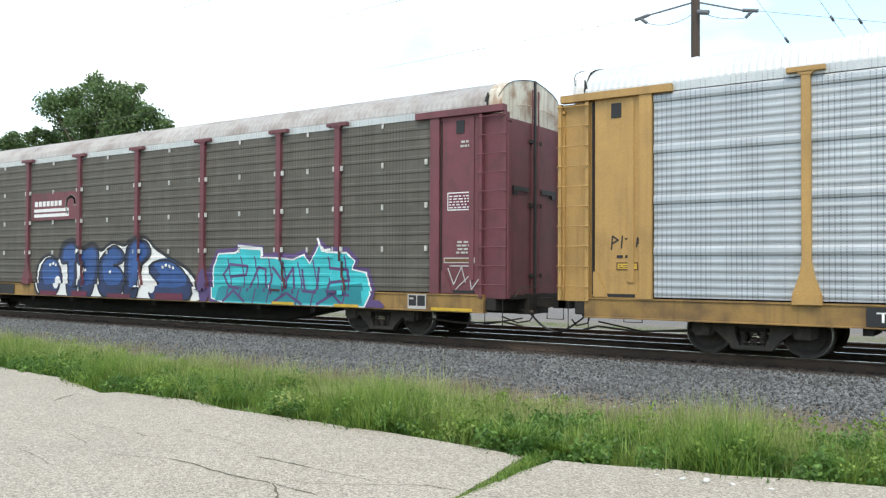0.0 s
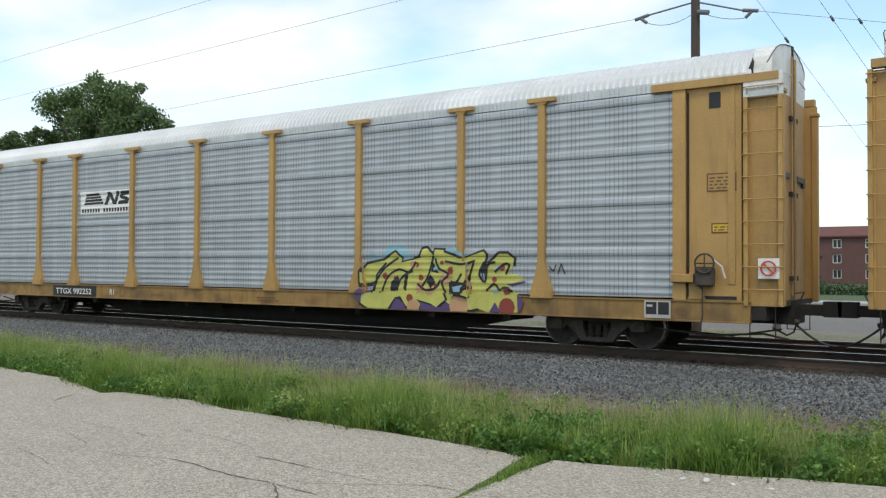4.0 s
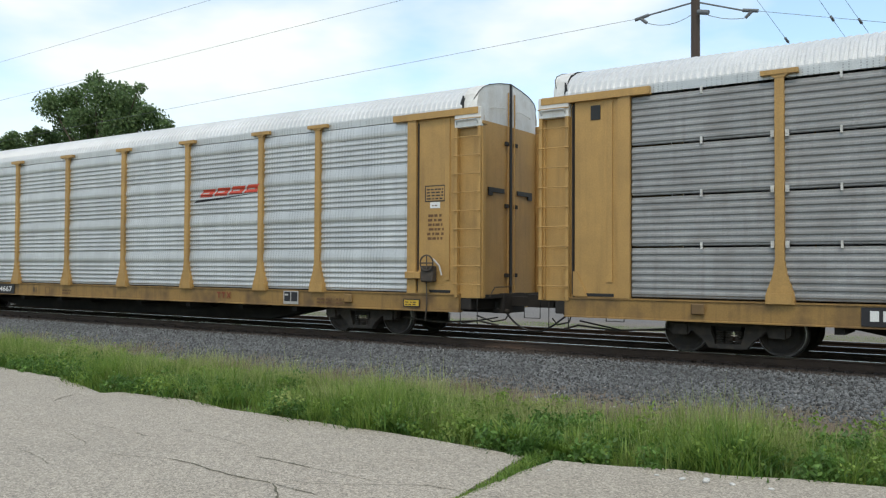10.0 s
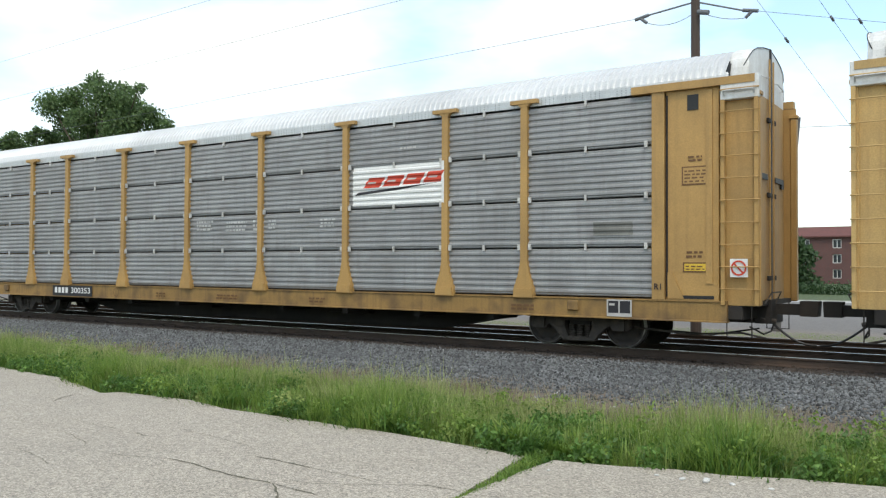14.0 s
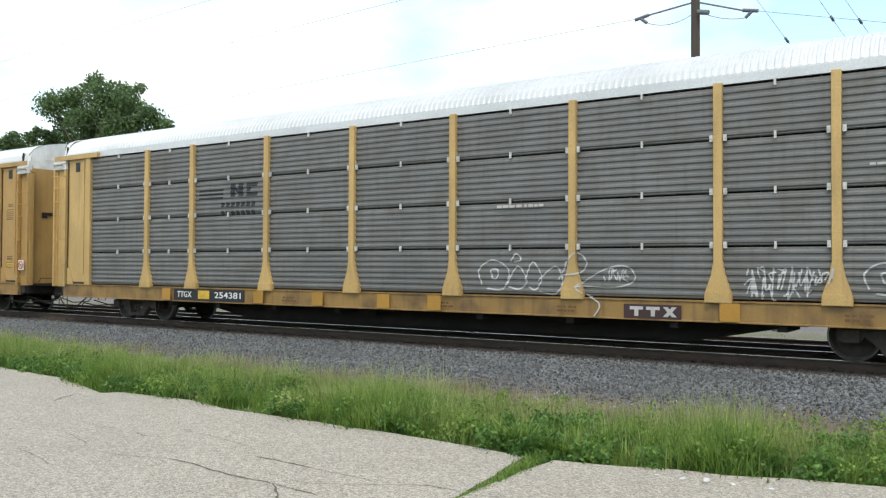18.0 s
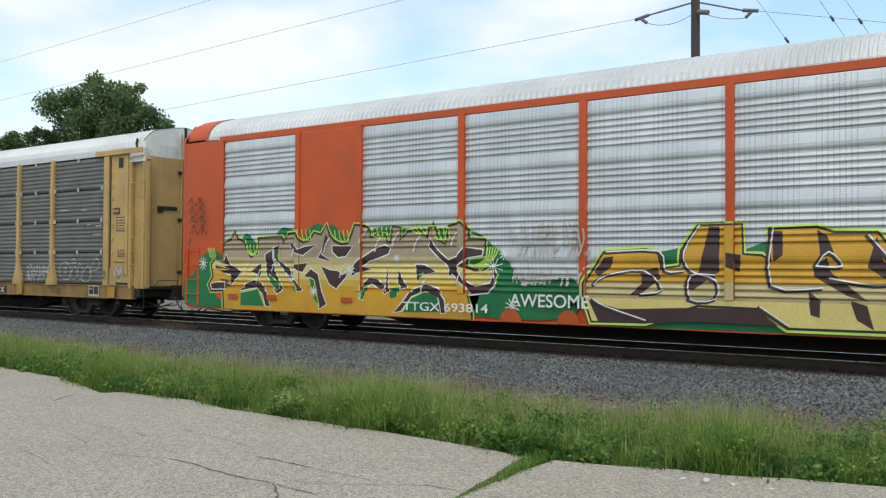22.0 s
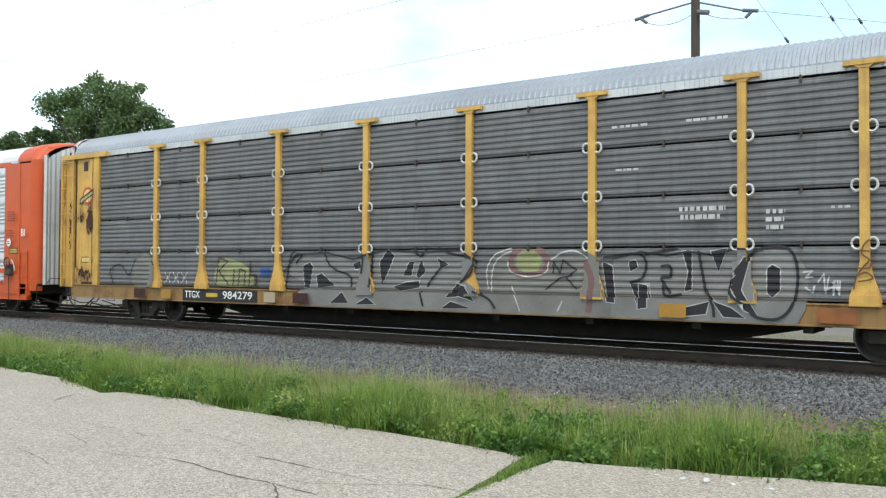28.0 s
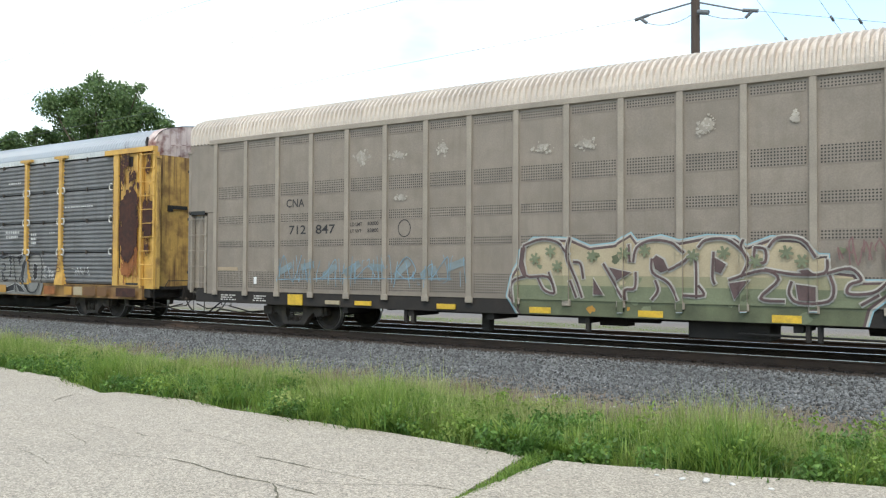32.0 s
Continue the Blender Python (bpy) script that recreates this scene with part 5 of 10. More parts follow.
# ---- grass ----
def blades(name, x0, x1, y0, y1, count, mat, tall, seed, ramp_in=0.25, patch=1.0):
    """Bent grass blades; tall is the usual height, cut down by patches and towards the far edge."""
    rng = np.random.default_rng(seed)
    x, y = rng.uniform(x0, x1, count), rng.uniform(y0, y1, count)
    f = (y - y0) / (y1 - y0)
    wave = 0.5 + 0.5 * np.sin(x * 1.3 + 2 * np.sin(y * 1.1 + x * 0.35)) * np.sin(y * 2.3 + 1.7 * np.sin(x * 0.8))
    keep = rng.random(count) < np.clip(np.minimum((f + 0.08) / ramp_in, (1.02 - f) / 0.35), 0, 1) * (0.35 + 0.65 * wave * patch + 0.65 * (1 - patch))
    x, y, f, wave = x[keep], y[keep], f[keep], wave[keep]
    n = len(x)
    z = np.array([ground_height(v) for v in y])
    h = tall * (0.35 + 0.75 * rng.random(n)) * (0.55 + 0.6 * wave) * np.clip((1.1 - f) / 0.7, 0.35, 1)
    a = rng.uniform(0, 2 * np.pi, n)
    lean = h * rng.uniform(0.1, 0.55, n)
    w = rng.uniform(0.003, 0.0065, n)
    side = np.stack([np.cos(a), np.sin(a), np.zeros(n)], 1) * w[:, None]
    tip = np.stack([-np.sin(a) * lean, np.cos(a) * lean, h], 1)
    base = np.stack([x, y, z - 0.02], 1)
    mid = base + np.stack([-np.sin(a) * lean * 0.35, np.cos(a) * lean * 0.35, h * 0.6], 1)
    v = np.stack([base - side, base + side, mid + side * 0.8, mid - side * 0.8, base + tip], 1).reshape(-1, 3)
    me = bpy.data.meshes.new(name)
    me.vertices.add(5 * n)
    me.vertices.foreach_set("co", v.astype(np.float32).ravel())
    k = np.arange(n, dtype=np.int32)[:, None] * 5
    loops = np.concatenate([k, k + 1, k + 2, k + 3, k + 3, k + 2, k + 4], 1)
    me.loops.add(7 * n)
    me.loops.foreach_set("vertex_index", loops.ravel())
    starts = np.stack([np.arange(n) * 7, np.arange(n) * 7 + 4], 1).astype(np.int32)
    me.polygons.add(2 * n)
    me.polygons.foreach_set("loop_start", starts.ravel())
    me.update(calc_edges=True)
    me.materials.append(mat)
    return me


EDGE_X = [p[0] for p in EDGE_LEFT + EDGE_RIGHT]
EDGE_Y = [p[1] for p in EDGE_LEFT + EDGE_RIGHT]


def blade_mesh(name, base, h, lean, a, w, mat):
    """One bent, tapering blade for each foot point."""
    n = len(h)
    side = np.stack([np.cos(a), np.sin(a), np.zeros(n)], 1) * w[:, None]
    out = np.stack([-np.sin(a), np.cos(a), np.zeros(n)], 1)
    up = np.array([0, 0, 1.0])
    m1 = base + out * (lean * 0.3)[:, None] + up * (h * 0.55)[:, None]
    tip = base + out * lean[:, None] + up * h[:, None]
    v = np.stack([base - side * 0.7, base + side * 0.7, m1 + side, m1 - side, tip], 1).reshape(-1, 3)
    me = bpy.data.meshes.new(name)
    me.vertices.add(5 * n)
    me.vertices.foreach_set("co", v.astype(np.float32).ravel())
    k = np.arange(n, dtype=np.int32)[:, None] * 5
    me.loops.add(7 * n)
    me.loops.foreach_set("vertex_index", np.concatenate([k, k + 1, k + 2, k + 3, k + 3, k + 2, k + 4], 1).ravel())
    me.polygons.add(2 * n)
    me.polygons.foreach_set("loop_start", np.stack([np.arange(n) * 7, np.arange(n) * 7 + 4], 1).astype(np.int32).ravel())
    me.update(calc_edges=True)
    me.materials.append(mat)
    return me


def tufts(name, d0, d1, clumps, per, mat, tall, seed, spread=0.07, wide=0.0045, full=0.45, stoop=0.5, swell=0.55):
    """Clumps of blades from d0 to d1 beyond the broken pavement edge, in uneven swells, thinning past the part called full."""
    rng = np.random.default_rng(seed)
    cx = rng.uniform(-36, 3, clumps)
    f = rng.random(clumps)
    field = 0.5 + 0.27 * np.sin(cx * 1.9 + 1.3 * np.sin(cx * 0.63) + f * 2.1) + 0.23 * np.sin(cx * 4.7 + 2 * np.sin(cx * 1.7 + seed) - f * 3)
    keep = rng.random(clumps) < np.clip((1.0 - f) / (1.0 - full), 0, 1) ** 1.3 * (0.35 + 0.65 * field)
    cx, f, field = cx[keep], f[keep], field[keep]
    n = len(cx)
    cy = np.interp(cx, EDGE_X, EDGE_Y) + d0 + (d1 - d0) * f
    ch = tall * (1 - swell + swell * 1.7 * field) * rng.uniform(0.4, 1.5, n) * np.clip(1.35 - f, 0.35, 1.0) * np.clip(0.6 + f * 4, 0, 1)
    who = np.repeat(np.arange(n), per)
    k = len(who)
    a = rng.uniform(0, 2 * np.pi, k)
    r = spread * np.abs(rng.normal(size=k))
    x, y = cx[who] - np.sin(a) * r, cy[who] + np.cos(a) * r
    z = np.interp(y, np.arange(6.0, 16.0, 0.2), [ground_height(v) for v in np.arange(6.0, 16.0, 0.2)]) - 0.02
    h = ch[who] * rng.uniform(0.45, 1.15, k)
    a = a + rng.normal(size=k) * 0.6
    return blade_mesh(name, np.stack([x, y, z], 1), h, h * stoop * rng.uniform(0.15, 1.2, k), a, wide * rng.uniform(0.6, 1.3, k), mat)


M["grass"] = foliage("green_grass", (0.16, 0.285, 0.042), (0.36, 0.47, 0.10), 0.45, (0.42, 0.45, 0.16))
M["grass_dark"] = foliage("clover_green", (0.085, 0.19, 0.034), (0.21, 0.36, 0.075), 0.4)
M["grass_pale"] = foliage("seeding_grass", (0.33, 0.41, 0.12), (0.50, 0.53, 0.22), 0.45, (0.50, 0.47, 0.25))
M["straw"] = foliage("dry_grass", (0.26, 0.20, 0.13), (0.42, 0.36, 0.22), 0.3)
for name, args, label in (("grass_verge", (0.02, 3.3, 11500, 24, M["grass"], 0.27, 1, 0.12, 0.0045, 0.40, 0.7, 0.75), "uneven tufts of fresh green grass along the pavement edge"),
                          ("seeding_grass", (0.3, 4.6, 13000, 13, M["grass_pale"], 0.40, 5, 0.11, 0.0026, 0.30, 0.55, 0.7), "taller pale seeding grass in the verge"),
                          ("rank_grass", (0.05, 2.6, 2600, 22, M["grass"], 0.36, 9, 0.10, 0.0045, 0.35, 0.4, 0.95), "rank taller clumps of grass in the verge")):
    tagged(put(name, tufts(name, *args)), label, "grass", "", "stuff")
tagged(put("clover_verge", tufts("clover_verge", 0.0, 2.0, 4300, 20, M["grass_dark"], 0.20, 2, 0.10, 0.012, 0.25, 1.1, 0.85)), "low dark clover and broad weeds at the pavement edge", "weeds", "", "stuff")
tagged(put("dry_grass", tufts("dry_grass", 2.3, 6.0, 11000, 9, M["straw"], 0.15, 3, 0.12, 0.0026, 0.35, 0.7, 0.6)), "sparse brownish dry grass beside the ballast", "grass", "", "stuff")


def leafy(name, d0, d1, plants, per, mat, seed, tall, size=0.022):
    """Leafy weeds: low loose heaps of small leaves, here and there along the pavement edge."""
    rng = random.Random(seed)
    lobes = []
    while len(lobes) < plants:
        x = rng.uniform(-34, 2.5)
        if noise.noise((x * 0.9, seed, 0.0)) + rng.uniform(-0.35, 0.35) > 0.0:
            y = float(np.interp(x, EDGE_X, EDGE_Y)) + d0 + (d1 - d0) * rng.random() ** 1.4
            r = rng.uniform(0.06, 0.17)
            lobes.append((x, y, ground_height(y) + tall * rng.uniform(0.3, 1.0), r, rng.uniform(0.6, 1.2)))
    return leaf_cloud(name, lobes, plants * per, size, mat, seed)


tagged(put("leafy_weeds", leafy("leafy_weeds", 0.05, 1.9, 1000, 80, M["grass_dark"], 7, 0.20, 0.026)), "dark leafy weeds among the grass at the pavement edge", "weeds", "", "stuff")
tagged(put("pale_weeds", leafy("pale_weeds", 0.1, 2.6, 650, 70, M["grass"], 8, 0.27, 0.022)), "fresh pale-leaved weeds in the grass verge", "weeds", "", "stuff")
tagged(put("far_turf", blades("far_turf", -26, 2, 26.0, 29.5, 15000, M["grass"], 0.10, 4, 0.3, 0.9)), "thin patchy turf beyond the tracks", "grass", "", "stuff")


# ---- ballast stones ----
def stones(name, x0, x1, y0, y1, count, size, mat, seed, edge=0.0):
    rng = np.random.default_rng(seed)
    x, y = rng.uniform(x0, x1, count), rng.uniform(y0, y1, count)
    if edge:
        keep = rng.random(count) < np.clip((y - y0) / edge, 0.03, 1)
        x, y = x[keep], y[keep]
    n = len(x)
    z = np.array([ground_height(v) for v in y])
    base = np.array([(1, 0, 0), (-1, 0, 0), (0, 1, 0), (0, -1, 0), (0, 0, 1), (0, 0, -1)], float)
    s = size * (0.55 + 0.9 * rng.random((n, 1, 1))) * (0.6 + 0.6 * rng.random((n, 1, 3)))
    jig = base[None] * s + rng.normal(size=(n, 6, 3)) * size * 0.22
    q = rng.uniform(0, 2 * np.pi, n)
    c, d = np.cos(q), np.sin(q)
    rx = jig[..., 0] * c[:, None] - jig[..., 1] * d[:, None]
    ry = jig[..., 0] * d[:, None] + jig[..., 1] * c[:, None]
    tilt = rng.uniform(-0.7, 0.7, (n, 1))
    v = np.stack([rx + jig[..., 2] * tilt, ry, jig[..., 2] - rx * tilt], -1)
    v += np.stack([x, y, z + size * 0.15 * rng.random(n)], 1)[:, None]
    tri = np.array([(0, 2, 4), (2, 1, 4), (1, 3, 4), (3, 0, 4), (2, 0, 5), (1, 2, 5), (3, 1, 5), (0, 3, 5)], np.int32)
    f = (np.arange(n, dtype=np.int32)[:, None, None] * 6 + tri[None]).reshape(-1, 3)
    me = bpy.data.meshes.new(name)
    me.vertices.add(6 * n)
    me.vertices.foreach_set("co", v.reshape(-1).astype(np.float32))
    me.loops.add(len(f) * 3)
    me.loops.foreach_set("vertex_index", f.ravel())
    me.polygons.add(len(f))
    me.polygons.foreach_set("loop_start", np.arange(0, len(f) * 3, 3, dtype=np.int32))
    me.update(calc_edges=True)
    me.materials.append(mat)
    return me


M["stone"] = material("ballast_stone", (0.132, 0.138, 0.140), 0.9, island=True, vary=0.32, bump=0.2, grain=60)
tagged(put("ballast", stones("ballast", -36, 3, 11.2, 14.95, 165000, 0.025, M["stone"], 11, 2.6)), "crushed grey stone ballast beside the rails", "ballast", "", "stuff")
# darker brown stones along the near rail and under the track
M["dark_stone"] = material("oily_ballast", (0.048, 0.038, 0.031), 0.9, island=True, vary=0.2, bump=0.2, grain=60)
tagged(put("oily_ballast", stones("oily_ballast", -36, 3, 14.62, 16.6, 52000, 0.034, M["dark_stone"], 13, 0.25)), "dark brown ballast under the rails", "ballast", "", "stuff")
tagged(put("ballast_between", stones("ballast_between", -34, 3, 15.6, 23.2, 36000, 0.04, M["stone"], 12)), "crushed grey ballast between and under the tracks", "ballast", "", "stuff")


M["chip"] = material("pale_chip", (0.62, 0.61, 0.58), 0.8, island=True, vary=0.1, bump=0)
tagged(put("pale_chips", stones("pale_chips", -30, 2, 9.6, 14.6, 650, 0.016, M["chip"], 14)), "scattered pale stone chips on the verge and ballast", "stones", "", "stuff")


# ---- cracks and weeds in the lot ----
M["crack"] = material("earth_in_cracks", (0.12, 0.11, 0.075), 0.95)


def crack(pts, w, seed):
    rng = random.Random(seed)
    fine = []
    for p, q in zip(pts, pts[1:]):
        fine += ragged(p, q, 0.06, 0.05)
    fine.append(pts[-1])
    verts, faces = [], []
    for i, (x, y) in enumerate(fine):
        k = 1.15 * w * rng.uniform(0.4, 1.4) * min(1, 0.3 + 4 * i / len(fine), 0.3 + 4 * (len(fine) - i) / len(fine))
        verts += [(x - k * 0.3, y - k, -0.346), (x + k * 0.3, y + k, -0.346)]
        if i:
            faces.append((2 * i - 2, 2 * i, 2 * i + 1, 2 * i - 1))
    put("crack", raw_mesh("crack", verts, faces, M["crack"]), lot, None, "thin dark earth-filled crack")


CRACKS = (([(-10.83, 6.21), (-10.83, 6.34), (-11.05, 6.63), (-11.15, 6.86), (-11.04, 7.26)], 0.012), ([(-6.52, 4.99), (-6.06, 4.96), (-5.65, 4.92), (-5.34, 4.88), (-4.99, 4.88)], 0.010),
          ([(-7.41, 4.77), (-7.02, 4.83), (-6.52, 4.99)], 0.004), ([(-4.99, 4.88), (-4.82, 4.77), (-4.57, 4.55), (-4.31, 4.32)], 0.011), ([(-4.99, 4.88), (-4.68, 4.87), (-4.41, 4.83)], 0.006),
          ([(-5.91, 5.55), (-5.5, 5.54), (-5.12, 5.52)], 0.007), ([(-5.12, 5.52), (-4.75, 5.51), (-4.31, 5.46)], 0.003), ([(-4.96, 5.0), (-4.48, 5.2), (-4.23, 5.37), (-3.99, 5.54), (-3.79, 5.61), (-3.48, 5.6)], 0.005),
          ([(-7.94, 6.1), (-7.57, 6.01), (-7.17, 6.01), (-6.26, 5.84)], 0.003), ([(-8.79, 5.18), (-8.5, 5.14), (-7.98, 5.0), (-7.67, 4.8)], 0.004), ([(-8.98, 6.3), (-8.65, 6.19), (-8.31, 6.15)], 0.002),
          ([(-8.35, 4.28), (-8.15, 4.35), (-7.61, 4.28), (-7.24, 4.18)], 0.003), ([(-9.41, 5.74), (-8.7, 5.64), (-8.3, 5.62)], 0.003), ([(-7.93, 5.59), (-7.67, 5.57)], 0.005), ([(-3.32, 5.58), (-3.08, 5.71), (-2.9, 5.73)], 0.003), ([(-9.96, 5.25), (-9.54, 5.27), (-9.54, 5.45)], 0.003))
for i, (pts, w) in enumerate(CRACKS):
    crack(pts, w, i)


def joint_blades(name, line, count, half, mat, tall, seed, wide=0.004):
    """Blades that stand along a line of (x, y), on the paving's level."""
    rng = np.random.default_rng(seed)
    u = rng.random(count)
    px, py = np.array(line).T
    t = np.linspace(0, 1, len(px))
    x = np.interp(u, t, px) + rng.normal(size=count) * half * (0.35 + 0.65 * (1 - u))
    y = np.interp(u, t, py)
    h = tall * rng.uniform(0.3, 1.1, count) * (1.05 - 0.8 * u)
    return blade_mesh(name, np.stack([x, y, np.full(count, -0.37)], 1), h, h * rng.uniform(0.2, 1.1, count), rng.uniform(0, 6.28, count), wide * rng.uniform(0.6, 1.3, count), mat)


JOINT = [(-3.53, 7.25), (-3.50, 6.9), (-3.46, 6.5), (-3.42, 6.1), (-3.40, 5.6), (-3.36, 5.1)]
tagged(put("joint_grass", joint_blades("joint_grass", JOINT, 1900, 0.06, M["grass"], 0.10, 21)), "short grass growing in the pavement joint", "grass", "", "stuff")
tagged(put("joint_clover", joint_blades("joint_clover", JOINT[:4], 900, 0.075, M["grass_dark"], 0.06, 23, 0.010)), "dark clover along the pavement joint", "weeds", "", "stuff")
tagged(put("edge_weeds", joint_blades("edge_weeds", [(-4.1, 7.45), (-3.6, 7.35), (-3.1, 7.5)], 420, 0.13, M["grass"], 0.36, 22, 0.011)), "clump of broad pale weeds at the pavement joint", "weeds", "", "stuff")
for cx, cy, s in ((-2.05, 7.0, 0.03), (-1.85, 7.05, 0.045), (-1.62, 7.06, 0.03), (-2.3, 7.02, 0.02), (-3.2, 6.6, 0.018), (-1.3, 7.1, 0.025)):
    tagged(put("stone_chip", mesh_of("stone_chip", soft_box(-s, s, -s * 0.6, s * 0.6, 0, s * 0.7, s * 0.2), M["chip"]), None, pose(cx, cy + 0.12, -0.35, 0, 0, cx * 140)), "small white stone chip on the pavement edge", "stone", "loose stone chips")


# ---- unseen backdrop added behind the viewer, to darken what the metal reflects ----
def unseen_backdrop():
    n, verts, faces = 60, [], []
    for i in range(n + 1):
        x = -110 + 190 * i / n
        h = 7.5 + 3.5 * noise.noise((x * 0.07, 0.3, 1.0)) + 2.0 * noise.noise((x * 0.31, 4.3, 1.0))
        verts += [(x, -38 + 3 * noise.noise((x * 0.1, 9, 2)), -0.42), (x, -38, h)]
        if i:
            faces.append((2 * i - 2, 2 * i, 2 * i + 1, 2 * i - 1))
    tagged(put("backdrop", raw_mesh("lot_backdrop", verts, faces, M["leaf_far"])), "unseen dark backdrop added behind the viewer", "trees", "", "structure")


unseen_backdrop()


# ---- paint laid on the wagons' sides: lettering, emblems, placards, graffiti ----
from mathutils.geometry import tessellate_polygon

INK = {
    "white": material("white_spray", (0.78, 0.78, 0.76), 0.6, vary=0.06),
    "black": material("black_spray", (0.02, 0.019, 0.022), 0.6),
    "navy": material("navy_spray", (0.02, 0.035, 0.10), 0.5, vary=0.3, scale=2),
    "blue": material("blue_spray", (0.03, 0.085, 0.26), 0.5, vary=0.25, scale=2),
    "cyan": material("turquoise_spray", (0.04, 0.46, 0.50), 0.5, vary=0.2, scale=1.5),
    "teal": material("teal_spray", (0.02, 0.24, 0.28), 0.5, vary=0.2, scale=1.5),
    "violet": material("violet_spray", (0.10, 0.06, 0.17), 0.6),
    "wine": material("wine_spray", (0.13, 0.025, 0.05), 0.6),
    "lime": material("lime_spray", (0.50, 0.49, 0.12), 0.55, vary=0.15, scale=2),
    "lime_edge": material("bright_lime_spray", (0.50, 0.72, 0.12), 0.55),
    "peach": material("peach_spray", (0.52, 0.30, 0.16), 0.55),
    "red": material("red_spray", (0.27, 0.05, 0.035), 0.55),
    "sky": material("pale_blue_spray", (0.25, 0.42, 0.48), 0.55),
    "aqua_haze": material("thin_blue_chalk", (0.20, 0.24, 0.25), 0.7, vary=0.2, scale=4),
    "aqua_line": material("light_blue_chalk", (0.185, 0.30, 0.375), 0.7, vary=0.3, scale=4),
    "green": material("bottle_green_spray", (0.012, 0.17, 0.055), 0.5, vary=0.2, scale=1.5),
    "gold": material("gold_spray", (0.62, 0.33, 0.025), 0.5, vary=0.15, scale=1.2),
    "straw": material("straw_spray", (0.72, 0.58, 0.20), 0.55, vary=0.12, scale=1.2),
    "tan": material("tan_spray", (0.36, 0.28, 0.19), 0.55, vary=0.15, scale=1.2),
    "amber": material("amber_spray", (0.66, 0.43, 0.06), 0.5, vary=0.12, scale=1.2),
    "sand": material("sand_spray", (0.55, 0.44, 0.22), 0.55, vary=0.12, scale=1.2),
    "red_lead": material("orange_touch_up", (0.50, 0.09, 0.015), 0.5, vary=0.15),
    "brown": material("dark_brown_spray", (0.055, 0.025, 0.025), 0.6, vary=0.2),
    "silver": material("silver_spray", (0.225, 0.222, 0.212), 0.5, 0.2, vary=0.15, scale=1.5),
    "smoke": material("grey_spray", (0.185, 0.182, 0.165), 0.6, vary=0.2, scale=2),
    "pinkish": material("faded_pink_spray", (0.19, 0.105, 0.10), 0.6, vary=0.2),
    "olive": material("olive_spray", (0.26, 0.27, 0.13), 0.6, vary=0.2, scale=2),
    "sage": material("sage_green_spray", (0.165, 0.185, 0.11), 0.6, vary=0.2, scale=1.5),
    "plum": material("faded_plum_spray", (0.10, 0.062, 0.06), 0.6, vary=0.3, scale=3),
    "pale_spray": material("faded_white_spray", (0.43, 0.41, 0.37), 0.65, vary=0.2, scale=3),
    "dark_green": material("dark_green_spray", (0.105, 0.118, 0.066), 0.7, vary=0.35, scale=2),
    "khaki": material("khaki_spray", (0.29, 0.27, 0.165), 0.55, vary=0.15, scale=1.5),
    "bare_haze": material("rubbed_taupe", (0.31, 0.275, 0.232), 0.7, vary=0.2, scale=5),
    "cream": material("cream_spray", (0.41, 0.34, 0.225), 0.55, vary=0.15, scale=1.5),
    "chalk": material("thin_white_chalk", (0.50, 0.50, 0.49), 0.8, vary=0.25, scale=5),
    "rust": material("bare_rust", (0.045, 0.018, 0.013), 0.9, vary=0.35, scale=3, dirt=(0.09, 0.03, 0.017), dirt_amount=0.6),
    "rust_orange": material("orange_rust_stain", (0.27, 0.10, 0.032), 0.85, vary=0.3, scale=3),
    "sign_yellow": material("reflective_yellow", (0.66, 0.43, 0.04), 0.45, dirt=(0.3, 0.2, 0.05), dirt_amount=0.4, scale=4),
    "logo_red": material("emblem_red", (0.56, 0.055, 0.022), 0.45, vary=0.06),
    "stencil": material("faded_brown_stencil", (0.15, 0.075, 0.03), 0.7),
    "stencil_red": material("faded_red_stencil", (0.24, 0.05, 0.02), 0.7),
    "stencil_white": material("faded_white_stencil", (0.50, 0.48, 0.45), 0.7),
    "mustard": material("mustard_touch_up", (0.42, 0.22, 0.035), 0.5),
    "worn_patch": material("worn_bare_patch", (0.39, 0.355, 0.305), 0.7, vary=0.25, scale=5),
}


def smooth(pts, closed=True, n=5):
    """A soft curve through a few points."""
    out, m = [], len(pts)
    for i in range(m if closed else m - 1):
        p0, p1, p2, p3 = (Vector(pts[j % m] if closed else pts[min(max(j, 0), m - 1)]) for j in (i - 1, i, i + 1, i + 2))
        for k in range(n):
            t = k / n
            out.append(tuple(0.5 * (2 * p1 + (p2 - p0) * t + (2 * p0 - 5 * p1 + 4 * p2 - p3) * t * t + (3 * p1 - p0 - 3 * p2 + p3) * t ** 3)))
    if not closed:
        out.append(tuple(pts[-1]))
    return out


def grow(pts, d):
    """The outline pushed out by d."""
    area = sum(a[0] * b[1] - b[0] * a[1] for a, b in zip(pts, pts[1:] + pts[:1]))
    d = d if area > 0 else -d
    out, m = [], len(pts)
    for i in range(m):
        a, b, c = Vector(pts[i - 1]), Vector(pts[i]), Vector(pts[(i + 1) % m])
        e = ((b - a).normalized() + (c - b).normalized())
        e = e.normalized() if e.length > 1e-4 else (c - b).normalized()
        out.append((b.x + e.y * d, b.y - e.x * d))
    return out


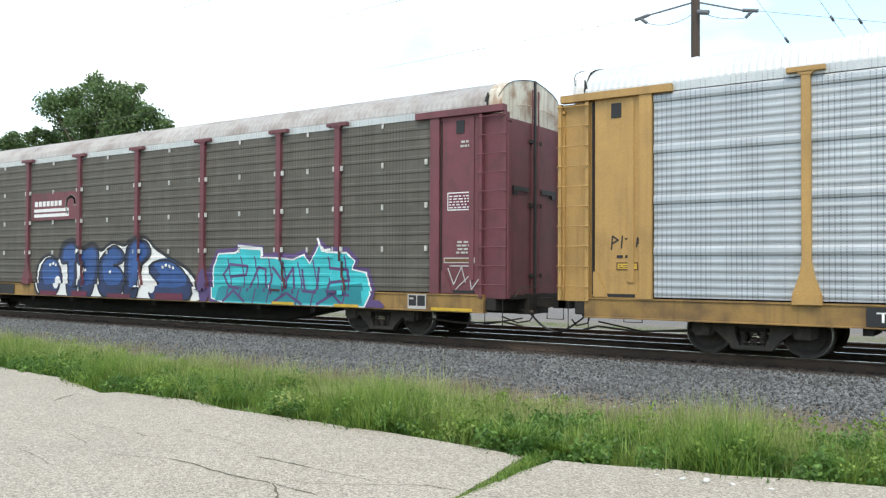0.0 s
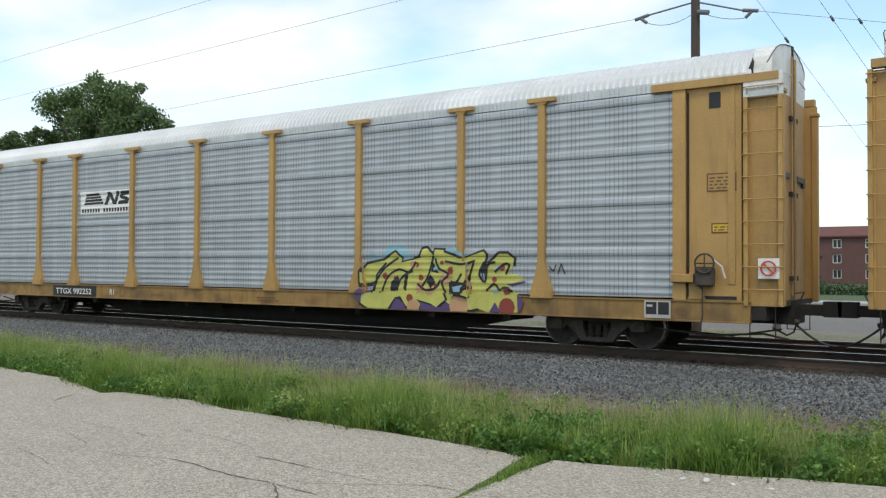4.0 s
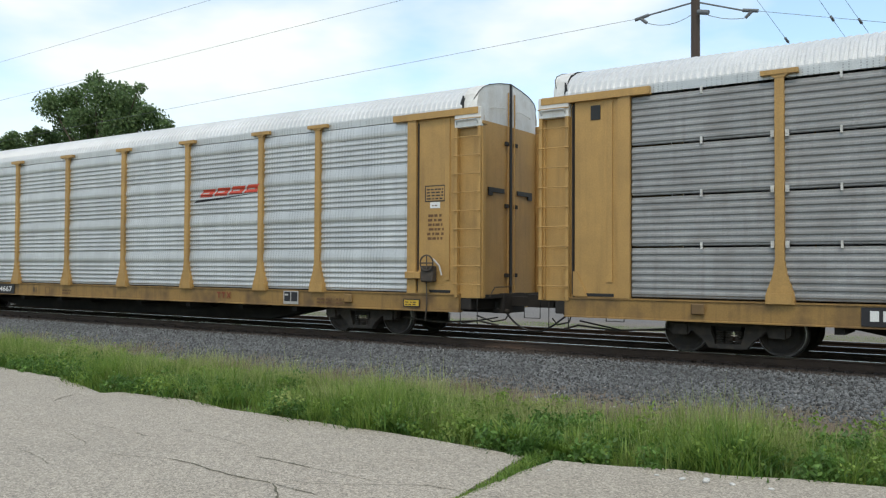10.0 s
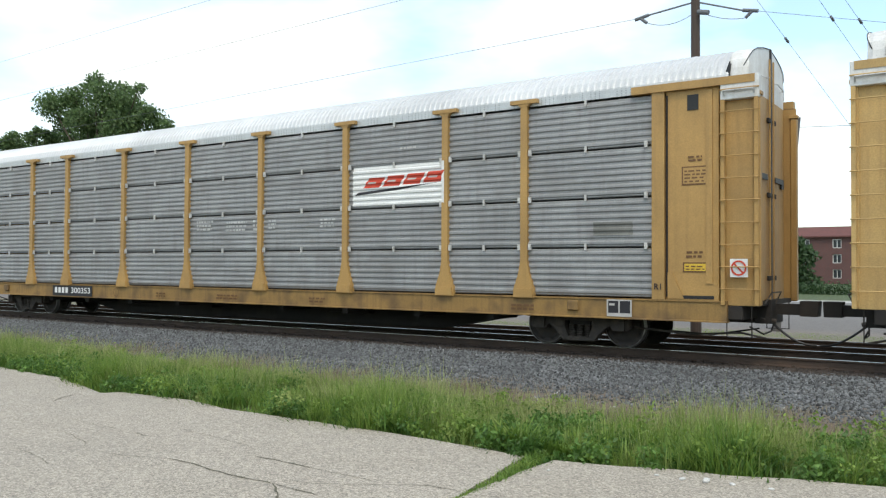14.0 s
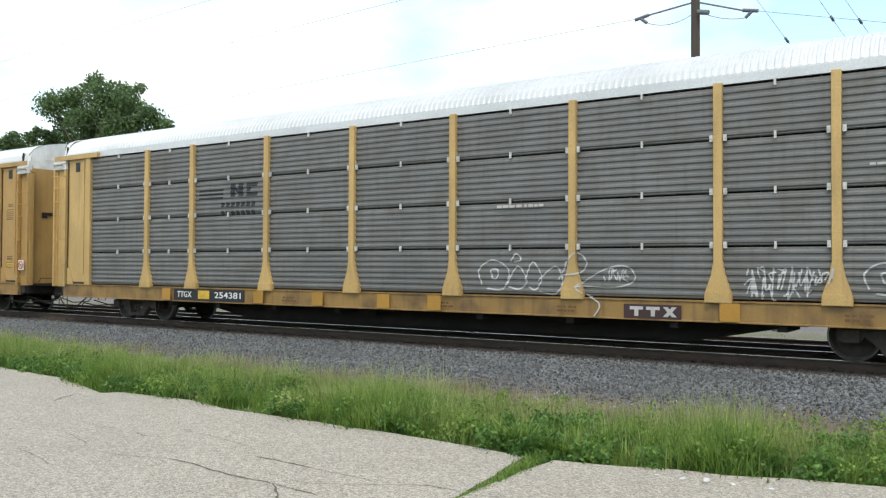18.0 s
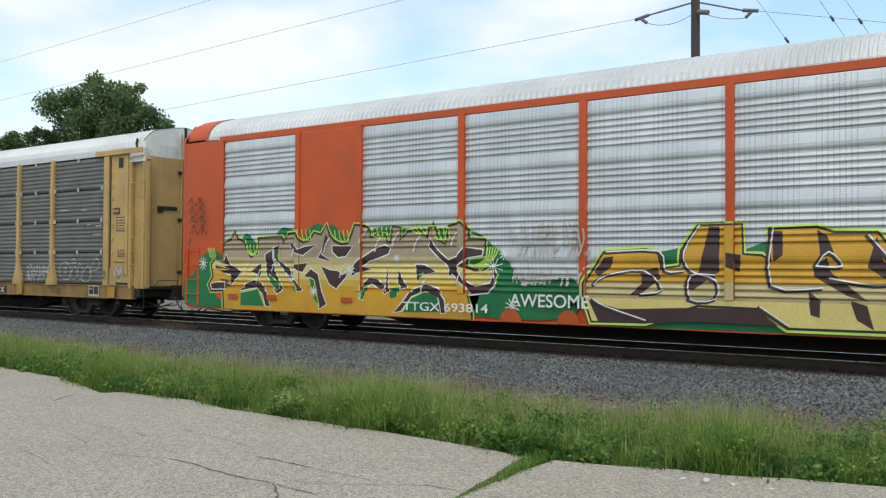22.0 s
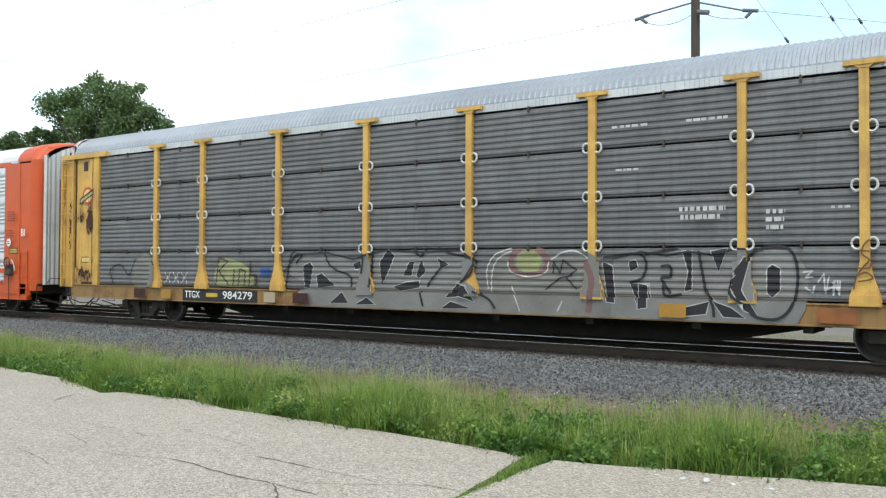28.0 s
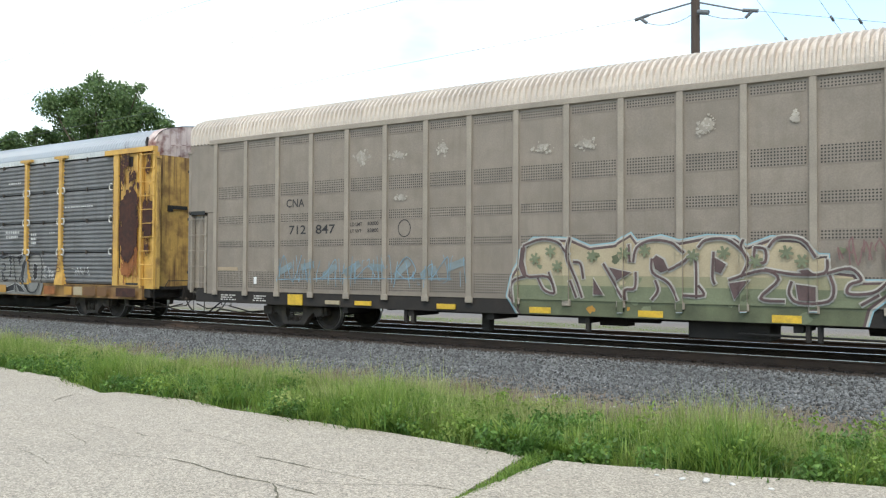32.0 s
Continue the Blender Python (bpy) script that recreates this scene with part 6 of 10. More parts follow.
def stroke(pts, w, taper=False):
    """Polygons that make a brush line of width w along the points."""
    out, m = [], len(pts) - 1
    for i, (p, q) in enumerate(zip(pts, pts[1:])):
        p, q = Vector(p), Vector(q)
        if (q - p).length < 1e-5:
            continue
        s = Vector((-(q - p).y, (q - p).x)).normalized() * w / 2
        e = (q - p).normalized() * w * 0.25
        k0, k1 = (1 - i / m * 0.8, 1 - (i + 1) / m * 0.8) if taper else (1, 1)
        out.append([tuple(p - e - s * k0), tuple(q + e - s * k1), tuple(q + e + s * k1), tuple(p - e + s * k0)])
    return out


def rect(x0, x1, z0, z1):
    return [(x0, z0), (x1, z0), (x1, z1), (x0, z1)]


def clip(poly, axis, lim, keep_low):
    out = []
    for i, a in enumerate(poly):
        b = poly[(i + 1) % len(poly)]
        ia, ib = (a[axis] <= lim) == keep_low, (b[axis] <= lim) == keep_low
        if ia:
            out.append(a)
        if ia != ib and a[axis] != b[axis]:
            f = (lim - a[axis]) / (b[axis] - a[axis])
            out.append((a[0] + f * (b[0] - a[0]), a[1] + f * (b[1] - a[1])))
    return out


def cut(polys, axis, lims):
    for lim in lims:
        nxt = []
        for p in polys:
            lo, hi = min(v[axis] for v in p), max(v[axis] for v in p)
            if lo < lim - 1e-6 and hi > lim + 1e-6:
                nxt += [c for c in (clip(p, axis, lim, True), clip(p, axis, lim, False)) if len(c) > 2]
            else:
                nxt.append(p)
        polys = nxt
    return polys


def post_half(z, foot):
    if not foot or z > 1.70:
        return 0.077
    return 0.12 + (1.70 - z) / 0.25 * -0.043 + 0.043 if z > 1.45 else (0.12 + (1.45 - z) / 0.33 * 0.117 if z > 1.12 else 0.242)


class Side:
    """The relief of one wagon's near side, on which paint lies."""

    def __init__(self, style, foot=True, posts=POSTS, solid=(), ribs=0.0):
        self.style, self.foot, self.posts, self.solid, self.ribs = style, foot, posts, solid, ribs
        self.sec = section(style) if style else []
        self.low = 0.635 if foot or ribs else 0.465

    def breaks_z(self, lo, hi):
        out = [0.93 if self.ribs else 1.015]
        if self.foot:
            out += [1.12, 1.15] + [1.2 + 0.05 * k for k in range(11)]
        if self.style:
            for row in ROW_EDGES[:-1]:
                out += [row + z for _, z in self.sec]
        return sorted(z for z in set(round(v, 4) for v in out) if lo < z < hi)

    def breaks_x(self, lo, hi):
        out = []
        for p in self.posts:
            out += [p - 0.077, p + 0.077] + ([p - 0.242, p + 0.242, p - 0.16, p + 0.16, p - 0.2, p + 0.2] if self.foot else [])
        if self.ribs:
            for k in range(-11, 12):
                out += [k * self.ribs - 0.06, k * self.ribs + 0.06]
        for a, b in (BAYS[i] for i in self.solid):
            out += [a + 0.05, b - 0.05]
        return [x for x in out if lo < x < hi]

    def depth(self, x, z, zs):
        """The side's y at each height in zs, for the patch round (x, z)."""
        if self.ribs:
            on = abs((x + self.ribs / 2) % self.ribs - self.ribs / 2) < 0.06
            return [(-1.547 if z > 0.82 else -1.478) if on else (-1.497 if z > 0.93 else -1.478) for _ in zs]
        if z < 1.015:
            return [-1.556 if not (self.foot and z > 0.965 and any(abs(x - p) < 0.24 for p in self.posts)) else -1.607] * len(zs)
        for p in self.posts:
            if abs(x - p) <= post_half(z, self.foot):
                return [-1.607 if self.foot and z < 1.15 and abs(x - p) < 0.22 else -1.577] * len(zs)
        if abs(x) > PANEL_END:
            return [-1.562] * len(zs)
        for a, b in (BAYS[i] for i in self.solid):
            if a < x < b:
                return [-1.552] * len(zs)
        out = []
        row = max(r for r in ROW_EDGES[:-1] if r <= max(z, ROW_EDGES[0]))
        for zz in zs:
            r = min(max(zz - row, 0), self.sec[-1][1])
            y = self.sec[-1][0]
            for (ya, za), (yb, zb) in zip(self.sec, self.sec[1:]):
                if za <= r <= zb and zb > za:
                    y = ya + (yb - ya) * (r - za) / (zb - za)
                    break
            out.append(-1.48 + y)
        return out


LIFT = {}
SINGLE = ("fill", "shade", "outline", "backing", "edge", "block", "stripe", "shape", "bar", "notch", "dot", "ground", "halo", "patch", "smudge", "tick")


def islands(verts, faces):
    """The faces, in groups that touch one another."""
    root = {}

    def find(k):
        while root[k] != k:
            root[k] = root[root[k]]
            k = root[k]
        return k

    keys = [tuple((round(v[0], 3), round(v[2], 3)) for v in (verts[i] for i in f)) for f in faces]
    for ks in keys:
        for k in ks:
            root.setdefault(k, k)
        for k in ks[1:]:
            root[find(k)] = find(ks[0])
    out = {}
    for f, ks in zip(faces, keys):
        out.setdefault(find(ks[0]), []).append(f)
    return list(out.values())


def spray(name, car, side, polys, ink, label="", flat=None):
    """Lays flat shapes (lists of x, z) on a wagon's side, following its ribs and posts; later paint lies on earlier."""
    if 1 < len(polys) <= 20 and name.split("_")[-1] in SINGLE:
        return [spray(name, car, side, [p], ink, label, flat) for p in polys][0]
    verts, faces = [], []
    lift = LIFT.get(car.name, 0.0015)
    if flat is None:
        polys = [p for p in (clip(q, 1, side.low, False) for q in polys) if len(p) > 2]
    for poly in polys:
        lift += 0.00006
        tris = tessellate_polygon([[Vector((x, z, 0)) for x, z in poly]])
        pieces = [[poly[i] for i in t] for t in tris]
        if flat is None:
            lo, hi = min(p[1] for p in poly), max(p[1] for p in poly)
            pieces = cut(pieces, 1, side.breaks_z(lo, hi))
            lo, hi = min(p[0] for p in poly), max(p[0] for p in poly)
            pieces = cut(pieces, 0, side.breaks_x(lo, hi))
        for pc in pieces:
            cx, cz = sum(p[0] for p in pc) / len(pc), sum(p[1] for p in pc) / len(pc)
            ys = [flat] * len(pc) if flat is not None else side.depth(cx, cz, [p[1] for p in pc])
            k = len(verts)
            verts += [(p[0], y - lift, p[1]) for p, y in zip(pc, ys)]
            faces.append(tuple(range(k, k + len(pc))))
    LIFT[car.name] = lift + 0.0001
    groups = islands(verts, faces)
    if len(groups) > 1 and len(groups) <= 14 and name.split("_")[-1] in SINGLE:
        obs = []
        for fs in groups:
            used = sorted({i for f in fs for i in f})
            back = {v: i for i, v in enumerate(used)}
            obs.append(put(name, raw_mesh(name, [verts[i] for i in used], [tuple(back[i] for i in f) for f in fs], INK[ink]), car, None, label))
        return obs[0]
    ob = put(name, raw_mesh(name, verts, faces, INK[ink]), car, None, label)
    if len(groups) > 1:
        tagged(ob, label, kind="stuff")
    return ob


def letters(car, text, x, z, height, ink, flat, width=None, name="lettering", label=""):
    """Stencilled words in the built-in typeface, from x to the right, standing on z."""
    cu = bpy.data.curves.new("words", "FONT")
    cu.body, cu.size, cu.offset = text, 1.0, 0.012
    ob = new("words", cu)
    me = bpy.data.meshes.new_from_object(ob.evaluated_get(bpy.context.evaluated_depsgraph_get()))
    bpy.data.objects.remove(ob)
    co = np.empty(len(me.vertices) * 3, np.float32)
    me.vertices.foreach_get("co", co)
    co = co.reshape(-1, 3)
    lo, hi = co.min(0), co.max(0)
    k = height / (hi[1] - lo[1])
    kx = k if width is None else width / (hi[0] - lo[0])
    lift = LIFT.get(car.name, 0.0015) + 0.0003
    LIFT[car.name] = lift
    out = np.stack([x + (co[:, 0] - lo[0]) * kx, np.full(len(co), flat - lift), z + (co[:, 1] - lo[1]) * k], 1)
    me.vertices.foreach_set("co", out.astype(np.float32).ravel())
    me.materials.clear()
    me.materials.append(INK[ink])
    return put(name, me, car, None, label)


def placard(car, x0, x1, z0, z1, flat, back, edge, rows=4, ink=None):
    """A small framed notice whose words are too small to read: plain bars."""
    pl = part("placard", boxes((x0, x1, flat - 0.008, flat, z0, z1)), INK[edge], car)
    lift = flat - 0.0085
    e = 0.025
    part("placard_face", boxes((x0 + e, x1 - e, flat - 0.0105, flat - 0.008, z0 + e, z1 - e)), INK.get(back) or M[back], pl)
    if rows:
        bm = bmesh.new()
        rng = random.Random(int(x0 * 100))
        h = (z1 - z0 - 2 * e) / (rows + 0.6)
        for r in range(rows):
            x = x0 + 2 * e
            while x < x1 - 3.4 * e:
                w = min(rng.uniform(0.04, 0.11), x1 - 2 * e - x)
                box(bm, x, x + w, flat - 0.012, flat - 0.0105, z0 + e + h * (r + 0.4), z0 + e + h * (r + 0.85))
                x += w + rng.uniform(0.02, 0.05)
        tagged(part("print", bm, INK[ink or edge], pl), kind="stuff")
    return pl


def bars(car, x0, x1, z0, z1, rows, ink, flat, seed=1, name="stencil"):
    """Lines of stencil too worn to read."""
    rng = random.Random(seed)
    polys, h = [], (z1 - z0) / rows
    for r in range(rows):
        x = x0 + rng.uniform(0, 0.1) * (x1 - x0)
        end = x1 - rng.uniform(0, 0.25) * (x1 - x0)
        while x < end:
            w = rng.uniform(0.05, 0.14)
            polys.append(rect(x, min(x + w, end), z0 + h * (r + 0.2), z0 + h * (r + 0.75)))
            x += w + rng.uniform(0.015, 0.05)
    return spray(name, car, None, polys, ink, "", flat)


SILL_Y, DOOR_Y, POST_Y = -1.555, -1.501, -1.561


def sill_plate(car, x0, x1, label="black sill plate"):
    part("number_board", boxes((x0, x1, -1.558, -1.5525, 0.645, 0.955)), INK["black"], car)


def twin_board(car, x, white=True):
    """The white-edged pair of inspection stencils on the sill."""
    b = part("inspection_board", boxes((x, x + 0.5, -1.5575, -1.5525, 0.655, 0.975)), INK["stencil_white"], car)
    part("inspection_panel", boxes((x + 0.03, x + 0.235, -1.560, -1.5575, 0.72, 0.95)), INK["black"], b)
    part("inspection_panel", boxes((x + 0.265, x + 0.47, -1.560, -1.5575, 0.72, 0.95)), INK["black"], b)
    part("print", boxes((x + 0.05, x + 0.16, -1.5615, -1.560, 0.86, 0.90)), INK["stencil_white"], b)


def handbrake(car, x, mat):
    """The brake box with its wheel and chain by the end of the wagon."""
    h = part("brake_box", soft_box(x - 0.17, x + 0.15, -1.70, -1.50, 1.25, 1.60, 0.03), M["truck"], car)
    bm = bmesh.new()
    ring = [(x + 0.02 + 0.17 * math.cos(k * math.tau / 16), -1.72, 1.66 + 0.17 * math.sin(k * math.tau / 16)) for k in range(17)]
    cable(bm, ring, 0.018, 6)
    for k in range(0, 16, 4):
        rod(bm, (x + 0.02, -1.72, 1.66), ring[k], 0.014, 5)
    part("brake_wheel", bm, M["truck"], h)
    part("brake_lever", cable(bmesh.new(), [(x + 0.12, -1.62, 1.75), (x + 0.30, -1.64, 1.60), (x + 0.36, -1.64, 1.40)], 0.02, 6), INK["stencil_white"], h)
    part("brake_chain", cable(bmesh.new(), [(x - 0.05, -1.62, 1.25), (x - 0.05, -1.60, 0.75), (x - 0.12, -1.56, 0.42)], 0.014, 5), M["truck"], h)
    part("brake_step", soft_box(x - 0.62, x - 0.20, -1.66, -1.50, 1.32, 1.47, 0.01), mat, car)


def door_trim(car, s, mat, vent=True):
    """Raised seams, a low bevelled skirt and the top vent of a sliding end-bay door."""
    x0, x1 = sorted((s * DOOR_POST, s * LADDER_IN))
    part("door_seam", boxes((x0 + 0.02, x0 + 0.05, -1.52, -1.50, 1.05, 4.75)), M["under"], car)
    part("door_rib", boxes((x1 - 0.24, x1 - 0.12, -1.525, -1.50, 1.3, 4.78)), mat, car)
    bm = prism(bmesh.new(), [(x0 + 0.05, 1.02), (x0 + 0.35, 1.02), (x0 + 0.12, 1.5), (x0 + 0.05, 1.5)], -1.53, -1.50)
    part("door_gusset", bm, mat, car)
    part("bottom_slot", boxes((x0 + 0.25, x1 - 0.1, -1.512, -1.50, 1.02, 1.08)), M["black"], car)
    if vent:
        c = (x0 + x1) / 2 - 0.08
        part("door_vent", boxes((c, c + 0.2, -1.515, -1.50, 4.44, 4.72)), M["black"], car)


def defect_latch(car, x):
    part("latch", soft_box(x - 0.12, x + 0.12, -1.60, -1.555, 0.74, 0.94, 0.02), M["sill_yellow"], car)


def slope(pts, x, z, k, sh=0.0):
    """Scales small design coordinates to the wagon: x right, z up, sh leans the letters."""
    return [(x + px * k + pz * k * sh, z + pz * k) for px, pz in pts]


# wagon 1: maroon, blue and turquoise graffiti
c1, s1 = cars[0], Side("flat")
pl = part("emblem_plate", boxes((-4.0, -1.52, -1.535, -1.49, 3.0, 3.86)), M["maroon"], c1)
part("emblem_bar", boxes((-3.86, -1.95, -1.540, -1.535, 3.26, 3.36)), INK["white"], pl)
part("emblem_bar", boxes((-3.86, -1.95, -1.540, -1.535, 3.10, 3.20)), INK["white"], pl)
arch = smooth([(-1.98, 3.16), (-2.1, 3.4), (-2.02, 3.62), (-1.85, 3.70), (-1.66, 3.62), (-1.62, 3.45)], False)
for p in stroke(arch, 0.09):
    part("emblem_arc", prism(bmesh.new(), p, -1.541, -1.535), INK["white"], pl)
for k in range(7):
    part("emblem_block", boxes((-3.82 + k * 0.22, -3.66 + k * 0.22, -1.540, -1.535, 3.44, 3.60)), INK["white"], pl)
blob = smooth([(-3.66, 1.5), (-3.1, 1.86), (-2.55, 1.72), (-2.3, 2.2), (-1.75, 2.32), (-1.4, 2.06), (-0.75, 2.2), (-0.35, 1.98), (0.2, 2.2), (0.8, 2.12), (1.1, 2.28), (1.75, 2.33), (2.2, 2.02),
               (2.9, 1.72), (3.6, 1.42), (4.1, 0.95), (4.15, 0.66), (3.2, 0.64), (1.8, 0.66), (-0.5, 0.66), (-2.4, 0.66), (-3.55, 0.72)])
spray("graffiti_backing", c1, s1, [grow(blob, 0.10)], "black")
spray("graffiti_outline", c1, s1, [blob], "white", "white graffiti outline sprayed across the panels")
fills = [smooth([(-3.5, 1.2), (-3.2, 1.65), (-2.7, 1.62), (-2.45, 1.2), (-2.6, 0.8), (-3.3, 0.75)]), smooth([(-2.25, 2.05), (-1.85, 2.2), (-1.6, 1.9), (-1.55, 0.8), (-1.85, 0.8), (-1.95, 1.7), (-2.3, 1.75)]),
         smooth([(-1.35, 1.85), (-0.7, 2.05), (-0.55, 1.7), (-0.75, 0.82), (-1.2, 0.82), (-1.05, 1.5)]), smooth([(-0.25, 1.7), (0.3, 2.05), (0.7, 1.8), (0.2, 1.6), (0.75, 1.2), (0.6, 0.8), (-0.1, 0.8), (-0.3, 1.2)]),
         smooth([(1.0, 2.0), (1.6, 2.2), (1.9, 1.95), (1.5, 1.6), (1.4, 0.8), (1.0, 0.8)]), smooth([(2.05, 1.5), (2.8, 1.6), (3.4, 1.3), (3.7, 0.78), (2.2, 0.75), (2.5, 1.1)])]
fills = [grow(f, 0.12) for f in fills]
spray("graffiti_fill", c1, s1, fills, "navy", "dark blue graffiti letters")
spray("graffiti_fill", c1, s1, [[((x - sum(p[0] for p in f) / len(f)) * 0.72 + sum(p[0] for p in f) / len(f), 1.15 + (z - 1.15) * 0.72 + 0.22) for x, z in f] for f in fills if True], "blue", "bright blue graffiti highlights")
spray("line_work", c1, s1, [q for f in fills for q in stroke(f + f[:1], 0.055)], "black")
spray("graffiti_patch", c1, s1, [rect(-3.4, -2.5, 0.64, 0.78), rect(-1.7, -0.9, 0.64, 0.8), rect(0.1, 1.2, 0.64, 0.76), rect(2.3, 3.5, 0.64, 0.82)], "wine")
for fx, fz in ((-2.55, 1.05), (2.15, 1.0)):
    spray("graffiti_dot", c1, s1, [[(fx + 0.16 * math.cos(a * math.tau / 10), fz + 0.2 * math.sin(a * math.tau / 10)) for a in range(10)]], "white")
spray("speckle", c1, s1, [rect(x, x + 0.09, z, z + 0.08) for x, z in ((-3.0, 1.55), (-2.85, 1.6), (-2.7, 1.55), (2.5, 1.5), (2.65, 1.55), (2.8, 1.52), (2.95, 1.48), (-1.15, 1.4), (0.1, 1.35))], "white")
body = [(4.68, 0.75), (4.66, 1.5), (4.85, 1.88), (5.5, 1.9), (5.66, 2.02), (6.4, 1.98), (6.42, 1.78), (7.0, 1.76), (7.55, 1.72), (7.9, 1.84), (8.1, 1.62), (8.42, 2.1), (8.6, 1.9), (9.25, 1.88), (9.5, 1.7), (9.42, 1.5), (9.85, 1.42), (10.02, 0.95), (9.85, 0.66), (7.4, 0.64), (5.2, 0.64)]
spray("graffiti_backing", c1, s1, [grow(body, 0.16)], "violet", "violet graffiti shadow")
spray("graffiti_outline", c1, s1, [grow(body, 0.045)], "white")
spray("graffiti_fill", c1, s1, [body], "cyan", "turquoise graffiti piece sprayed over panels and posts")
spray("graffiti_fill", c1, s1, [[(4.8, 0.67), (4.95, 1.05), (6.6, 1.15), (8.2, 1.02), (9.75, 1.2), (9.8, 0.7)]], "teal")
lines = [q for k in range(9) for q in stroke([(5.2 + k * 0.5, 0.7 + 0.1 * math.sin(k * 2)), (5.35 + k * 0.5, 1.15), (5.2 + k * 0.5, 1.75 + 0.08 * math.sin(k))], 0.045)]
for pts in ([(5.3, 1.62), (5.05, 1.35), (5.25, 1.05), (5.7, 1.0)], [(5.3, 1.62), (5.95, 1.58), (5.9, 1.35), (5.3, 1.3)], [(6.0, 0.95), (6.35, 1.55), (6.6, 1.5), (6.62, 0.95)], [(6.85, 0.9), (6.95, 1.55), (7.3, 1.2), (7.55, 1.55), (7.6, 0.92)],
            [(7.85, 1.5), (7.95, 0.98), (8.35, 0.95), (8.4, 1.55)], [(8.75, 1.55), (9.3, 1.5), (9.35, 1.25), (8.85, 1.2), (8.7, 1.0), (9.4, 0.9)], [(5.1, 0.66), (5.5, 0.95), (5.9, 0.67)], [(6.9, 0.66), (7.4, 0.92), (7.9, 0.66)], [(8.4, 0.67), (8.9, 0.92), (9.2, 0.67)]):
    lines += stroke(pts, 0.07)
spray("line_work", c1, s1, lines, "violet")
spray("line_work", c1, s1, [q for pts in ([(8.35, 2.25), (8.5, 1.95), (8.75, 1.98)], [(5.6, 2.1), (6.45, 2.03), (6.47, 1.85)]) for q in stroke(pts, 0.06)], "white")
spray("graffiti_smudge", c1, s1, [smooth([(4.15, 1.3), (4.35, 1.5), (4.55, 1.3), (4.5, 0.7), (4.2, 0.68)]), smooth([(10.05, 0.8), (10.3, 0.8), (10.45, 0.66), (10.0, 0.66)])], "violet")
spray("graffiti_fill", c1, s1, [[(-9.0, 0.66), (-8.6, 1.8), (-7.9, 1.75), (-7.6, 1.1), (-6.9, 1.2), (-6.6, 0.95), (-7.2, 0.9), (-7.4, 0.66)]], "teal")
sill_plate(c1, -7.9, -4.95)
letters(c1, "15869", -6.4, 0.72, 0.2, "white", -1.559)
twin_board(c1, 11.1)
placard(c1, 12.12, 12.72, 2.79, 3.18, DOOR_Y, "wine", "white", 5)
placard(c1, 12.03, 12.82, 1.66, 1.78, DOOR_Y, "stencil", "stencil_white", 0)
bars(c1, 12.35, 12.8, 1.85, 2.15, 4, "stencil_white", DOOR_Y, 3)
bars(c1, 12.45, 12.8, 4.12, 4.3, 2, "stencil_white", DOOR_Y, 4)
spray("chalk_scrawl", c1, s1, [q for pts in ([(12.15, 1.55), (12.3, 1.2), (12.5, 1.58), (12.6, 1.25)], [(12.35, 1.1), (12.7, 1.4), (12.75, 1.1), (12.95, 1.35)], [(12.2, 1.6), (12.75, 1.6)]) for q in stroke(pts, 0.022)], "chalk", "", DOOR_Y)
spray("yellow_sill_band", c1, s1, [rect(x, x + 0.75, 0.63, 0.70) for x in (8.95, 6.9, 12.05, 11.75)], "sign_yellow")

# wagon 2: emblem, marks, lime graffiti
c2, s2 = cars[1], Side("soft")
spray("emblem_ground", c2, s2, [rect(-6.82, -4.30, 3.12, 3.80)], "white", "white painted emblem band on the ribs")
spray("emblem_stripe", c2, s2, [[(-6.62 + d, z), (-5.72 - 2 * d, z + 0.01), (-5.74 - 2 * d, z + 0.08), (-6.56 + d, z + 0.07)] for z, d in ((3.66, 0.06), (3.575, 0.03), (3.49, 0.0), (3.405, -0.03))], "black")
spray("emblem_shape", c2, s2, [[(-5.62, 3.38), (-5.44, 3.76), (-5.28, 3.76), (-5.12, 3.5), (-5.02, 3.76), (-4.86, 3.76), (-5.04, 3.38), (-5.2, 3.38), (-5.34, 3.6), (-5.46, 3.38)],
                                [(-4.96, 3.38), (-4.5, 3.38), (-4.42, 3.5), (-4.52, 3.58), (-4.72, 3.62), (-4.44, 3.64), (-4.38, 3.76), (-4.8, 3.76), (-4.9, 3.62), (-4.82, 3.54), (-4.62, 3.5), (-4.92, 3.48)]], "black")
spray("emblem_bar", c2, s2, [rect(-6.75 + k * 0.135, -6.66 + k * 0.135, 3.17, 3.28) for k in range(18) if k != 7], "black", "black emblem bar")
sill_plate(c2, -8.1, -5.9)
letters(c2, "TTGX 992252", -7.95, 0.71, 0.17, "white", -1.559, 1.85)
letters(c2, "R1", -5.2, 0.72, 0.17, "white", SILL_Y)
spray("test_ring", c2, s2, stroke([(-4.6 + 0.12 * math.cos(a * math.tau / 14), 0.8 + 0.12 * math.sin(a * math.tau / 14)) for a in range(15)], 0.016), "stencil", "", SILL_Y)
bars(c2, -3.3, -2.7, 0.74, 0.79, 1, "stencil", SILL_Y, 41)
bars(c2, 0.9, 1.7, 0.68, 0.82, 2, "stencil", SILL_Y, 42)
placard(c2, -12.4, -11.97, 1.53, 1.68, DOOR_Y, "sign_yellow", "stencil", 2)
bars(c2, -12.42, -12.0, 1.74, 1.84, 1, "black", DOOR_Y, 5)
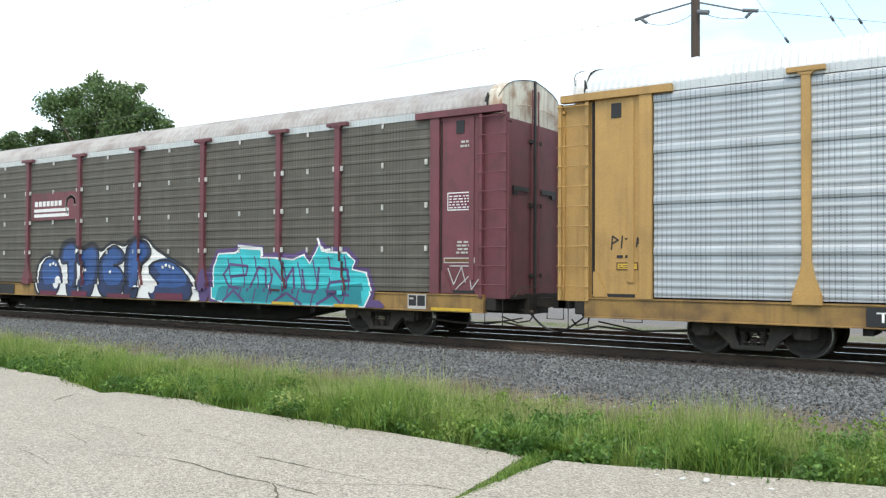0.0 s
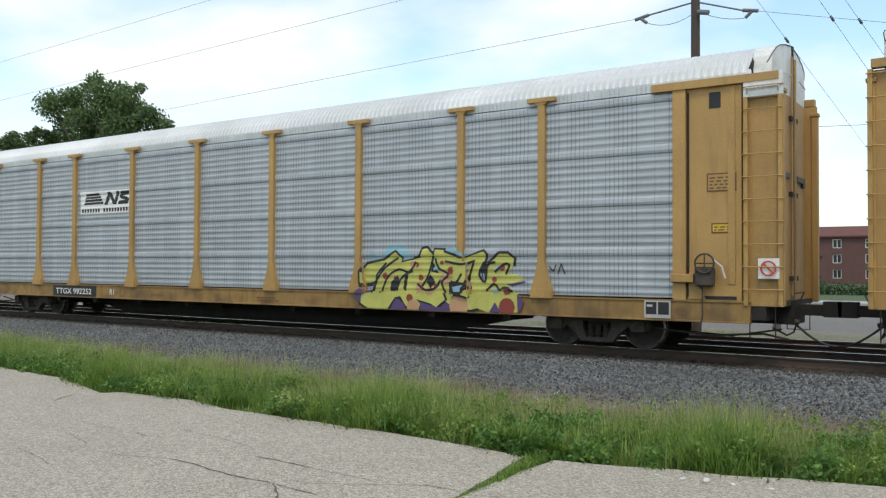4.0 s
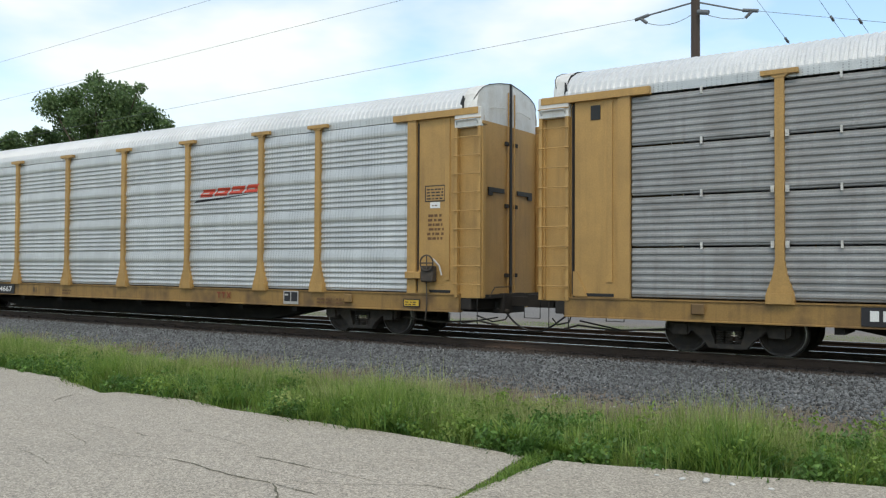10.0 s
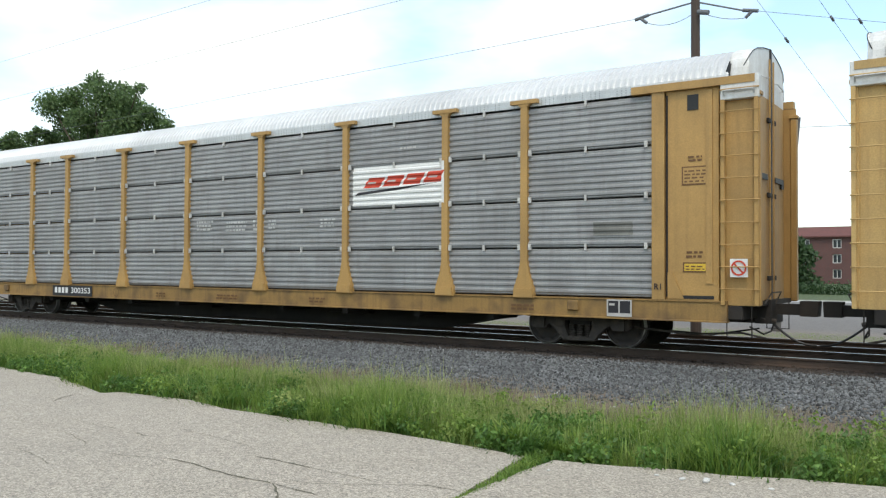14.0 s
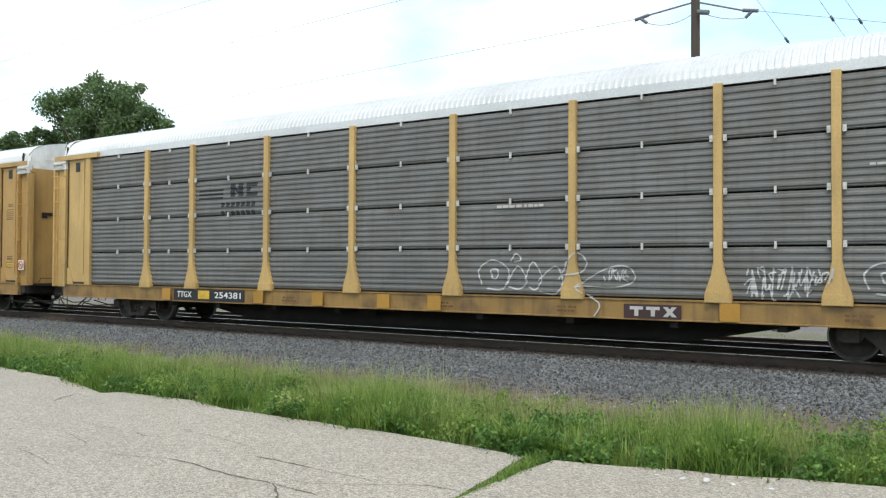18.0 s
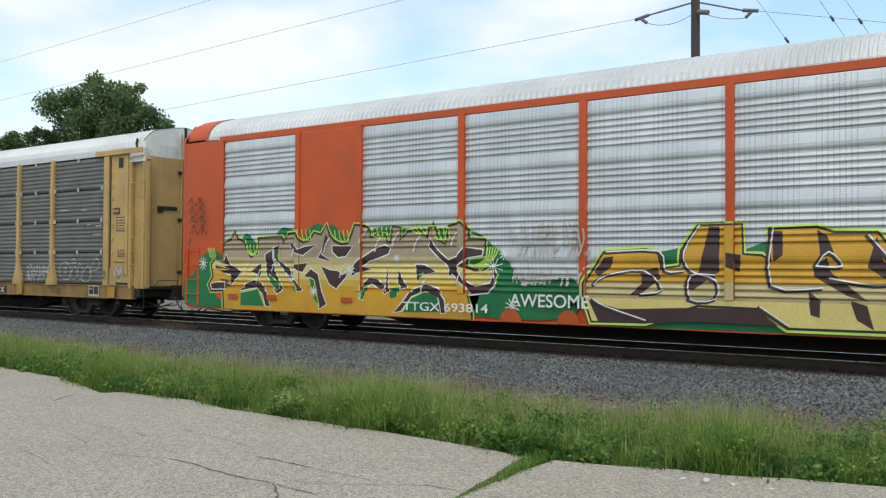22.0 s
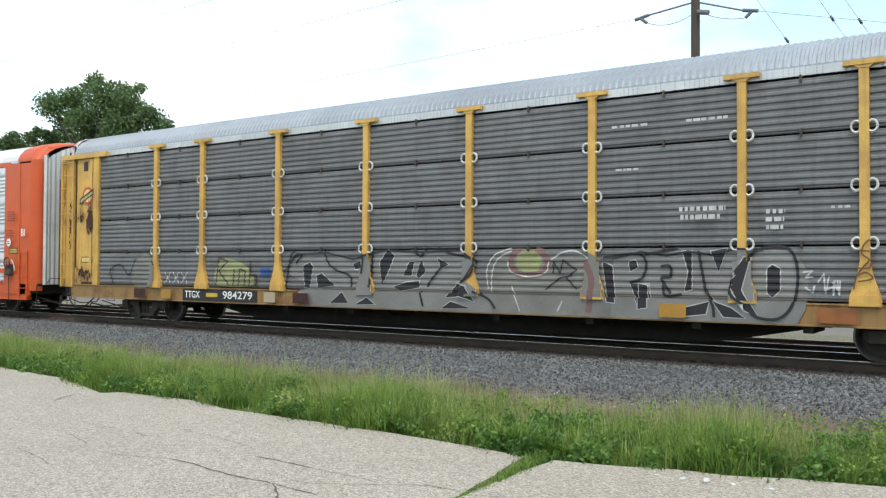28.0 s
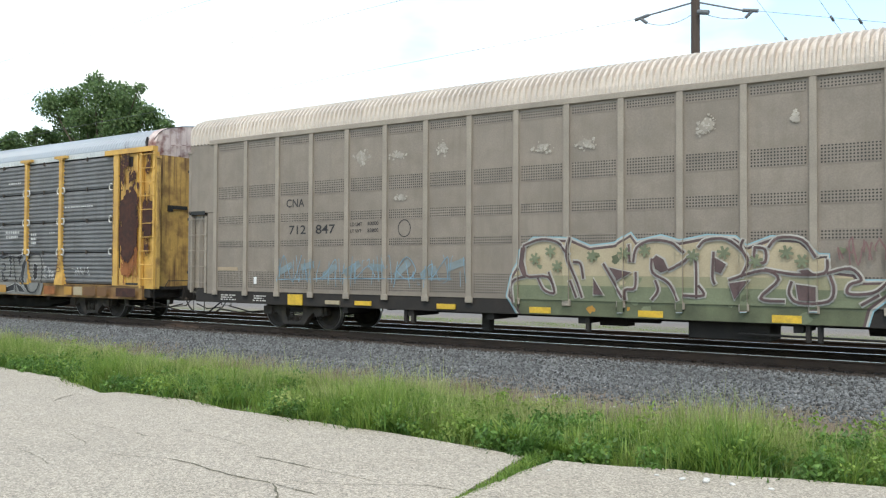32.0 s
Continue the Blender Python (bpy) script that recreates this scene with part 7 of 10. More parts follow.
spray("marker_scrawl", c2, s2, [q for pts in ([(-12.5, 1.92), (-12.48, 2.18), (-12.36, 2.1), (-12.48, 2.04)], [(-12.3, 1.95), (-12.28, 2.18)], [(-12.22, 2.12), (-12.06, 2.15)], [(-12.14, 1.95), (-12.12, 2.15)], [(-12.0, 1.97), (-11.98, 2.14), (-11.94, 2.06), (-11.99, 2.02)]) for q in stroke(pts, 0.028)], "black", "", DOOR_Y)
glyphs = [[(4.34, 1.22), (4.33, 1.45), (4.5, 1.62), (4.98, 1.7), (5.3, 1.89), (5.46, 1.76), (5.45, 1.66), (5.86, 1.74), (5.82, 1.5), (5.54, 1.37), (5.5, 1.1), (5.61, 0.97), (5.31, 0.9), (5.08, 0.6), (4.65, 0.6), (4.35, 0.75), (4.37, 0.94), (4.67, 0.99), (4.74, 1.18), (4.37, 1.17)],
          [(5.86, 1.74), (5.99, 1.77), (6.06, 1.96), (6.15, 1.97), (6.33, 1.83), (6.26, 1.46), (6.52, 1.42), (6.56, 1.12), (6.73, 0.92), (6.45, 0.72), (6.3, 0.8), (5.91, 0.87), (6.02, 0.76), (5.95, 0.63), (5.64, 0.73), (5.5, 0.92), (5.61, 1.06), (5.68, 1.46)],
          [(6.39, 1.94), (6.6, 1.93), (6.61, 1.88), (7.06, 1.74), (7.35, 1.68), (7.27, 1.39), (7.16, 1.26), (6.77, 1.3), (6.81, 1.09), (6.98, 1.01), (7.31, 1.1), (7.54, 1.02), (7.56, 0.86), (7.5, 0.73), (7.34, 0.69), (6.98, 0.71), (6.73, 0.83), (6.56, 1.08), (6.48, 1.46), (6.35, 1.68)],
          [(7.06, 1.74), (7.61, 1.89), (7.67, 1.84), (7.62, 1.7), (7.51, 1.43), (7.59, 1.27), (7.7, 1.6), (8.01, 1.84), (8.2, 1.84), (8.33, 1.74), (8.31, 1.62), (8.2, 1.43), (8.39, 1.42), (8.61, 1.33), (8.31, 1.26), (8.16, 1.24), (8.31, 1.1), (8.44, 1.01), (8.46, 0.67), (8.1, 0.65), (7.93, 0.87), (7.78, 0.64), (7.5, 0.73), (7.56, 0.98), (7.35, 1.1), (7.31, 1.35), (7.39, 1.68)]]
lines = [[(4.34, 1.19), (4.4, 1.17), (4.72, 1.22), (4.77, 1.4), (5.03, 1.66)],
          [(4.67, 0.99), (4.77, 1.27), (4.98, 1.54), (5.36, 1.77)],
          [(4.91, 1.0), (5.01, 1.23), (5.15, 1.41), (5.41, 1.52), (5.68, 1.46), (5.86, 1.68)],
          [(5.34, 1.05), (5.43, 1.28), (5.59, 1.41), (5.77, 1.48)],
          [(6.04, 1.16), (6.17, 1.33), (6.26, 1.55), (6.33, 1.81)],
          [(5.91, 1.2), (6.13, 1.07), (6.39, 1.12), (6.52, 1.29)],
          [(6.39, 1.76), (6.48, 1.55), (6.73, 1.42), (6.56, 1.25), (6.65, 1.04), (6.73, 0.87)],
          [(6.65, 1.7), (6.9, 1.66), (7.15, 1.64), (7.35, 1.7)],
          [(7.12, 1.43), (6.98, 1.24), (6.77, 1.23), (6.83, 1.07), (7.06, 1.01), (7.23, 1.18), (7.1, 1.22)],
          [(7.39, 1.72), (7.27, 1.39), (7.12, 1.09)],
          [(7.63, 1.68), (7.51, 1.43), (7.66, 1.27), (7.72, 1.62), (7.9, 1.68)],
          [(7.9, 1.48), (8.11, 1.64), (8.24, 1.62), (8.16, 1.44)],
          [(7.7, 1.09), (7.88, 1.23), (8.01, 1.11), (8.13, 1.16), (8.31, 1.08)]]
shades = [[(4.15, 0.98), (4.33, 1.08), (4.69, 0.99), (4.35, 0.89), (4.5, 0.67), (4.17, 0.84)],
          [(5.17, 0.6), (5.36, 0.88), (5.54, 0.79), (5.64, 0.62)],
          [(6.04, 0.64), (5.99, 0.81), (6.39, 0.73), (6.56, 0.7), (6.73, 0.83), (6.98, 0.67), (6.39, 0.58)],
          [(7.78, 0.87), (8.01, 0.95), (8.07, 0.65), (7.78, 0.64)],
          [(8.46, 1.01), (8.61, 0.89), (8.53, 0.67), (8.46, 0.67)],
          [(8.16, 1.23), (8.59, 1.3), (8.63, 1.27), (8.31, 1.18)],
          [(5.17, 1.23), (5.36, 1.39), (5.43, 1.23), (5.29, 1.03), (5.15, 1.03)],
          [(6.15, 1.25), (6.26, 1.42), (6.39, 1.25), (6.26, 1.1)],
          [(6.86, 1.26), (7.14, 1.22), (7.27, 1.14), (7.06, 1.0), (6.83, 1.07)],
          [(7.55, 1.62), (7.72, 1.66), (7.62, 1.27)]]
blues = [[(4.77, 1.38), (4.88, 1.54), (5.13, 1.63), (4.91, 1.43)],
          [(6.32, 1.51), (6.43, 1.66), (6.5, 1.51)],
          [(6.9, 1.15), (7.14, 1.2), (7.2, 1.16), (7.12, 1.05), (6.94, 1.05)],
          [(7.61, 1.47), (7.66, 1.35), (7.62, 1.27)],
          [(7.86, 1.54), (7.97, 1.62), (7.95, 1.44)],
          [(7.82, 1.09), (7.92, 1.13), (7.99, 1.05), (7.86, 1.03)]]
halos = [[(4.96, 1.72), (5.08, 2.04), (5.41, 2.07), (5.68, 1.94), (5.74, 1.72)],
          [(6.56, 1.89), (6.77, 2.0), (6.98, 1.93), (7.25, 1.82), (7.06, 1.76)],
          [(4.55, 1.75), (4.64, 1.91), (4.77, 1.81), (4.74, 1.72)]]
spray("graffiti_halo", c2, s2, [smooth(h) for h in halos], "sky")
spray("graffiti_backing", c2, s2, [grow(g, 0.075) for g in glyphs], "black", "black graffiti outline")
spray("graffiti_shade", c2, s2, shades[:6], "violet", "dark violet graffiti shadow")
spray("graffiti_fill", c2, s2, [grow(g, 0.015) for g in glyphs], "lime", "lime yellow graffiti letter on the lower panels")
for fx, fz, fr, ink in [(5.0, 1.37, 0.08, 'red'), (5.89, 1.62, 0.06, 'red'), (6.0, 1.34, 0.07, 'red'), (6.79, 1.5, 0.09, 'red'), (6.56, 1.67, 0.05, 'red'), (6.38, 1.17, 0.05, 'red'), (8.07, 1.57, 0.07, 'red'), (7.88, 1.32, 0.06, 'red'), (8.18, 1.09, 0.09, 'red'), (5.74, 0.89, 0.09, 'red'), (8.22, 0.76, 0.19, 'red'), (5.28, 1.33, 0.04, 'red'), (5.97, 1.11, 0.12, 'peach'), (6.26, 1.05, 0.1, 'peach'), (6.65, 1.34, 0.13, 'peach'), (5.84, 0.69, 0.17, 'peach'), (7.04, 0.74, 0.24, 'peach'), (5.79, 1.63, 0.09, 'peach')]:
    spray("graffiti_dot", c2, s2, [[(fx + fr * math.cos(a * math.tau / 12), fz + fr * math.sin(a * math.tau / 12)) for a in range(12)]], ink)
spray("graffiti_shade", c2, s2, shades[6:], "black", "black graffiti shape")
spray("graffiti_shade", c2, s2, blues, "sky", "pale blue graffiti counter")
spray("line_work", c2, s2, [q for p in lines for q in stroke(smooth(p, False, 3), 0.05)], "black")
spray("line_work", c2, s2, [q for p in ([(9.15, 1.6), (9.25, 1.5), (9.3, 1.62)], [(9.35, 1.45), (9.42, 1.65), (9.5, 1.45)]) for q in stroke(p, 0.025)], "black")
twin_board(c2, 11.15)
placard(c2, 12.30, 12.82, 2.94, 3.27, DOOR_Y, "yellow", "stencil", 4)
placard(c2, 12.38, 12.78, 2.2, 2.38, DOOR_Y, "sign_yellow", "stencil", 2)
handbrake(c2, 12.3, M["yellow"])
part("no_step_sign", boxes((13.2, 13.55, -1.575, -1.56, 1.40, 1.75)), INK["white"], c2)
spray("sign_ring", c2, s2, stroke([(13.375 + 0.12 * math.cos(a * math.tau / 16), 1.575 + 0.12 * math.sin(a * math.tau / 16)) for a in range(17)], 0.03) + stroke([(13.29, 1.66), (13.46, 1.49)], 0.03), "logo_red", "", -1.577)


def slanted_emblem(car, side, x, z, w, h):
    """Four red slanting blocks, cut by gaps, over a black blade."""
    polys = []
    for k in range(4):
        a, b = x + 0.10 * w + k * 0.225 * w, x + 0.10 * w + (k + 1) * 0.225 * w - 0.035 * w
        lo, up, lean = z + 0.36 * h + k * 0.04 * h, z + 0.86 * h + k * 0.045 * h, 0.07 * w
        polys.append([(a, lo), (b, lo), (b + lean, up), (a + lean, up)])
    spray("emblem_block", car, side, polys, "logo_red", "slanting red emblem block")
    notches = []
    for k in range(4):
        a = x + 0.10 * w + k * 0.225 * w
        lo, up = z + 0.36 * h + k * 0.04 * h, z + 0.86 * h + k * 0.045 * h
        m = (lo + up) / 2
        notches.append([(a + 0.055 * w, m - 0.045 * h), (a + 0.15 * w, m - 0.045 * h), (a + 0.16 * w, m + 0.045 * h), (a + 0.065 * w, m + 0.045 * h)])
    spray("emblem_notch", car, side, notches, "stencil_white")
    spray("emblem_blade", car, side, [[(x, z), (x + 0.05 * w, z + 0.17 * h), (x + 0.5 * w, z + 0.31 * h), (x + 0.97 * w, z + 0.47 * h), (x + 0.5 * w, z + 0.19 * h)]], "black", "black emblem blade")


# wagon 3
c3, s3 = cars[2], Side("ribbed")
slanted_emblem(c3, s3, 4.42, 3.27, 2.55, 0.40)
sill_plate(c3, -6.8, -4.31)
letters(c3, "TTGX 974667", -6.65, 0.71, 0.17, "white", -1.559, 2.2)
letters(c3, "R1", -3.2, 0.72, 0.15, "black", SILL_Y)
spray("test_square", c3, s3, stroke([(-2.5, 0.67), (-2.28, 0.67), (-2.28, 0.89), (-2.5, 0.89), (-2.5, 0.67)], 0.018), "stencil", "", SILL_Y)
spray("owner_block", c3, s3, [rect(5.48, 5.62, 0.86, 0.9), rect(5.53, 5.57, 0.74, 0.9), rect(5.66, 5.80, 0.86, 0.9), rect(5.71, 5.75, 0.74, 0.9), [(5.84, 0.74), (5.89, 0.74), (6.02, 0.9), (5.97, 0.9)], [(5.97, 0.74), (6.02, 0.74), (5.89, 0.9), (5.84, 0.9)]], "stencil_red", "", SILL_Y)
letters(c3, "26616", -12.32, 2.1, 0.13, "black", DOOR_Y)
bars(c3, -12.32, -12.0, 2.28, 2.38, 1, "black", DOOR_Y, 6)
placard(c3, -11.87, -11.42, 0.68, 0.88, SILL_Y, "sign_yellow", "stencil", 2)
placard(c3, 12.14, 12.68, 3.0, 3.36, DOOR_Y, "yellow", "black", 4)
placard(c3, 12.28, 12.54, 2.86, 2.99, DOOR_Y, "white", "white", 1, "stencil")
bars(c3, 12.2, 12.65, 2.15, 2.75, 6, "stencil", DOOR_Y, 7)
placard(c3, 11.6, 12.05, 0.69, 0.87, SILL_Y, "sign_yellow", "black", 2)
twin_board(c3, 7.9)
handbrake(c3, 12.32, M["yellow"])
for x in (-11.2, -1.6, 9.6, 9.0):
    bars(c3, x, x + 0.5, 0.68, 0.85, 2, "stencil", SILL_Y, int(x * 10))
defect_latch(c3, -10.1)
defect_latch(c3, 10.0)

# wagon 4
c4, s4 = cars[3], Side("wavy")
spray("emblem_panel", c4, s4, [rect(4.42, 7.05, 2.97, 3.88)], "white", "white painted emblem panel on grey ribs")
slanted_emblem(c4, s4, 4.48, 3.22, 2.50, 0.46)
sill_plate(c4, -7.75, -5.68)
spray("mark_block", c4, s4, [rect(-7.62 + k * 0.19, -7.49 + k * 0.19, 0.73, 0.9) for k in range(4)], "white", "", -1.559)
letters(c4, "300353", -6.75, 0.73, 0.17, "white", -1.559, 0.98)
spray("test_ring", c4, s4, stroke([(-4.5 + 0.12 * math.cos(a * math.tau / 14), 0.8 + 0.12 * math.sin(a * math.tau / 14)) for a in range(15)], 0.015), "stencil", "", SILL_Y)
bars(c4, 5.8, 6.4, 4.2, 4.28, 1, "stencil_white", -1.51, 8)
for k, (x0, x1, z0, z1) in enumerate(((-1.05, -0.33, 2.5, 2.8), (0.06, 0.97, 2.46, 2.76), (1.12, 1.32, 2.46, 2.78), (1.67, 1.96, 2.5, 2.76), (3.4, 3.95, 2.5, 2.74))):
    bars(c4, x0, x1, z0, z1, 3, "chalk", -1.515, 60 + k)
placard(c4, 12.24, 12.78, 3.08, 3.42, DOOR_Y, "yellow", "stencil", 4)
bars(c4, 12.35, 12.65, 3.5, 3.62, 2, "stencil", DOOR_Y, 11)
placard(c4, 12.26, 12.7, 1.5, 1.68, DOOR_Y, "sign_yellow", "stencil", 2)
bars(c4, 12.3, 12.7, 1.75, 1.9, 2, "stencil", DOOR_Y, 12)
twin_board(c4, 10.8)
part("no_step_sign", boxes((13.12, 13.42, -1.575, -1.56, 1.42, 1.74)), INK["white"], c4)
spray("sign_ring", c4, s4, stroke([(13.27 + 0.12 * math.cos(a * math.tau / 16), 1.58 + 0.12 * math.sin(a * math.tau / 16)) for a in range(17)], 0.03) + stroke([(13.19, 1.66), (13.35, 1.49)], 0.03), "logo_red", "", -1.577)
letters(c4, "R1", 11.74, 1.18, 0.11, "black", POST_Y)
for x in (-2.7, -0.2, 0.1, 3.1, 8.7):
    bars(c4, x, x + 0.55, 0.70, 0.85, 2, "stencil", SILL_Y, int(x * 10) + 3)
defect_latch(c4, 10.1)
defect_latch(c4, -10.4)
spray("bare_patch", c4, s4, [rect(10.5, 11.3, 2.2, 2.45)], "smoke")

# wagon 5: chalk graffiti
c5, s5 = cars[4], Side("wavy")
spray("emblem_stripe", c5, s5, [[(-6.85, z), (-5.9, z), (-5.85, z + 0.05), (-6.8, z + 0.05)] for z in (3.35, 3.45, 3.55)] + [rect(-5.6, -5.42, 3.38, 3.72), rect(-5.3, -5.12, 3.38, 3.72), [(-5.6, 3.72), (-5.48, 3.72), (-5.12, 3.38), (-5.24, 3.38)], rect(-5.0, -4.6, 3.62, 3.72), rect(-5.0, -4.6, 3.38, 3.48), rect(-5.0, -4.85, 3.5, 3.6)], "black")
spray("emblem_bar", c5, s5, [rect(-5.95 + k * 0.19, -5.82 + k * 0.19, z, z + 0.12) for z in (3.12, 2.9) for k in range(7)], "black", "black emblem bar")
sill_plate(c5, -7.75, -4.98)
letters(c5, "TTGX", -7.6, 0.73, 0.16, "white", -1.559)
letters(c5, "254381", -6.1, 0.73, 0.16, "white", -1.559, 1.0)
spray("yellow_patch", c5, s5, [rect(-6.75, -6.3, 0.70, 0.92)], "sign_yellow", "", -1.559)
part("owner_board", boxes((5.3, 6.4, -1.558, -1.5525, 0.64, 0.90)), INK["brown"], c5)
spray("owner_block", c5, s5, [rect(5.42, 5.68, 0.80, 0.86), rect(5.51, 5.59, 0.68, 0.86), rect(5.74, 6.0, 0.80, 0.86), rect(5.83, 5.91, 0.68, 0.86), [(6.06, 0.68), (6.15, 0.68), (6.32, 0.86), (6.23, 0.86)], [(6.23, 0.68), (6.32, 0.68), (6.15, 0.86), (6.06, 0.86)]], "stencil_white", "", -1.559)


def loops(x, z, k):
    """A scrawled bubble tag: overlapping loops and curls."""
    out = []
    for pts in ([(0.1, 0.2), (0.0, 0.55), (0.4, 0.8), (0.85, 0.55), (0.7, 0.1), (0.25, 0.1)], [(0.4, 0.35), (0.35, 0.55), (0.55, 0.55), (0.52, 0.35), (0.4, 0.35)], [(0.8, 0.2), (1.1, 0.65), (1.35, 0.3), (1.15, 0.1), (0.85, 0.15)],
                [(1.3, 0.3), (1.5, 0.75), (1.75, 0.4), (1.6, 0.1), (1.4, 0.15)], [(1.65, 0.3), (2.1, 0.65), (2.3, 0.3), (2.1, 0.0), (1.7, 0.05)], [(2.2, 0.35), (2.6, 0.95), (2.9, 0.75), (2.75, 0.5), (2.3, 0.45)], [(0.9, 0.75), (1.05, 0.95), (1.2, 0.8), (1.0, 0.75)]):
        out += stroke(smooth([(x + a * k, z + b * k) for a, b in pts], False, 4), 0.03)
    return out


def scribble(x0, x1, z0, z1, seed, count=26, w=0.026):
    rng = random.Random(seed)
    out = []
    for k in range(count):
        a = x0 + (x1 - x0) * k / count
        pts = [(a + rng.uniform(-0.05, 0.1), rng.uniform(z0, z1)) for _ in range(3)]
        out += stroke(smooth(pts, False, 3), w)
    return out


spray("chalk_tag", c5, s5, loops(2.05, 1.05, 0.85), "chalk", "thin white chalk tag on the lower panels")
spray("chalk_tag", c5, s5, stroke(smooth([(4.3, 1.2), (4.9, 1.55), (5.35, 1.6), (5.5, 1.35), (5.1, 1.2), (4.3, 1.2), (4.8, 0.9), (4.7, 0.65)], False, 4), 0.028) + scribble(4.9, 5.4, 1.3, 1.58, 4, 9), "chalk")
spray("chalk_tag", c5, s5, scribble(7.5, 8.9, 1.02, 1.6, 5, 30), "chalk")
spray("chalk_tag", c5, s5, loops(9.4, 1.1, 0.72), "chalk")
for k, (x0, x1, z0, z1) in enumerate(((9.45, 9.9, 3.24, 3.31), (10.54, 10.92, 3.22, 3.29), (11.3, 11.66, 2.72, 2.80), (11.15, 11.66, 2.46, 2.54), (10.85, 11.1, 2.78, 2.84))):
    bars(c5, x0, x1, z0, z1, 1, "stencil_white", -1.515, 70 + k)
bars(c5, 2.4, 3.6, 2.78, 2.88, 1, "stencil_white", -1.51, 15)
twin_board(c5, 11.0)
placard(c5, 12.24, 12.78, 2.58, 3.0, DOOR_Y, "yellow_pale", "black", 4)
bars(c5, 12.35, 12.75, 1.82, 2.05, 4, "stencil", DOOR_Y, 16)
placard(c5, 12.1, 12.84, 1.63, 1.72, DOOR_Y, "stencil", "sign_yellow", 0)
spray("chalk_scrawl", c5, s5, stroke([(12.42 + 0.2 * math.cos(a * math.tau / 14), 1.36 + 0.24 * math.sin(a * math.tau / 14)) for a in range(15)], 0.03) + scribble(12.26, 12.6, 1.2, 1.55, 6, 10), "stencil_white", "", DOOR_Y)
letters(c5, "FB", 11.75, 1.32, 0.1, "black", POST_Y)
letters(c5, "47", 11.76, 1.18, 0.1, "black", POST_Y)
for x in (-3.6, 1.0, 3.9, 9.1):
    bars(c5, x, x + 0.5, 0.70, 0.85, 2, "stencil", SILL_Y, int(x * 10) + 5)
for x in (-8.2, -4.6, -2.6, -0.6, 0.8, 7.1, 12.0):
    spray("touched_up_patch", c5, s5, [rect(x, x + 0.35, 0.64, 0.96)], "mustard", "", SILL_Y)
for z in (4.55, 4.2, 3.85, 3.5, 2.7, 2.3, 1.9):
    part("hinge", soft_box(12.02, 12.10, -1.53, -1.50, z, z + 0.12, 0.01), M["yellow_pale"], c5)
part("hook_bar", cable(bmesh.new(), [(12.12, -1.53, 3.12), (12.42, -1.53, 3.12), (12.42, -1.53, 3.25), (12.15, -1.53, 3.25)], 0.018, 6), M["under"], c5)

# wagon 6: orange, two large pieces
c6, s6 = cars[5], Side("ribbed", False, POSTS, (1, 7))
for clump in ([[(-13.09, 0.56), (-13.17, 1.17), (-12.8, 1.35), (-12.56, 1.73), (-12.31, 1.93), (-11.97, 1.95), (-11.73, 1.89), (-11.66, 1.57), (-12.02, 0.92), (-11.55, 0.53)], [(-10.91, 1.94), (-10.98, 2.31), (-10.79, 2.41), (-10.53, 2.2), (-10.34, 2.14), (-10.4, 1.83), (-10.65, 1.76)], [(-9.77, 2.34), (-9.65, 2.49), (-9.45, 2.54), (-9.1, 2.42), (-9.1, 2.3), (-9.56, 2.26)], [(-8.81, 2.12), (-8.76, 2.32), (-8.59, 2.51), (-8.32, 2.6), (-8.1, 2.5), (-8.26, 2.28), (-8.54, 2.17)]],
              [[(-8.02, 2.49), (-7.83, 2.56), (-7.67, 2.44), (-7.46, 2.27), (-7.23, 2.38), (-7.36, 2.1), (-7.67, 2.06), (-7.94, 2.25)], [(-6.79, 2.42), (-6.12, 2.48), (-6.07, 2.1), (-6.32, 2.27), (-6.74, 2.23)], [(-5.92, 2.43), (-5.52, 2.44), (-5.08, 2.43), (-4.98, 2.59), (-4.89, 2.43), (-4.56, 2.4), (-4.61, 2.04), (-4.84, 2.13), (-5.32, 2.39), (-5.87, 2.19)], [(-4.13, 2.34), (-3.81, 2.29), (-3.45, 2.02), (-3.17, 1.8), (-2.95, 1.49), (-2.68, 1.23), (-1.63, 1.37), (-1.62, 0.6), (-3.99, 0.56), (-4.09, 0.91), (-3.44, 1.14), (-3.45, 1.54), (-4.14, 1.67), (-3.63, 1.85), (-3.67, 2.14)]]):
    spray("graffiti_ground", c6, s6, [smooth(p, True, 3) for p in clump], "green", "bottle green graffiti ground over orange paint")
cloud = smooth([(-1.1, 1.4), (0.5, 1.95), (1.4, 1.85), (2.3, 2.1), (3.6, 2.05), (4.1, 2.3), (4.8, 2.3), (5.0, 1.9), (6.4, 1.75), (7.2, 1.55), (7.8, 1.4), (8.3, 1.35), (8.7, 1.15), (9.1, 0.95), (9.5, 0.72), (9.7, 0.55), (9.3, 0.5), (6.0, 0.48), (1.0, 0.48), (-1.0, 0.5)])
spray("graffiti_ground", c6, s6, [cloud], "green")
spray("graffiti_dot", c6, s6, [[(x + r * math.cos(a * math.tau / 10), z + r * math.sin(a * math.tau / 10)) for a in range(10)] for x, z, r in ((4.15, 2.38, 0.13), (5.0, 2.42, 0.08), (1.05, 1.9, 0.12), (6.9, 1.75, 0.1), (9.2, 1.35, 0.12))], "green")
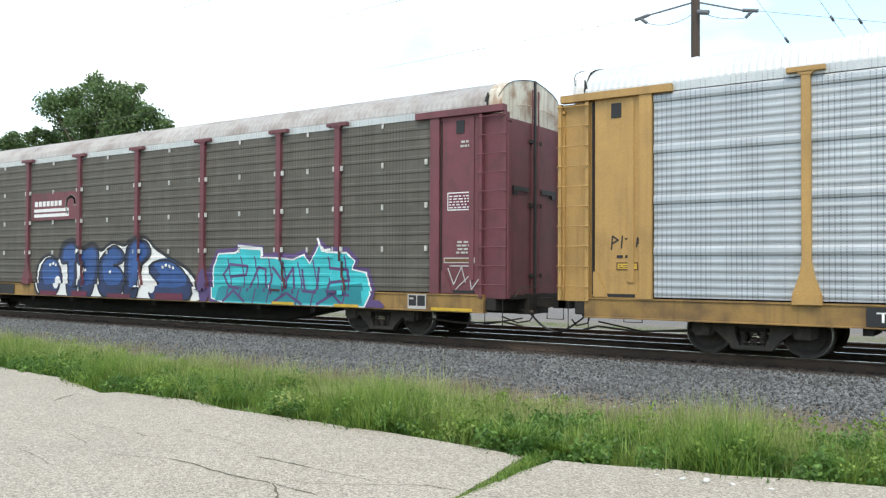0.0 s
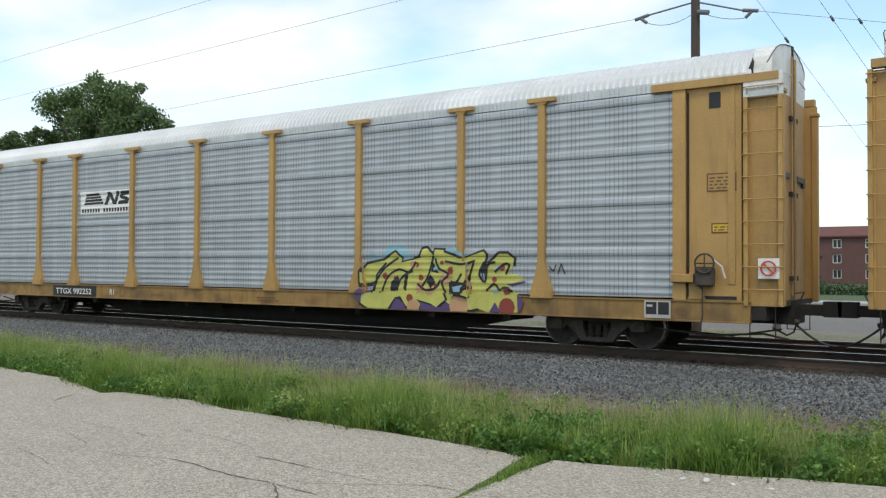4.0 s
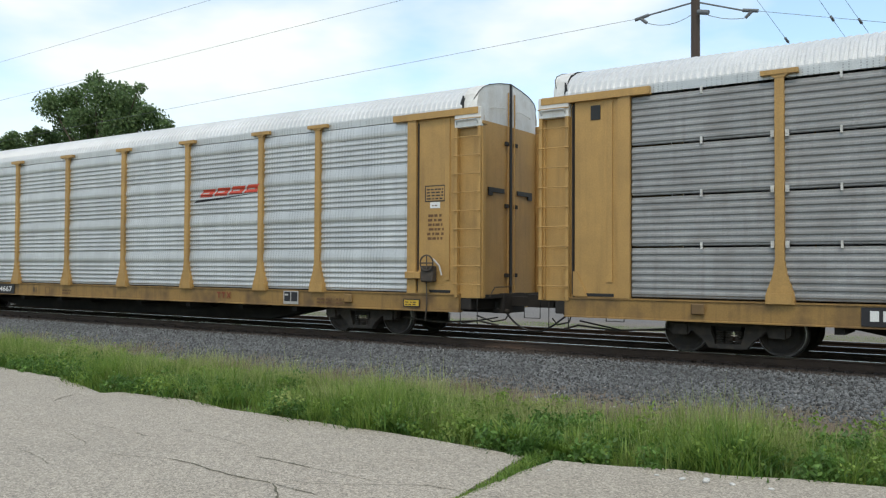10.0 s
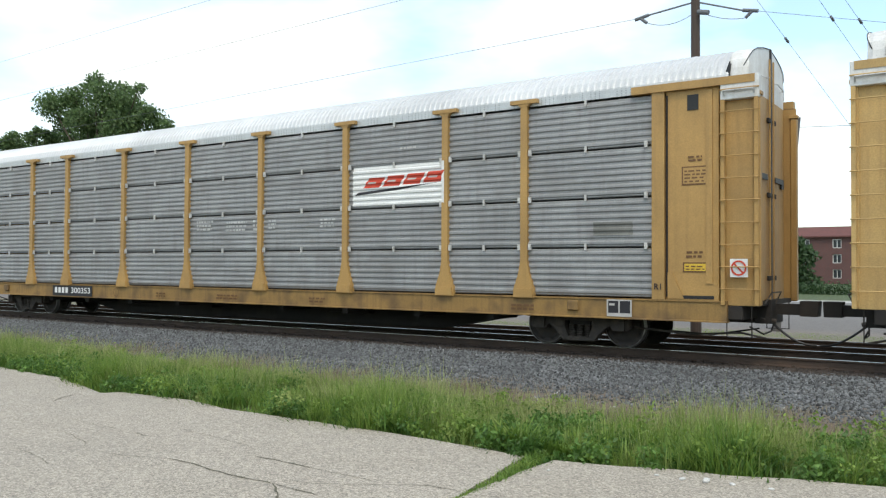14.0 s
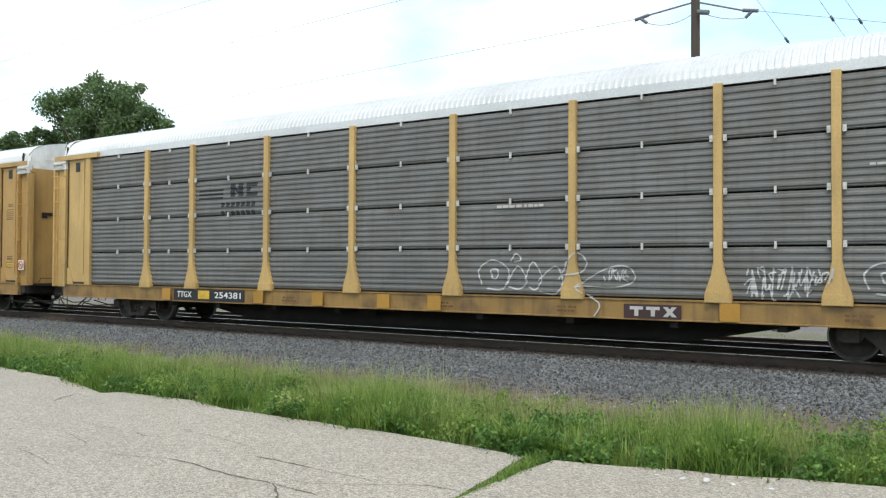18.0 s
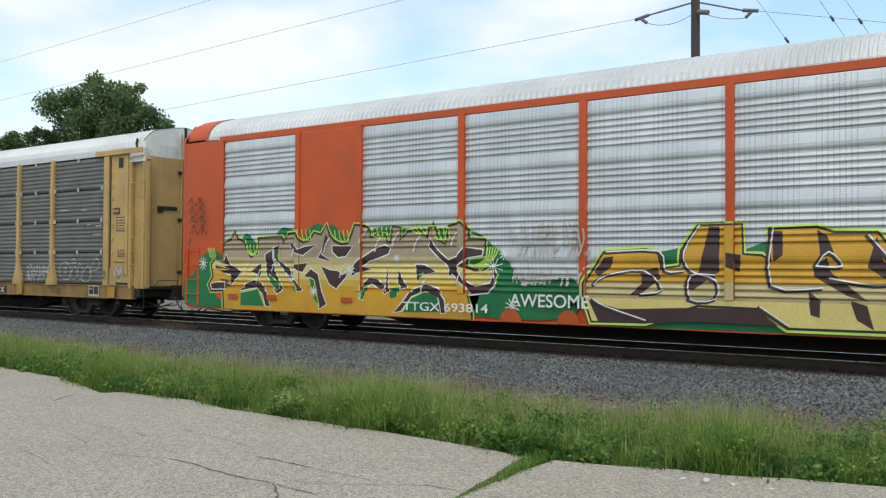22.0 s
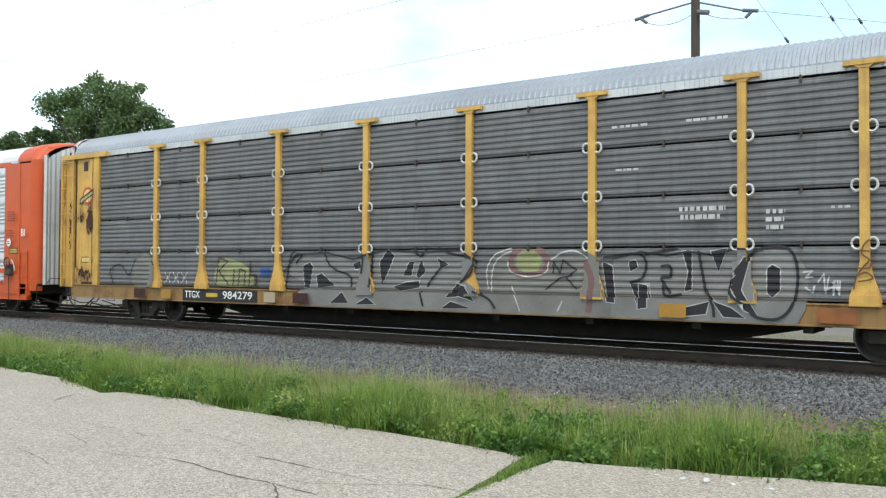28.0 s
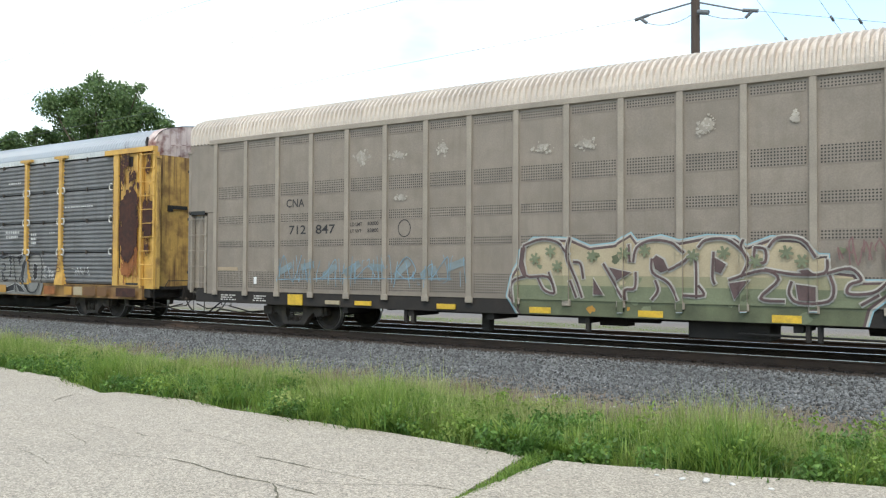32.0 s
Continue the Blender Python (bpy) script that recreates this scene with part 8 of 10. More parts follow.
wild = [[(-11.58, 0.53), (-11.62, 0.96), (-12.09, 0.95), (-12.16, 1.08), (-11.99, 1.3), (-12.06, 1.6), (-11.96, 1.71), (-11.69, 1.81), (-11.66, 2.16), (-11.37, 2.26), (-11.28, 2.45), (-11.17, 2.26), (-10.94, 2.18), (-10.84, 1.94), (-10.65, 1.77), (-10.4, 1.89), (-10.38, 2.27), (-9.59, 2.29), (-9.53, 2.13), (-9.53, 0.47), (-11.58, 0.47)],
        [(-9.58, 0.47), (-9.59, 2.29), (-9.53, 2.13), (-9.33, 2.35), (-9.07, 2.37), (-8.98, 2.22), (-8.81, 2.12), (-8.59, 2.17), (-8.43, 2.36), (-8.21, 2.31), (-8.05, 2.54), (-7.97, 2.3), (-7.81, 2.15), (-7.57, 2.06), (-7.36, 2.1), (-7.23, 2.33), (-7.16, 2.52), (-7.16, 0.47)],
        [(-7.2, 0.47), (-7.23, 2.33), (-7.16, 2.52), (-6.93, 2.49), (-6.79, 2.4), (-6.76, 2.21), (-6.53, 2.31), (-6.32, 2.28), (-6.26, 2.1), (-6.15, 2.1), (-6.09, 2.46), (-5.89, 2.43), (-5.91, 2.15), (-5.67, 2.33), (-5.37, 2.37), (-5.13, 2.18), (-5.08, 2.41), (-5.1, 0.47)],
        [(-5.13, 0.47), (-5.13, 2.18), (-5.08, 2.41), (-4.94, 2.41), (-4.84, 2.13), (-4.65, 2.04), (-4.56, 2.44), (-4.25, 2.5), (-4.09, 2.34), (-4.09, 2.16), (-3.67, 2.14), (-3.68, 1.85), (-4.09, 1.81), (-4.14, 1.67), (-4.35, 1.61), (-4.14, 1.55), (-3.91, 1.48), (-3.49, 1.52), (-3.44, 1.41), (-3.49, 1.23), (-3.76, 1.13), (-4.04, 1.13), (-4.13, 1.22), (-3.98, 0.6), (-3.96, 0.47)]]
spray("graffiti_edge", c6, s6, [grow(p, 0.10) for p in wild], "lime_edge")
spray("graffiti_outline", c6, s6, [grow(p, 0.065) for p in wild], "brown")
spray("graffiti_fill", c6, s6, wild, "gold", "gold and tan wildstyle graffiti letter")
spray("graffiti_fill", c6, s6, [clip(p, 1, 1.12, False) for p in wild], "amber")
spray("graffiti_fill", c6, s6, [clip(p, 1, 1.26, False) for p in wild], "straw")
spray("graffiti_fill", c6, s6, [clip(p, 1, 1.62, False) for p in wild], "sand")
spray("graffiti_fill", c6, s6, [clip(p, 1, 1.80, False) for p in wild], "tan")
shadows = [[(-11.93, 1.6), (-11.63, 1.73), (-11.56, 1.89), (-11.46, 1.63), (-11.0, 1.44), (-11.35, 1.12), (-11.42, 1.02), (-11.39, 1.36), (-11.72, 1.41), (-11.89, 1.44)], [(-12.09, 1.11), (-11.55, 1.2), (-11.58, 0.99), (-12.06, 0.98)], [(-10.65, 1.45), (-10.28, 1.66), (-10.31, 1.32)], [(-10.13, 1.88), (-9.92, 1.98), (-9.79, 1.43), (-9.49, 0.98), (-9.67, 0.9), (-9.97, 1.22), (-10.09, 1.38)], [(-9.86, 2.03), (-9.62, 2.13), (-9.74, 1.88), (-9.65, 1.71), (-9.32, 1.53), (-8.81, 1.0), (-8.97, 0.97), (-9.32, 1.33), (-9.8, 1.78)]]
spray("graffiti_edge", c6, s6, [grow(p, 0.032) for p in shadows], "white")
spray("graffiti_shade", c6, s6, shadows, "brown", "dark brown graffiti shadow")
shadows = [[(-9.15, 1.61), (-8.64, 1.66), (-8.81, 1.44), (-8.98, 1.48)], [(-10.96, 0.95), (-10.84, 1.13), (-10.52, 1.22), (-10.27, 1.14), (-10.03, 0.92), (-9.9, 0.57), (-10.06, 0.59), (-10.18, 0.91), (-10.46, 1.04), (-10.83, 0.98)], [(-9.33, 2.13), (-9.1, 1.93), (-8.81, 1.85), (-8.37, 2.09), (-8.76, 2.05), (-8.98, 1.98), (-9.1, 2.13)], [(-8.75, 1.34), (-8.53, 1.51), (-8.31, 1.39), (-8.2, 1.01), (-8.03, 0.68), (-8.25, 0.57), (-8.39, 0.96), (-8.53, 1.29)], [(-8.31, 1.78), (-7.99, 2.25), (-8.07, 2.35), (-8.21, 1.87), (-7.88, 1.7)]]
spray("graffiti_edge", c6, s6, [grow(p, 0.032) for p in shadows], "white")
spray("graffiti_shade", c6, s6, shadows, "brown", "dark brown graffiti shadow")
shadows = [[(-7.86, 2.06), (-7.23, 2.05), (-7.44, 1.82), (-7.67, 1.8), (-7.83, 1.92)], [(-8.2, 1.58), (-7.93, 1.49), (-7.67, 1.47), (-7.54, 1.37), (-7.28, 1.49), (-7.51, 1.26), (-7.72, 1.06), (-7.93, 1.16)], [(-7.26, 1.34), (-7.18, 1.63), (-6.89, 1.82), (-6.58, 1.99), (-6.32, 2.06), (-6.17, 2.01), (-6.22, 1.87), (-6.53, 1.77), (-6.79, 1.7), (-7.0, 1.58), (-6.71, 1.51), (-7.1, 1.43)], [(-7.02, 0.85), (-6.97, 1.14), (-6.79, 1.32), (-6.53, 1.29), (-6.29, 1.11), (-6.42, 1.06), (-6.71, 1.2), (-6.89, 1.05), (-6.91, 0.81)], [(-5.45, 1.63), (-5.18, 1.61), (-4.91, 1.47), (-5.28, 1.4), (-5.4, 1.26)]]
spray("graffiti_edge", c6, s6, [grow(p, 0.032) for p in shadows], "white")
spray("graffiti_shade", c6, s6, shadows, "brown", "dark brown graffiti shadow")
shadows = [[(-6.01, 0.55), (-5.76, 0.79), (-5.52, 1.07), (-5.18, 1.19), (-4.84, 1.1), (-4.65, 0.86), (-4.62, 0.59), (-4.72, 0.58), (-4.79, 0.9), (-5.18, 1.05), (-5.52, 0.93), (-5.81, 0.6)], [(-5.08, 2.22), (-4.89, 1.95), (-4.56, 1.72), (-4.32, 1.81), (-4.14, 1.99), (-3.72, 1.94), (-3.72, 1.83), (-4.09, 1.78), (-4.37, 1.58), (-4.56, 1.36), (-4.56, 1.58), (-4.84, 1.81), (-5.08, 2.0)], [(-4.37, 1.58), (-4.14, 1.27), (-3.9, 1.16), (-3.54, 1.23), (-3.45, 1.41), (-3.42, 1.23), (-3.58, 1.05), (-3.99, 1.0), (-4.18, 1.22), (-4.51, 1.45)], [(-5.92, 1.53), (-5.82, 1.3), (-5.67, 1.12), (-5.86, 1.09), (-5.94, 1.25)], [(-6.29, 1.15), (-6.23, 1.63), (-6.23, 1.2), (-6.19, 1.01), (-6.29, 0.96)]]
spray("graffiti_edge", c6, s6, [grow(p, 0.032) for p in shadows], "white")
spray("graffiti_shade", c6, s6, shadows, "brown", "dark brown graffiti shadow")
greens = [[(-10.96, 0.9), (-10.33, 1.01), (-10.09, 0.59), (-10.96, 0.58)], [(-10.0, 1.38), (-9.61, 1.13), (-9.67, 0.98), (-9.97, 1.17)], [(-9.12, 1.21), (-8.98, 1.04), (-9.12, 0.94)], [(-8.59, 1.32), (-8.42, 1.25), (-8.25, 0.62), (-8.42, 0.81)], [(-9.71, 1.98), (-9.65, 2.03), (-9.66, 1.78), (-9.74, 1.81)], [(-5.76, 0.58), (-5.52, 0.89), (-5.18, 1.03), (-4.84, 0.94), (-4.74, 0.61)], [(-6.14, 1.11), (-5.87, 1.14), (-5.91, 0.92), (-6.11, 0.87)], [(-6.99, 0.85), (-6.94, 1.07), (-6.79, 1.15), (-6.89, 0.86)], [(-5.37, 1.4), (-5.23, 1.44), (-5.3, 1.33)]]
spray("graffiti_shade", c6, s6, greens, "green")
spray("line_work", c6, s6, [q for p in greens for q in stroke(p[:3], 0.03)], "lime_edge")
lines = []
for x, z in ((-10.6, 1.85), (-8.75, 2.2), (-7.55, 2.15), (-6.45, 2.2), (-5.35, 2.3), (-4.75, 2.15)):
    for k in range(4):
        lines += stroke(smooth([(x - 0.22 + k * 0.13, z + 0.28), (x - 0.18 + k * 0.13, z + 0.08), (x + 0.02 + k * 0.06, z)], False, 3), 0.03)
for k in range(5):
    lines += stroke(smooth([(-3.6 + k * 0.07, 2.0), (-3.62 + k * 0.05, 1.75), (-3.9 + k * 0.03, 1.62 - k * 0.03)], False, 3), 0.028) + stroke([(-12.2 + k * 0.06, 2.05), (-12.1 + k * 0.05, 1.8)], 0.025)
spray("line_work", c6, s6, lines, "lime_edge")
stars = []
for x, z, r in ((-12.38, 1.64, 0.17), (-9.17, 1.3, 0.15), (-8.42, 0.98, 0.12), (-7.3, 1.5, 0.16), (-3.44, 1.58, 0.22), (-3.15, 1.85, 0.13), (-2.95, 0.78, 0.17), (-5.95, 1.75, 0.1)):
    for k in range(5):
        c, s = math.cos(k * math.pi / 5 + x), math.sin(k * math.pi / 5 + x)
        stars += stroke([(x - r * c, z - r * s), (x + r * c, z + r * s)], 0.022)
for x, z in ((-10.9, 1.5), (-10.45, 1.35), (-9.9, 1.6), (-9.2, 2.0), (-8.1, 2.1), (-7.6, 1.5), (-6.6, 2.1), (-6.1, 2.2), (-5.5, 2.1), (-4.5, 2.2), (-4.3, 1.4), (-5.3, 1.2), (-7.0, 2.3)):
    stars += stroke(smooth([(x, z - 0.18), (x + 0.05, z), (x + 0.17, z + 0.15)], False, 3), 0.03)
spray("line_work", c6, s6, stars, "white")
for x in (-11.4, -10.0, -7.55):
    spray("sill_patch", c6, s6, [rect(x, x + 0.34, 0.74, 0.86)], "red_lead", "", -1.5595)
for x in (-3.2, -1.9):
    spray("graffiti_patch", c6, s6, [smooth([(x, 0.48), (x + 0.05, 0.68), (x + 0.3, 0.72), (x + 0.45, 0.48)])], "red_lead")
rng6 = random.Random(6)
spray("graffiti_tag", c6, s6, scribble(-3.0, -1.3, 1.75, 2.5, 9, 26, 0.03) + scribble(-3.0, -1.3, 1.2, 1.6, 10, 22, 0.036), "stencil_white", "white sprayed tag lines")
for text, x, z, h in (("AWESOME", -3.0, 0.78, 0.26),):
    letters(c6, text, x, z, h, "white", -1.56, 1.75)
mass = [(-1.35, 1.27), (-0.95, 1.86), (-0.15, 1.9), (0.09, 1.85), (0.15, 1.55), (0.52, 1.6), (0.56, 1.9), (0.84, 2.32), (1.6, 2.33), (1.62, 1.81), (1.95, 1.78), (2.11, 1.68), (2.07, 2.24), (2.83, 2.25), (3.09, 2.16), (3.73, 2.15), (4.08, 1.68), (4.16, 1.37), (4.81, 1.61), (5.0, 1.76), (5.03, 2.4), (6.05, 2.38), (6.07, 1.87), (6.29, 1.72), (6.29, 1.43), (7.76, 1.44), (7.78, 0.72), (7.62, 0.58), (4.35, 0.59), (2.38, 0.58), (1.9, 0.9), (0.85, 0.92), (-0.14, 0.59), (-1.19, 0.56), (-1.35, 1.05)]
spray("graffiti_edge", c6, s6, [grow(mass, 0.09)], "lime_edge")
spray("graffiti_outline", c6, s6, [grow(mass, 0.045)], "black")
spray("graffiti_fill", c6, s6, [mass], "gold", "gold and straw block graffiti letters over the ribs")
spray("graffiti_fill", c6, s6, [clip(mass, 1, 1.32, True)], "sand")
spray("graffiti_fill", c6, s6, [clip(mass, 1, 1.0, True)], "straw")
shadows = [[(-0.95, 1.77), (-0.76, 1.79), (-0.82, 1.59), (-1.07, 1.41), (-1.17, 1.5)], [(-0.23, 1.51), (0.09, 1.59), (0.15, 1.38), (-0.26, 1.07), (-0.45, 1.06), (-0.21, 1.29)], [(1.04, 2.32), (1.23, 2.31), (1.22, 1.51), (0.74, 1.17), (0.56, 1.25), (0.85, 1.51)], [(1.35, 1.85), (1.6, 1.81), (1.57, 1.51), (1.35, 1.6)], [(2.11, 2.22), (2.29, 2.21), (2.29, 1.8), (2.14, 1.68)], [(2.83, 2.23), (2.99, 2.12), (3.11, 1.8), (2.89, 1.76)], [(2.77, 1.6), (2.99, 1.76), (3.04, 1.52), (3.59, 1.05), (3.29, 1.13), (2.79, 1.44)], [(3.73, 2.11), (3.83, 1.68), (4.07, 1.53), (4.02, 1.29), (3.59, 1.6)]]
deep = [[(4.81, 1.53), (5.0, 1.46), (5.3, 1.01), (4.94, 0.97), (5.03, 1.23)], [(5.07, 2.36), (5.34, 2.37), (5.25, 1.83), (5.03, 1.8)], [(5.69, 1.5), (6.02, 1.87), (6.09, 1.76), (5.86, 1.54), (6.19, 1.39), (6.11, 1.1), (5.77, 0.99), (6.03, 1.28)], [(7.46, 1.34), (7.69, 1.35), (7.73, 0.93), (7.5, 0.64), (7.46, 0.99)], [(-1.26, 0.96), (-0.63, 0.8), (0.85, 0.87), (1.9, 0.86), (2.23, 0.6), (0.86, 0.62), (-0.14, 0.55), (-1.06, 0.56)], [(2.69, 1.2), (2.89, 1.04), (2.88, 0.76), (2.74, 0.8)], [(3.34, 1.05), (3.59, 0.98), (3.69, 0.59), (3.44, 0.74)], [(5.9, 0.84), (6.03, 0.74), (6.19, 0.6), (5.94, 0.57)], [(5.03, 0.93), (5.21, 0.82), (5.26, 0.6), (5.12, 0.63)]]
for group in (shadows, deep):
    spray("graffiti_shade", c6, s6, group, "brown", "dark brown graffiti shadow")
curves = [[(-0.95, 1.86), (0.09, 1.87), (0.21, 1.51), (0.56, 1.51)], [(-0.26, 1.07), (0.15, 1.16), (-0.21, 1.51), (-0.95, 1.41), (-1.2, 1.23)], [(0.84, 2.32), (0.56, 1.85), (0.68, 1.51), (1.13, 1.34), (1.13, 1.01), (0.68, 1.0), (0.68, 1.42), (1.13, 1.43)], [(2.79, 1.6), (3.19, 1.6), (2.99, 1.84), (2.79, 1.6)], [(3.58, 2.11), (3.97, 1.6), (3.97, 1.37), (3.68, 1.29), (2.99, 1.4)], [(3.97, 1.14), (4.4, 1.3), (4.67, 1.15), (4.4, 0.99), (4.31, 0.59), (4.02, 0.75)], [(4.31, 0.59), (4.54, 0.77)], [(4.99, 1.53), (5.3, 1.24), (5.08, 0.97), (5.77, 1.02), (6.03, 1.25)], [(6.05, 2.34), (6.01, 1.83)], [(5.81, 1.61), (6.07, 1.83), (6.27, 1.61), (6.11, 1.36), (5.77, 1.46), (5.81, 1.61)], [(7.5, 0.61), (7.76, 0.76), (7.73, 1.13), (7.46, 1.16)], [(2.11, 2.26), (2.08, 1.27), (2.89, 1.24)], [(-1.19, 0.96), (-0.94, 0.83), (-0.14, 0.59)], [(1.9, 0.9), (2.38, 0.58)]]
paths = [smooth(q, False, 3) for q in curves]
for group in (paths[:7], paths[7:]):
    spray("line_work", c6, s6, [q for s in group for q in stroke(s, 0.07)], "brown")
    spray("line_work", c6, s6, [q for s in group for q in stroke([(x + 0.03, z + 0.02) for x, z in s], 0.026)], "white")
ball = [(6.1 + 0.18 * math.cos(a * math.tau / 14), 1.62 + 0.18 * math.sin(a * math.tau / 14)) for a in range(14)]
spray("graffiti_edge", c6, s6, [grow(ball, 0.03)], "brown")
spray("graffiti_dot", c6, s6, [ball], "gold")
slanted_emblem(c6, s6, 4.5, 3.33, 2.45, 0.44)
letters(c6, "TTGX 693814", -5.7, 0.62, 0.19, "white", -1.562, 2.2)
twin_board(c6, 7.75)
tag = []
for row, (z, h) in enumerate(((3.2, 0.2), (2.95, 0.22), (2.72, 0.2), (2.42, 0.26))):
    for k in range(4):
        x = -13.0 + k * 0.17 + 0.04 * row
        tag += stroke(smooth([(x, z + h * (k % 2)), (x + 0.03, z + h * 0.4), (x + 0.14, z + h * (1 - k % 2)), (x + 0.10, z + h * 0.1)], False, 3), 0.024)
spray("dark_tag", c6, s6, tag + stroke([(-12.98, 2.12), (-12.86, 2.34), (-12.9, 2.08)], 0.024), "brown", "", -1.534)
letters(c6, "BI", 12.82, 2.52, 0.23, "white", -1.531)
spray("round_sticker", c6, s6, [[(12.12 + 0.13 * math.cos(a * math.tau / 16), 2.32 + 0.13 * math.sin(a * math.tau / 16)) for a in range(16)]], "white", "", -1.551)
bars(c6, 12.03, 12.2, 2.25, 2.39, 2, "stencil", -1.552, 17)
placard(c6, 12.02, 12.5, 1.95, 2.14, -1.55, "sign_yellow", "black", 2)
bars(c6, 12.0, 12.55, 3.0, 3.35, 5, "stencil_red", -1.551, 18)
bars(c6, 11.9, 12.5, 2.5, 2.75, 3, "stencil_red", -1.551, 19)
handbrake(c6, 12.15, M["orange"])
part("sill_tank", rod(bmesh.new(), (5.1, -1.35, 0.36), (5.9, -1.35, 0.36), 0.09, 10), M["orange"], c6)
part("tow_ring", soft_box(4.35, 4.6, -1.56, -1.50, 0.34, 0.50, 0.02), INK["straw"], c6)
part("train_pipe", cable(bmesh.new(), [(5.9, -1.4, 0.38), (9.0, -1.4, 0.36), (12.0, -1.42, 0.40)], 0.02, 6), M["under"], c6)
for x in (9.6, 11.2):
    part("pipe_hanger", soft_box(x - 0.06, x + 0.06, -1.47, -1.36, 0.34, 0.52, 0.01), M["orange"], c6)

# wagon 7: rust, silver letters
c7, s7 = cars[6], Side("wavy")
sill_plate(c7, -7.8, -4.95)
letters(c7, "TTGX", -7.7, 0.72, 0.19, "white", -1.559, 0.6)
letters(c7, "984279", -6.2, 0.72, 0.2, "white", -1.559, 1.1)
spray("yellow_patch", c7, s7, [rect(-6.85, -6.4, 0.76, 0.86)], "sign_yellow", "", -1.559)
blob = [(-4.0, 1.45), (-3.6, 1.88), (-2.6, 1.9), (-1.8, 1.75), (-0.9, 1.95), (0.2, 1.9), (1.2, 1.95), (1.6, 1.7), (1.3, 1.3), (1.9, 0.95), (2.05, 0.5), (-3.2, 0.5), (-3.5, 0.9), (-3.3, 1.15)]
word = [(4.62, 0.5), (4.65, 1.75), (5.2, 1.88), (5.7, 1.8), (6.1, 1.88), (6.6, 1.8), (6.9, 1.92), (7.4, 1.9), (7.9, 1.88), (8.15, 1.5), (8.1, 0.9), (7.9, 0.5)]
faded = smooth([(1.95, 0.5), (1.85, 1.4), (2.2, 1.9), (3.0, 1.94), (3.6, 1.8), (4.2, 1.85), (4.5, 1.5), (4.55, 0.5)])
spray("graffiti_fill", c7, s7, [faded], "smoke", "faded grey graffiti ground")
spray("graffiti_fill", c7, s7, [blob, word], "silver", "silver graffiti piece with black shapes")
spray("graffiti_fill", c7, s7, [[(2.56, 1.91), (3.01, 1.94), (3.13, 1.69), (3.02, 1.5), (2.72, 1.47), (2.53, 1.61)]], "olive")
spray("line_work", c7, s7, [q for p in [[(2.41, 1.66), (2.45, 1.83), (2.6, 1.94)], [(2.41, 1.66), (2.53, 1.47), (2.8, 1.41), (3.13, 1.47), (3.25, 1.66), (3.16, 1.85), (3.01, 1.94)], [(4.09, 1.69), (4.23, 1.37), (4.2, 1.0), (4.16, 0.74)]] for q in stroke(smooth(p, False, 4), 0.13)], "pinkish")
spray("line_work", c7, s7, [q for p in [[(1.87, 1.12), (1.83, 1.52), (2.02, 1.83), (2.41, 1.97)], [(1.95, 1.06), (1.96, 1.46), (2.1, 1.75), (2.41, 1.91)], [(3.34, 1.74), (3.59, 1.88), (3.87, 1.9), (4.15, 1.74)], [(2.42, 1.19), (2.54, 0.96), (2.65, 0.69)], [(3.5, 0.72), (3.6, 0.91)], [(2.33, 1.69), (2.41, 1.49), (2.8, 1.39), (3.2, 1.47), (3.27, 1.69)]] for q in stroke(smooth(p, False, 4), 0.03)], "chalk")
spray("line_work", c7, s7, [q for p in [[(3.38, 1.47), (3.38, 1.69), (3.53, 1.47), (3.59, 1.72), (3.88, 1.53), (3.67, 1.37), (3.88, 1.16)], [(3.21, 1.14), (3.53, 1.37), (3.78, 1.42)]] for q in stroke(p, 0.035)], "black")
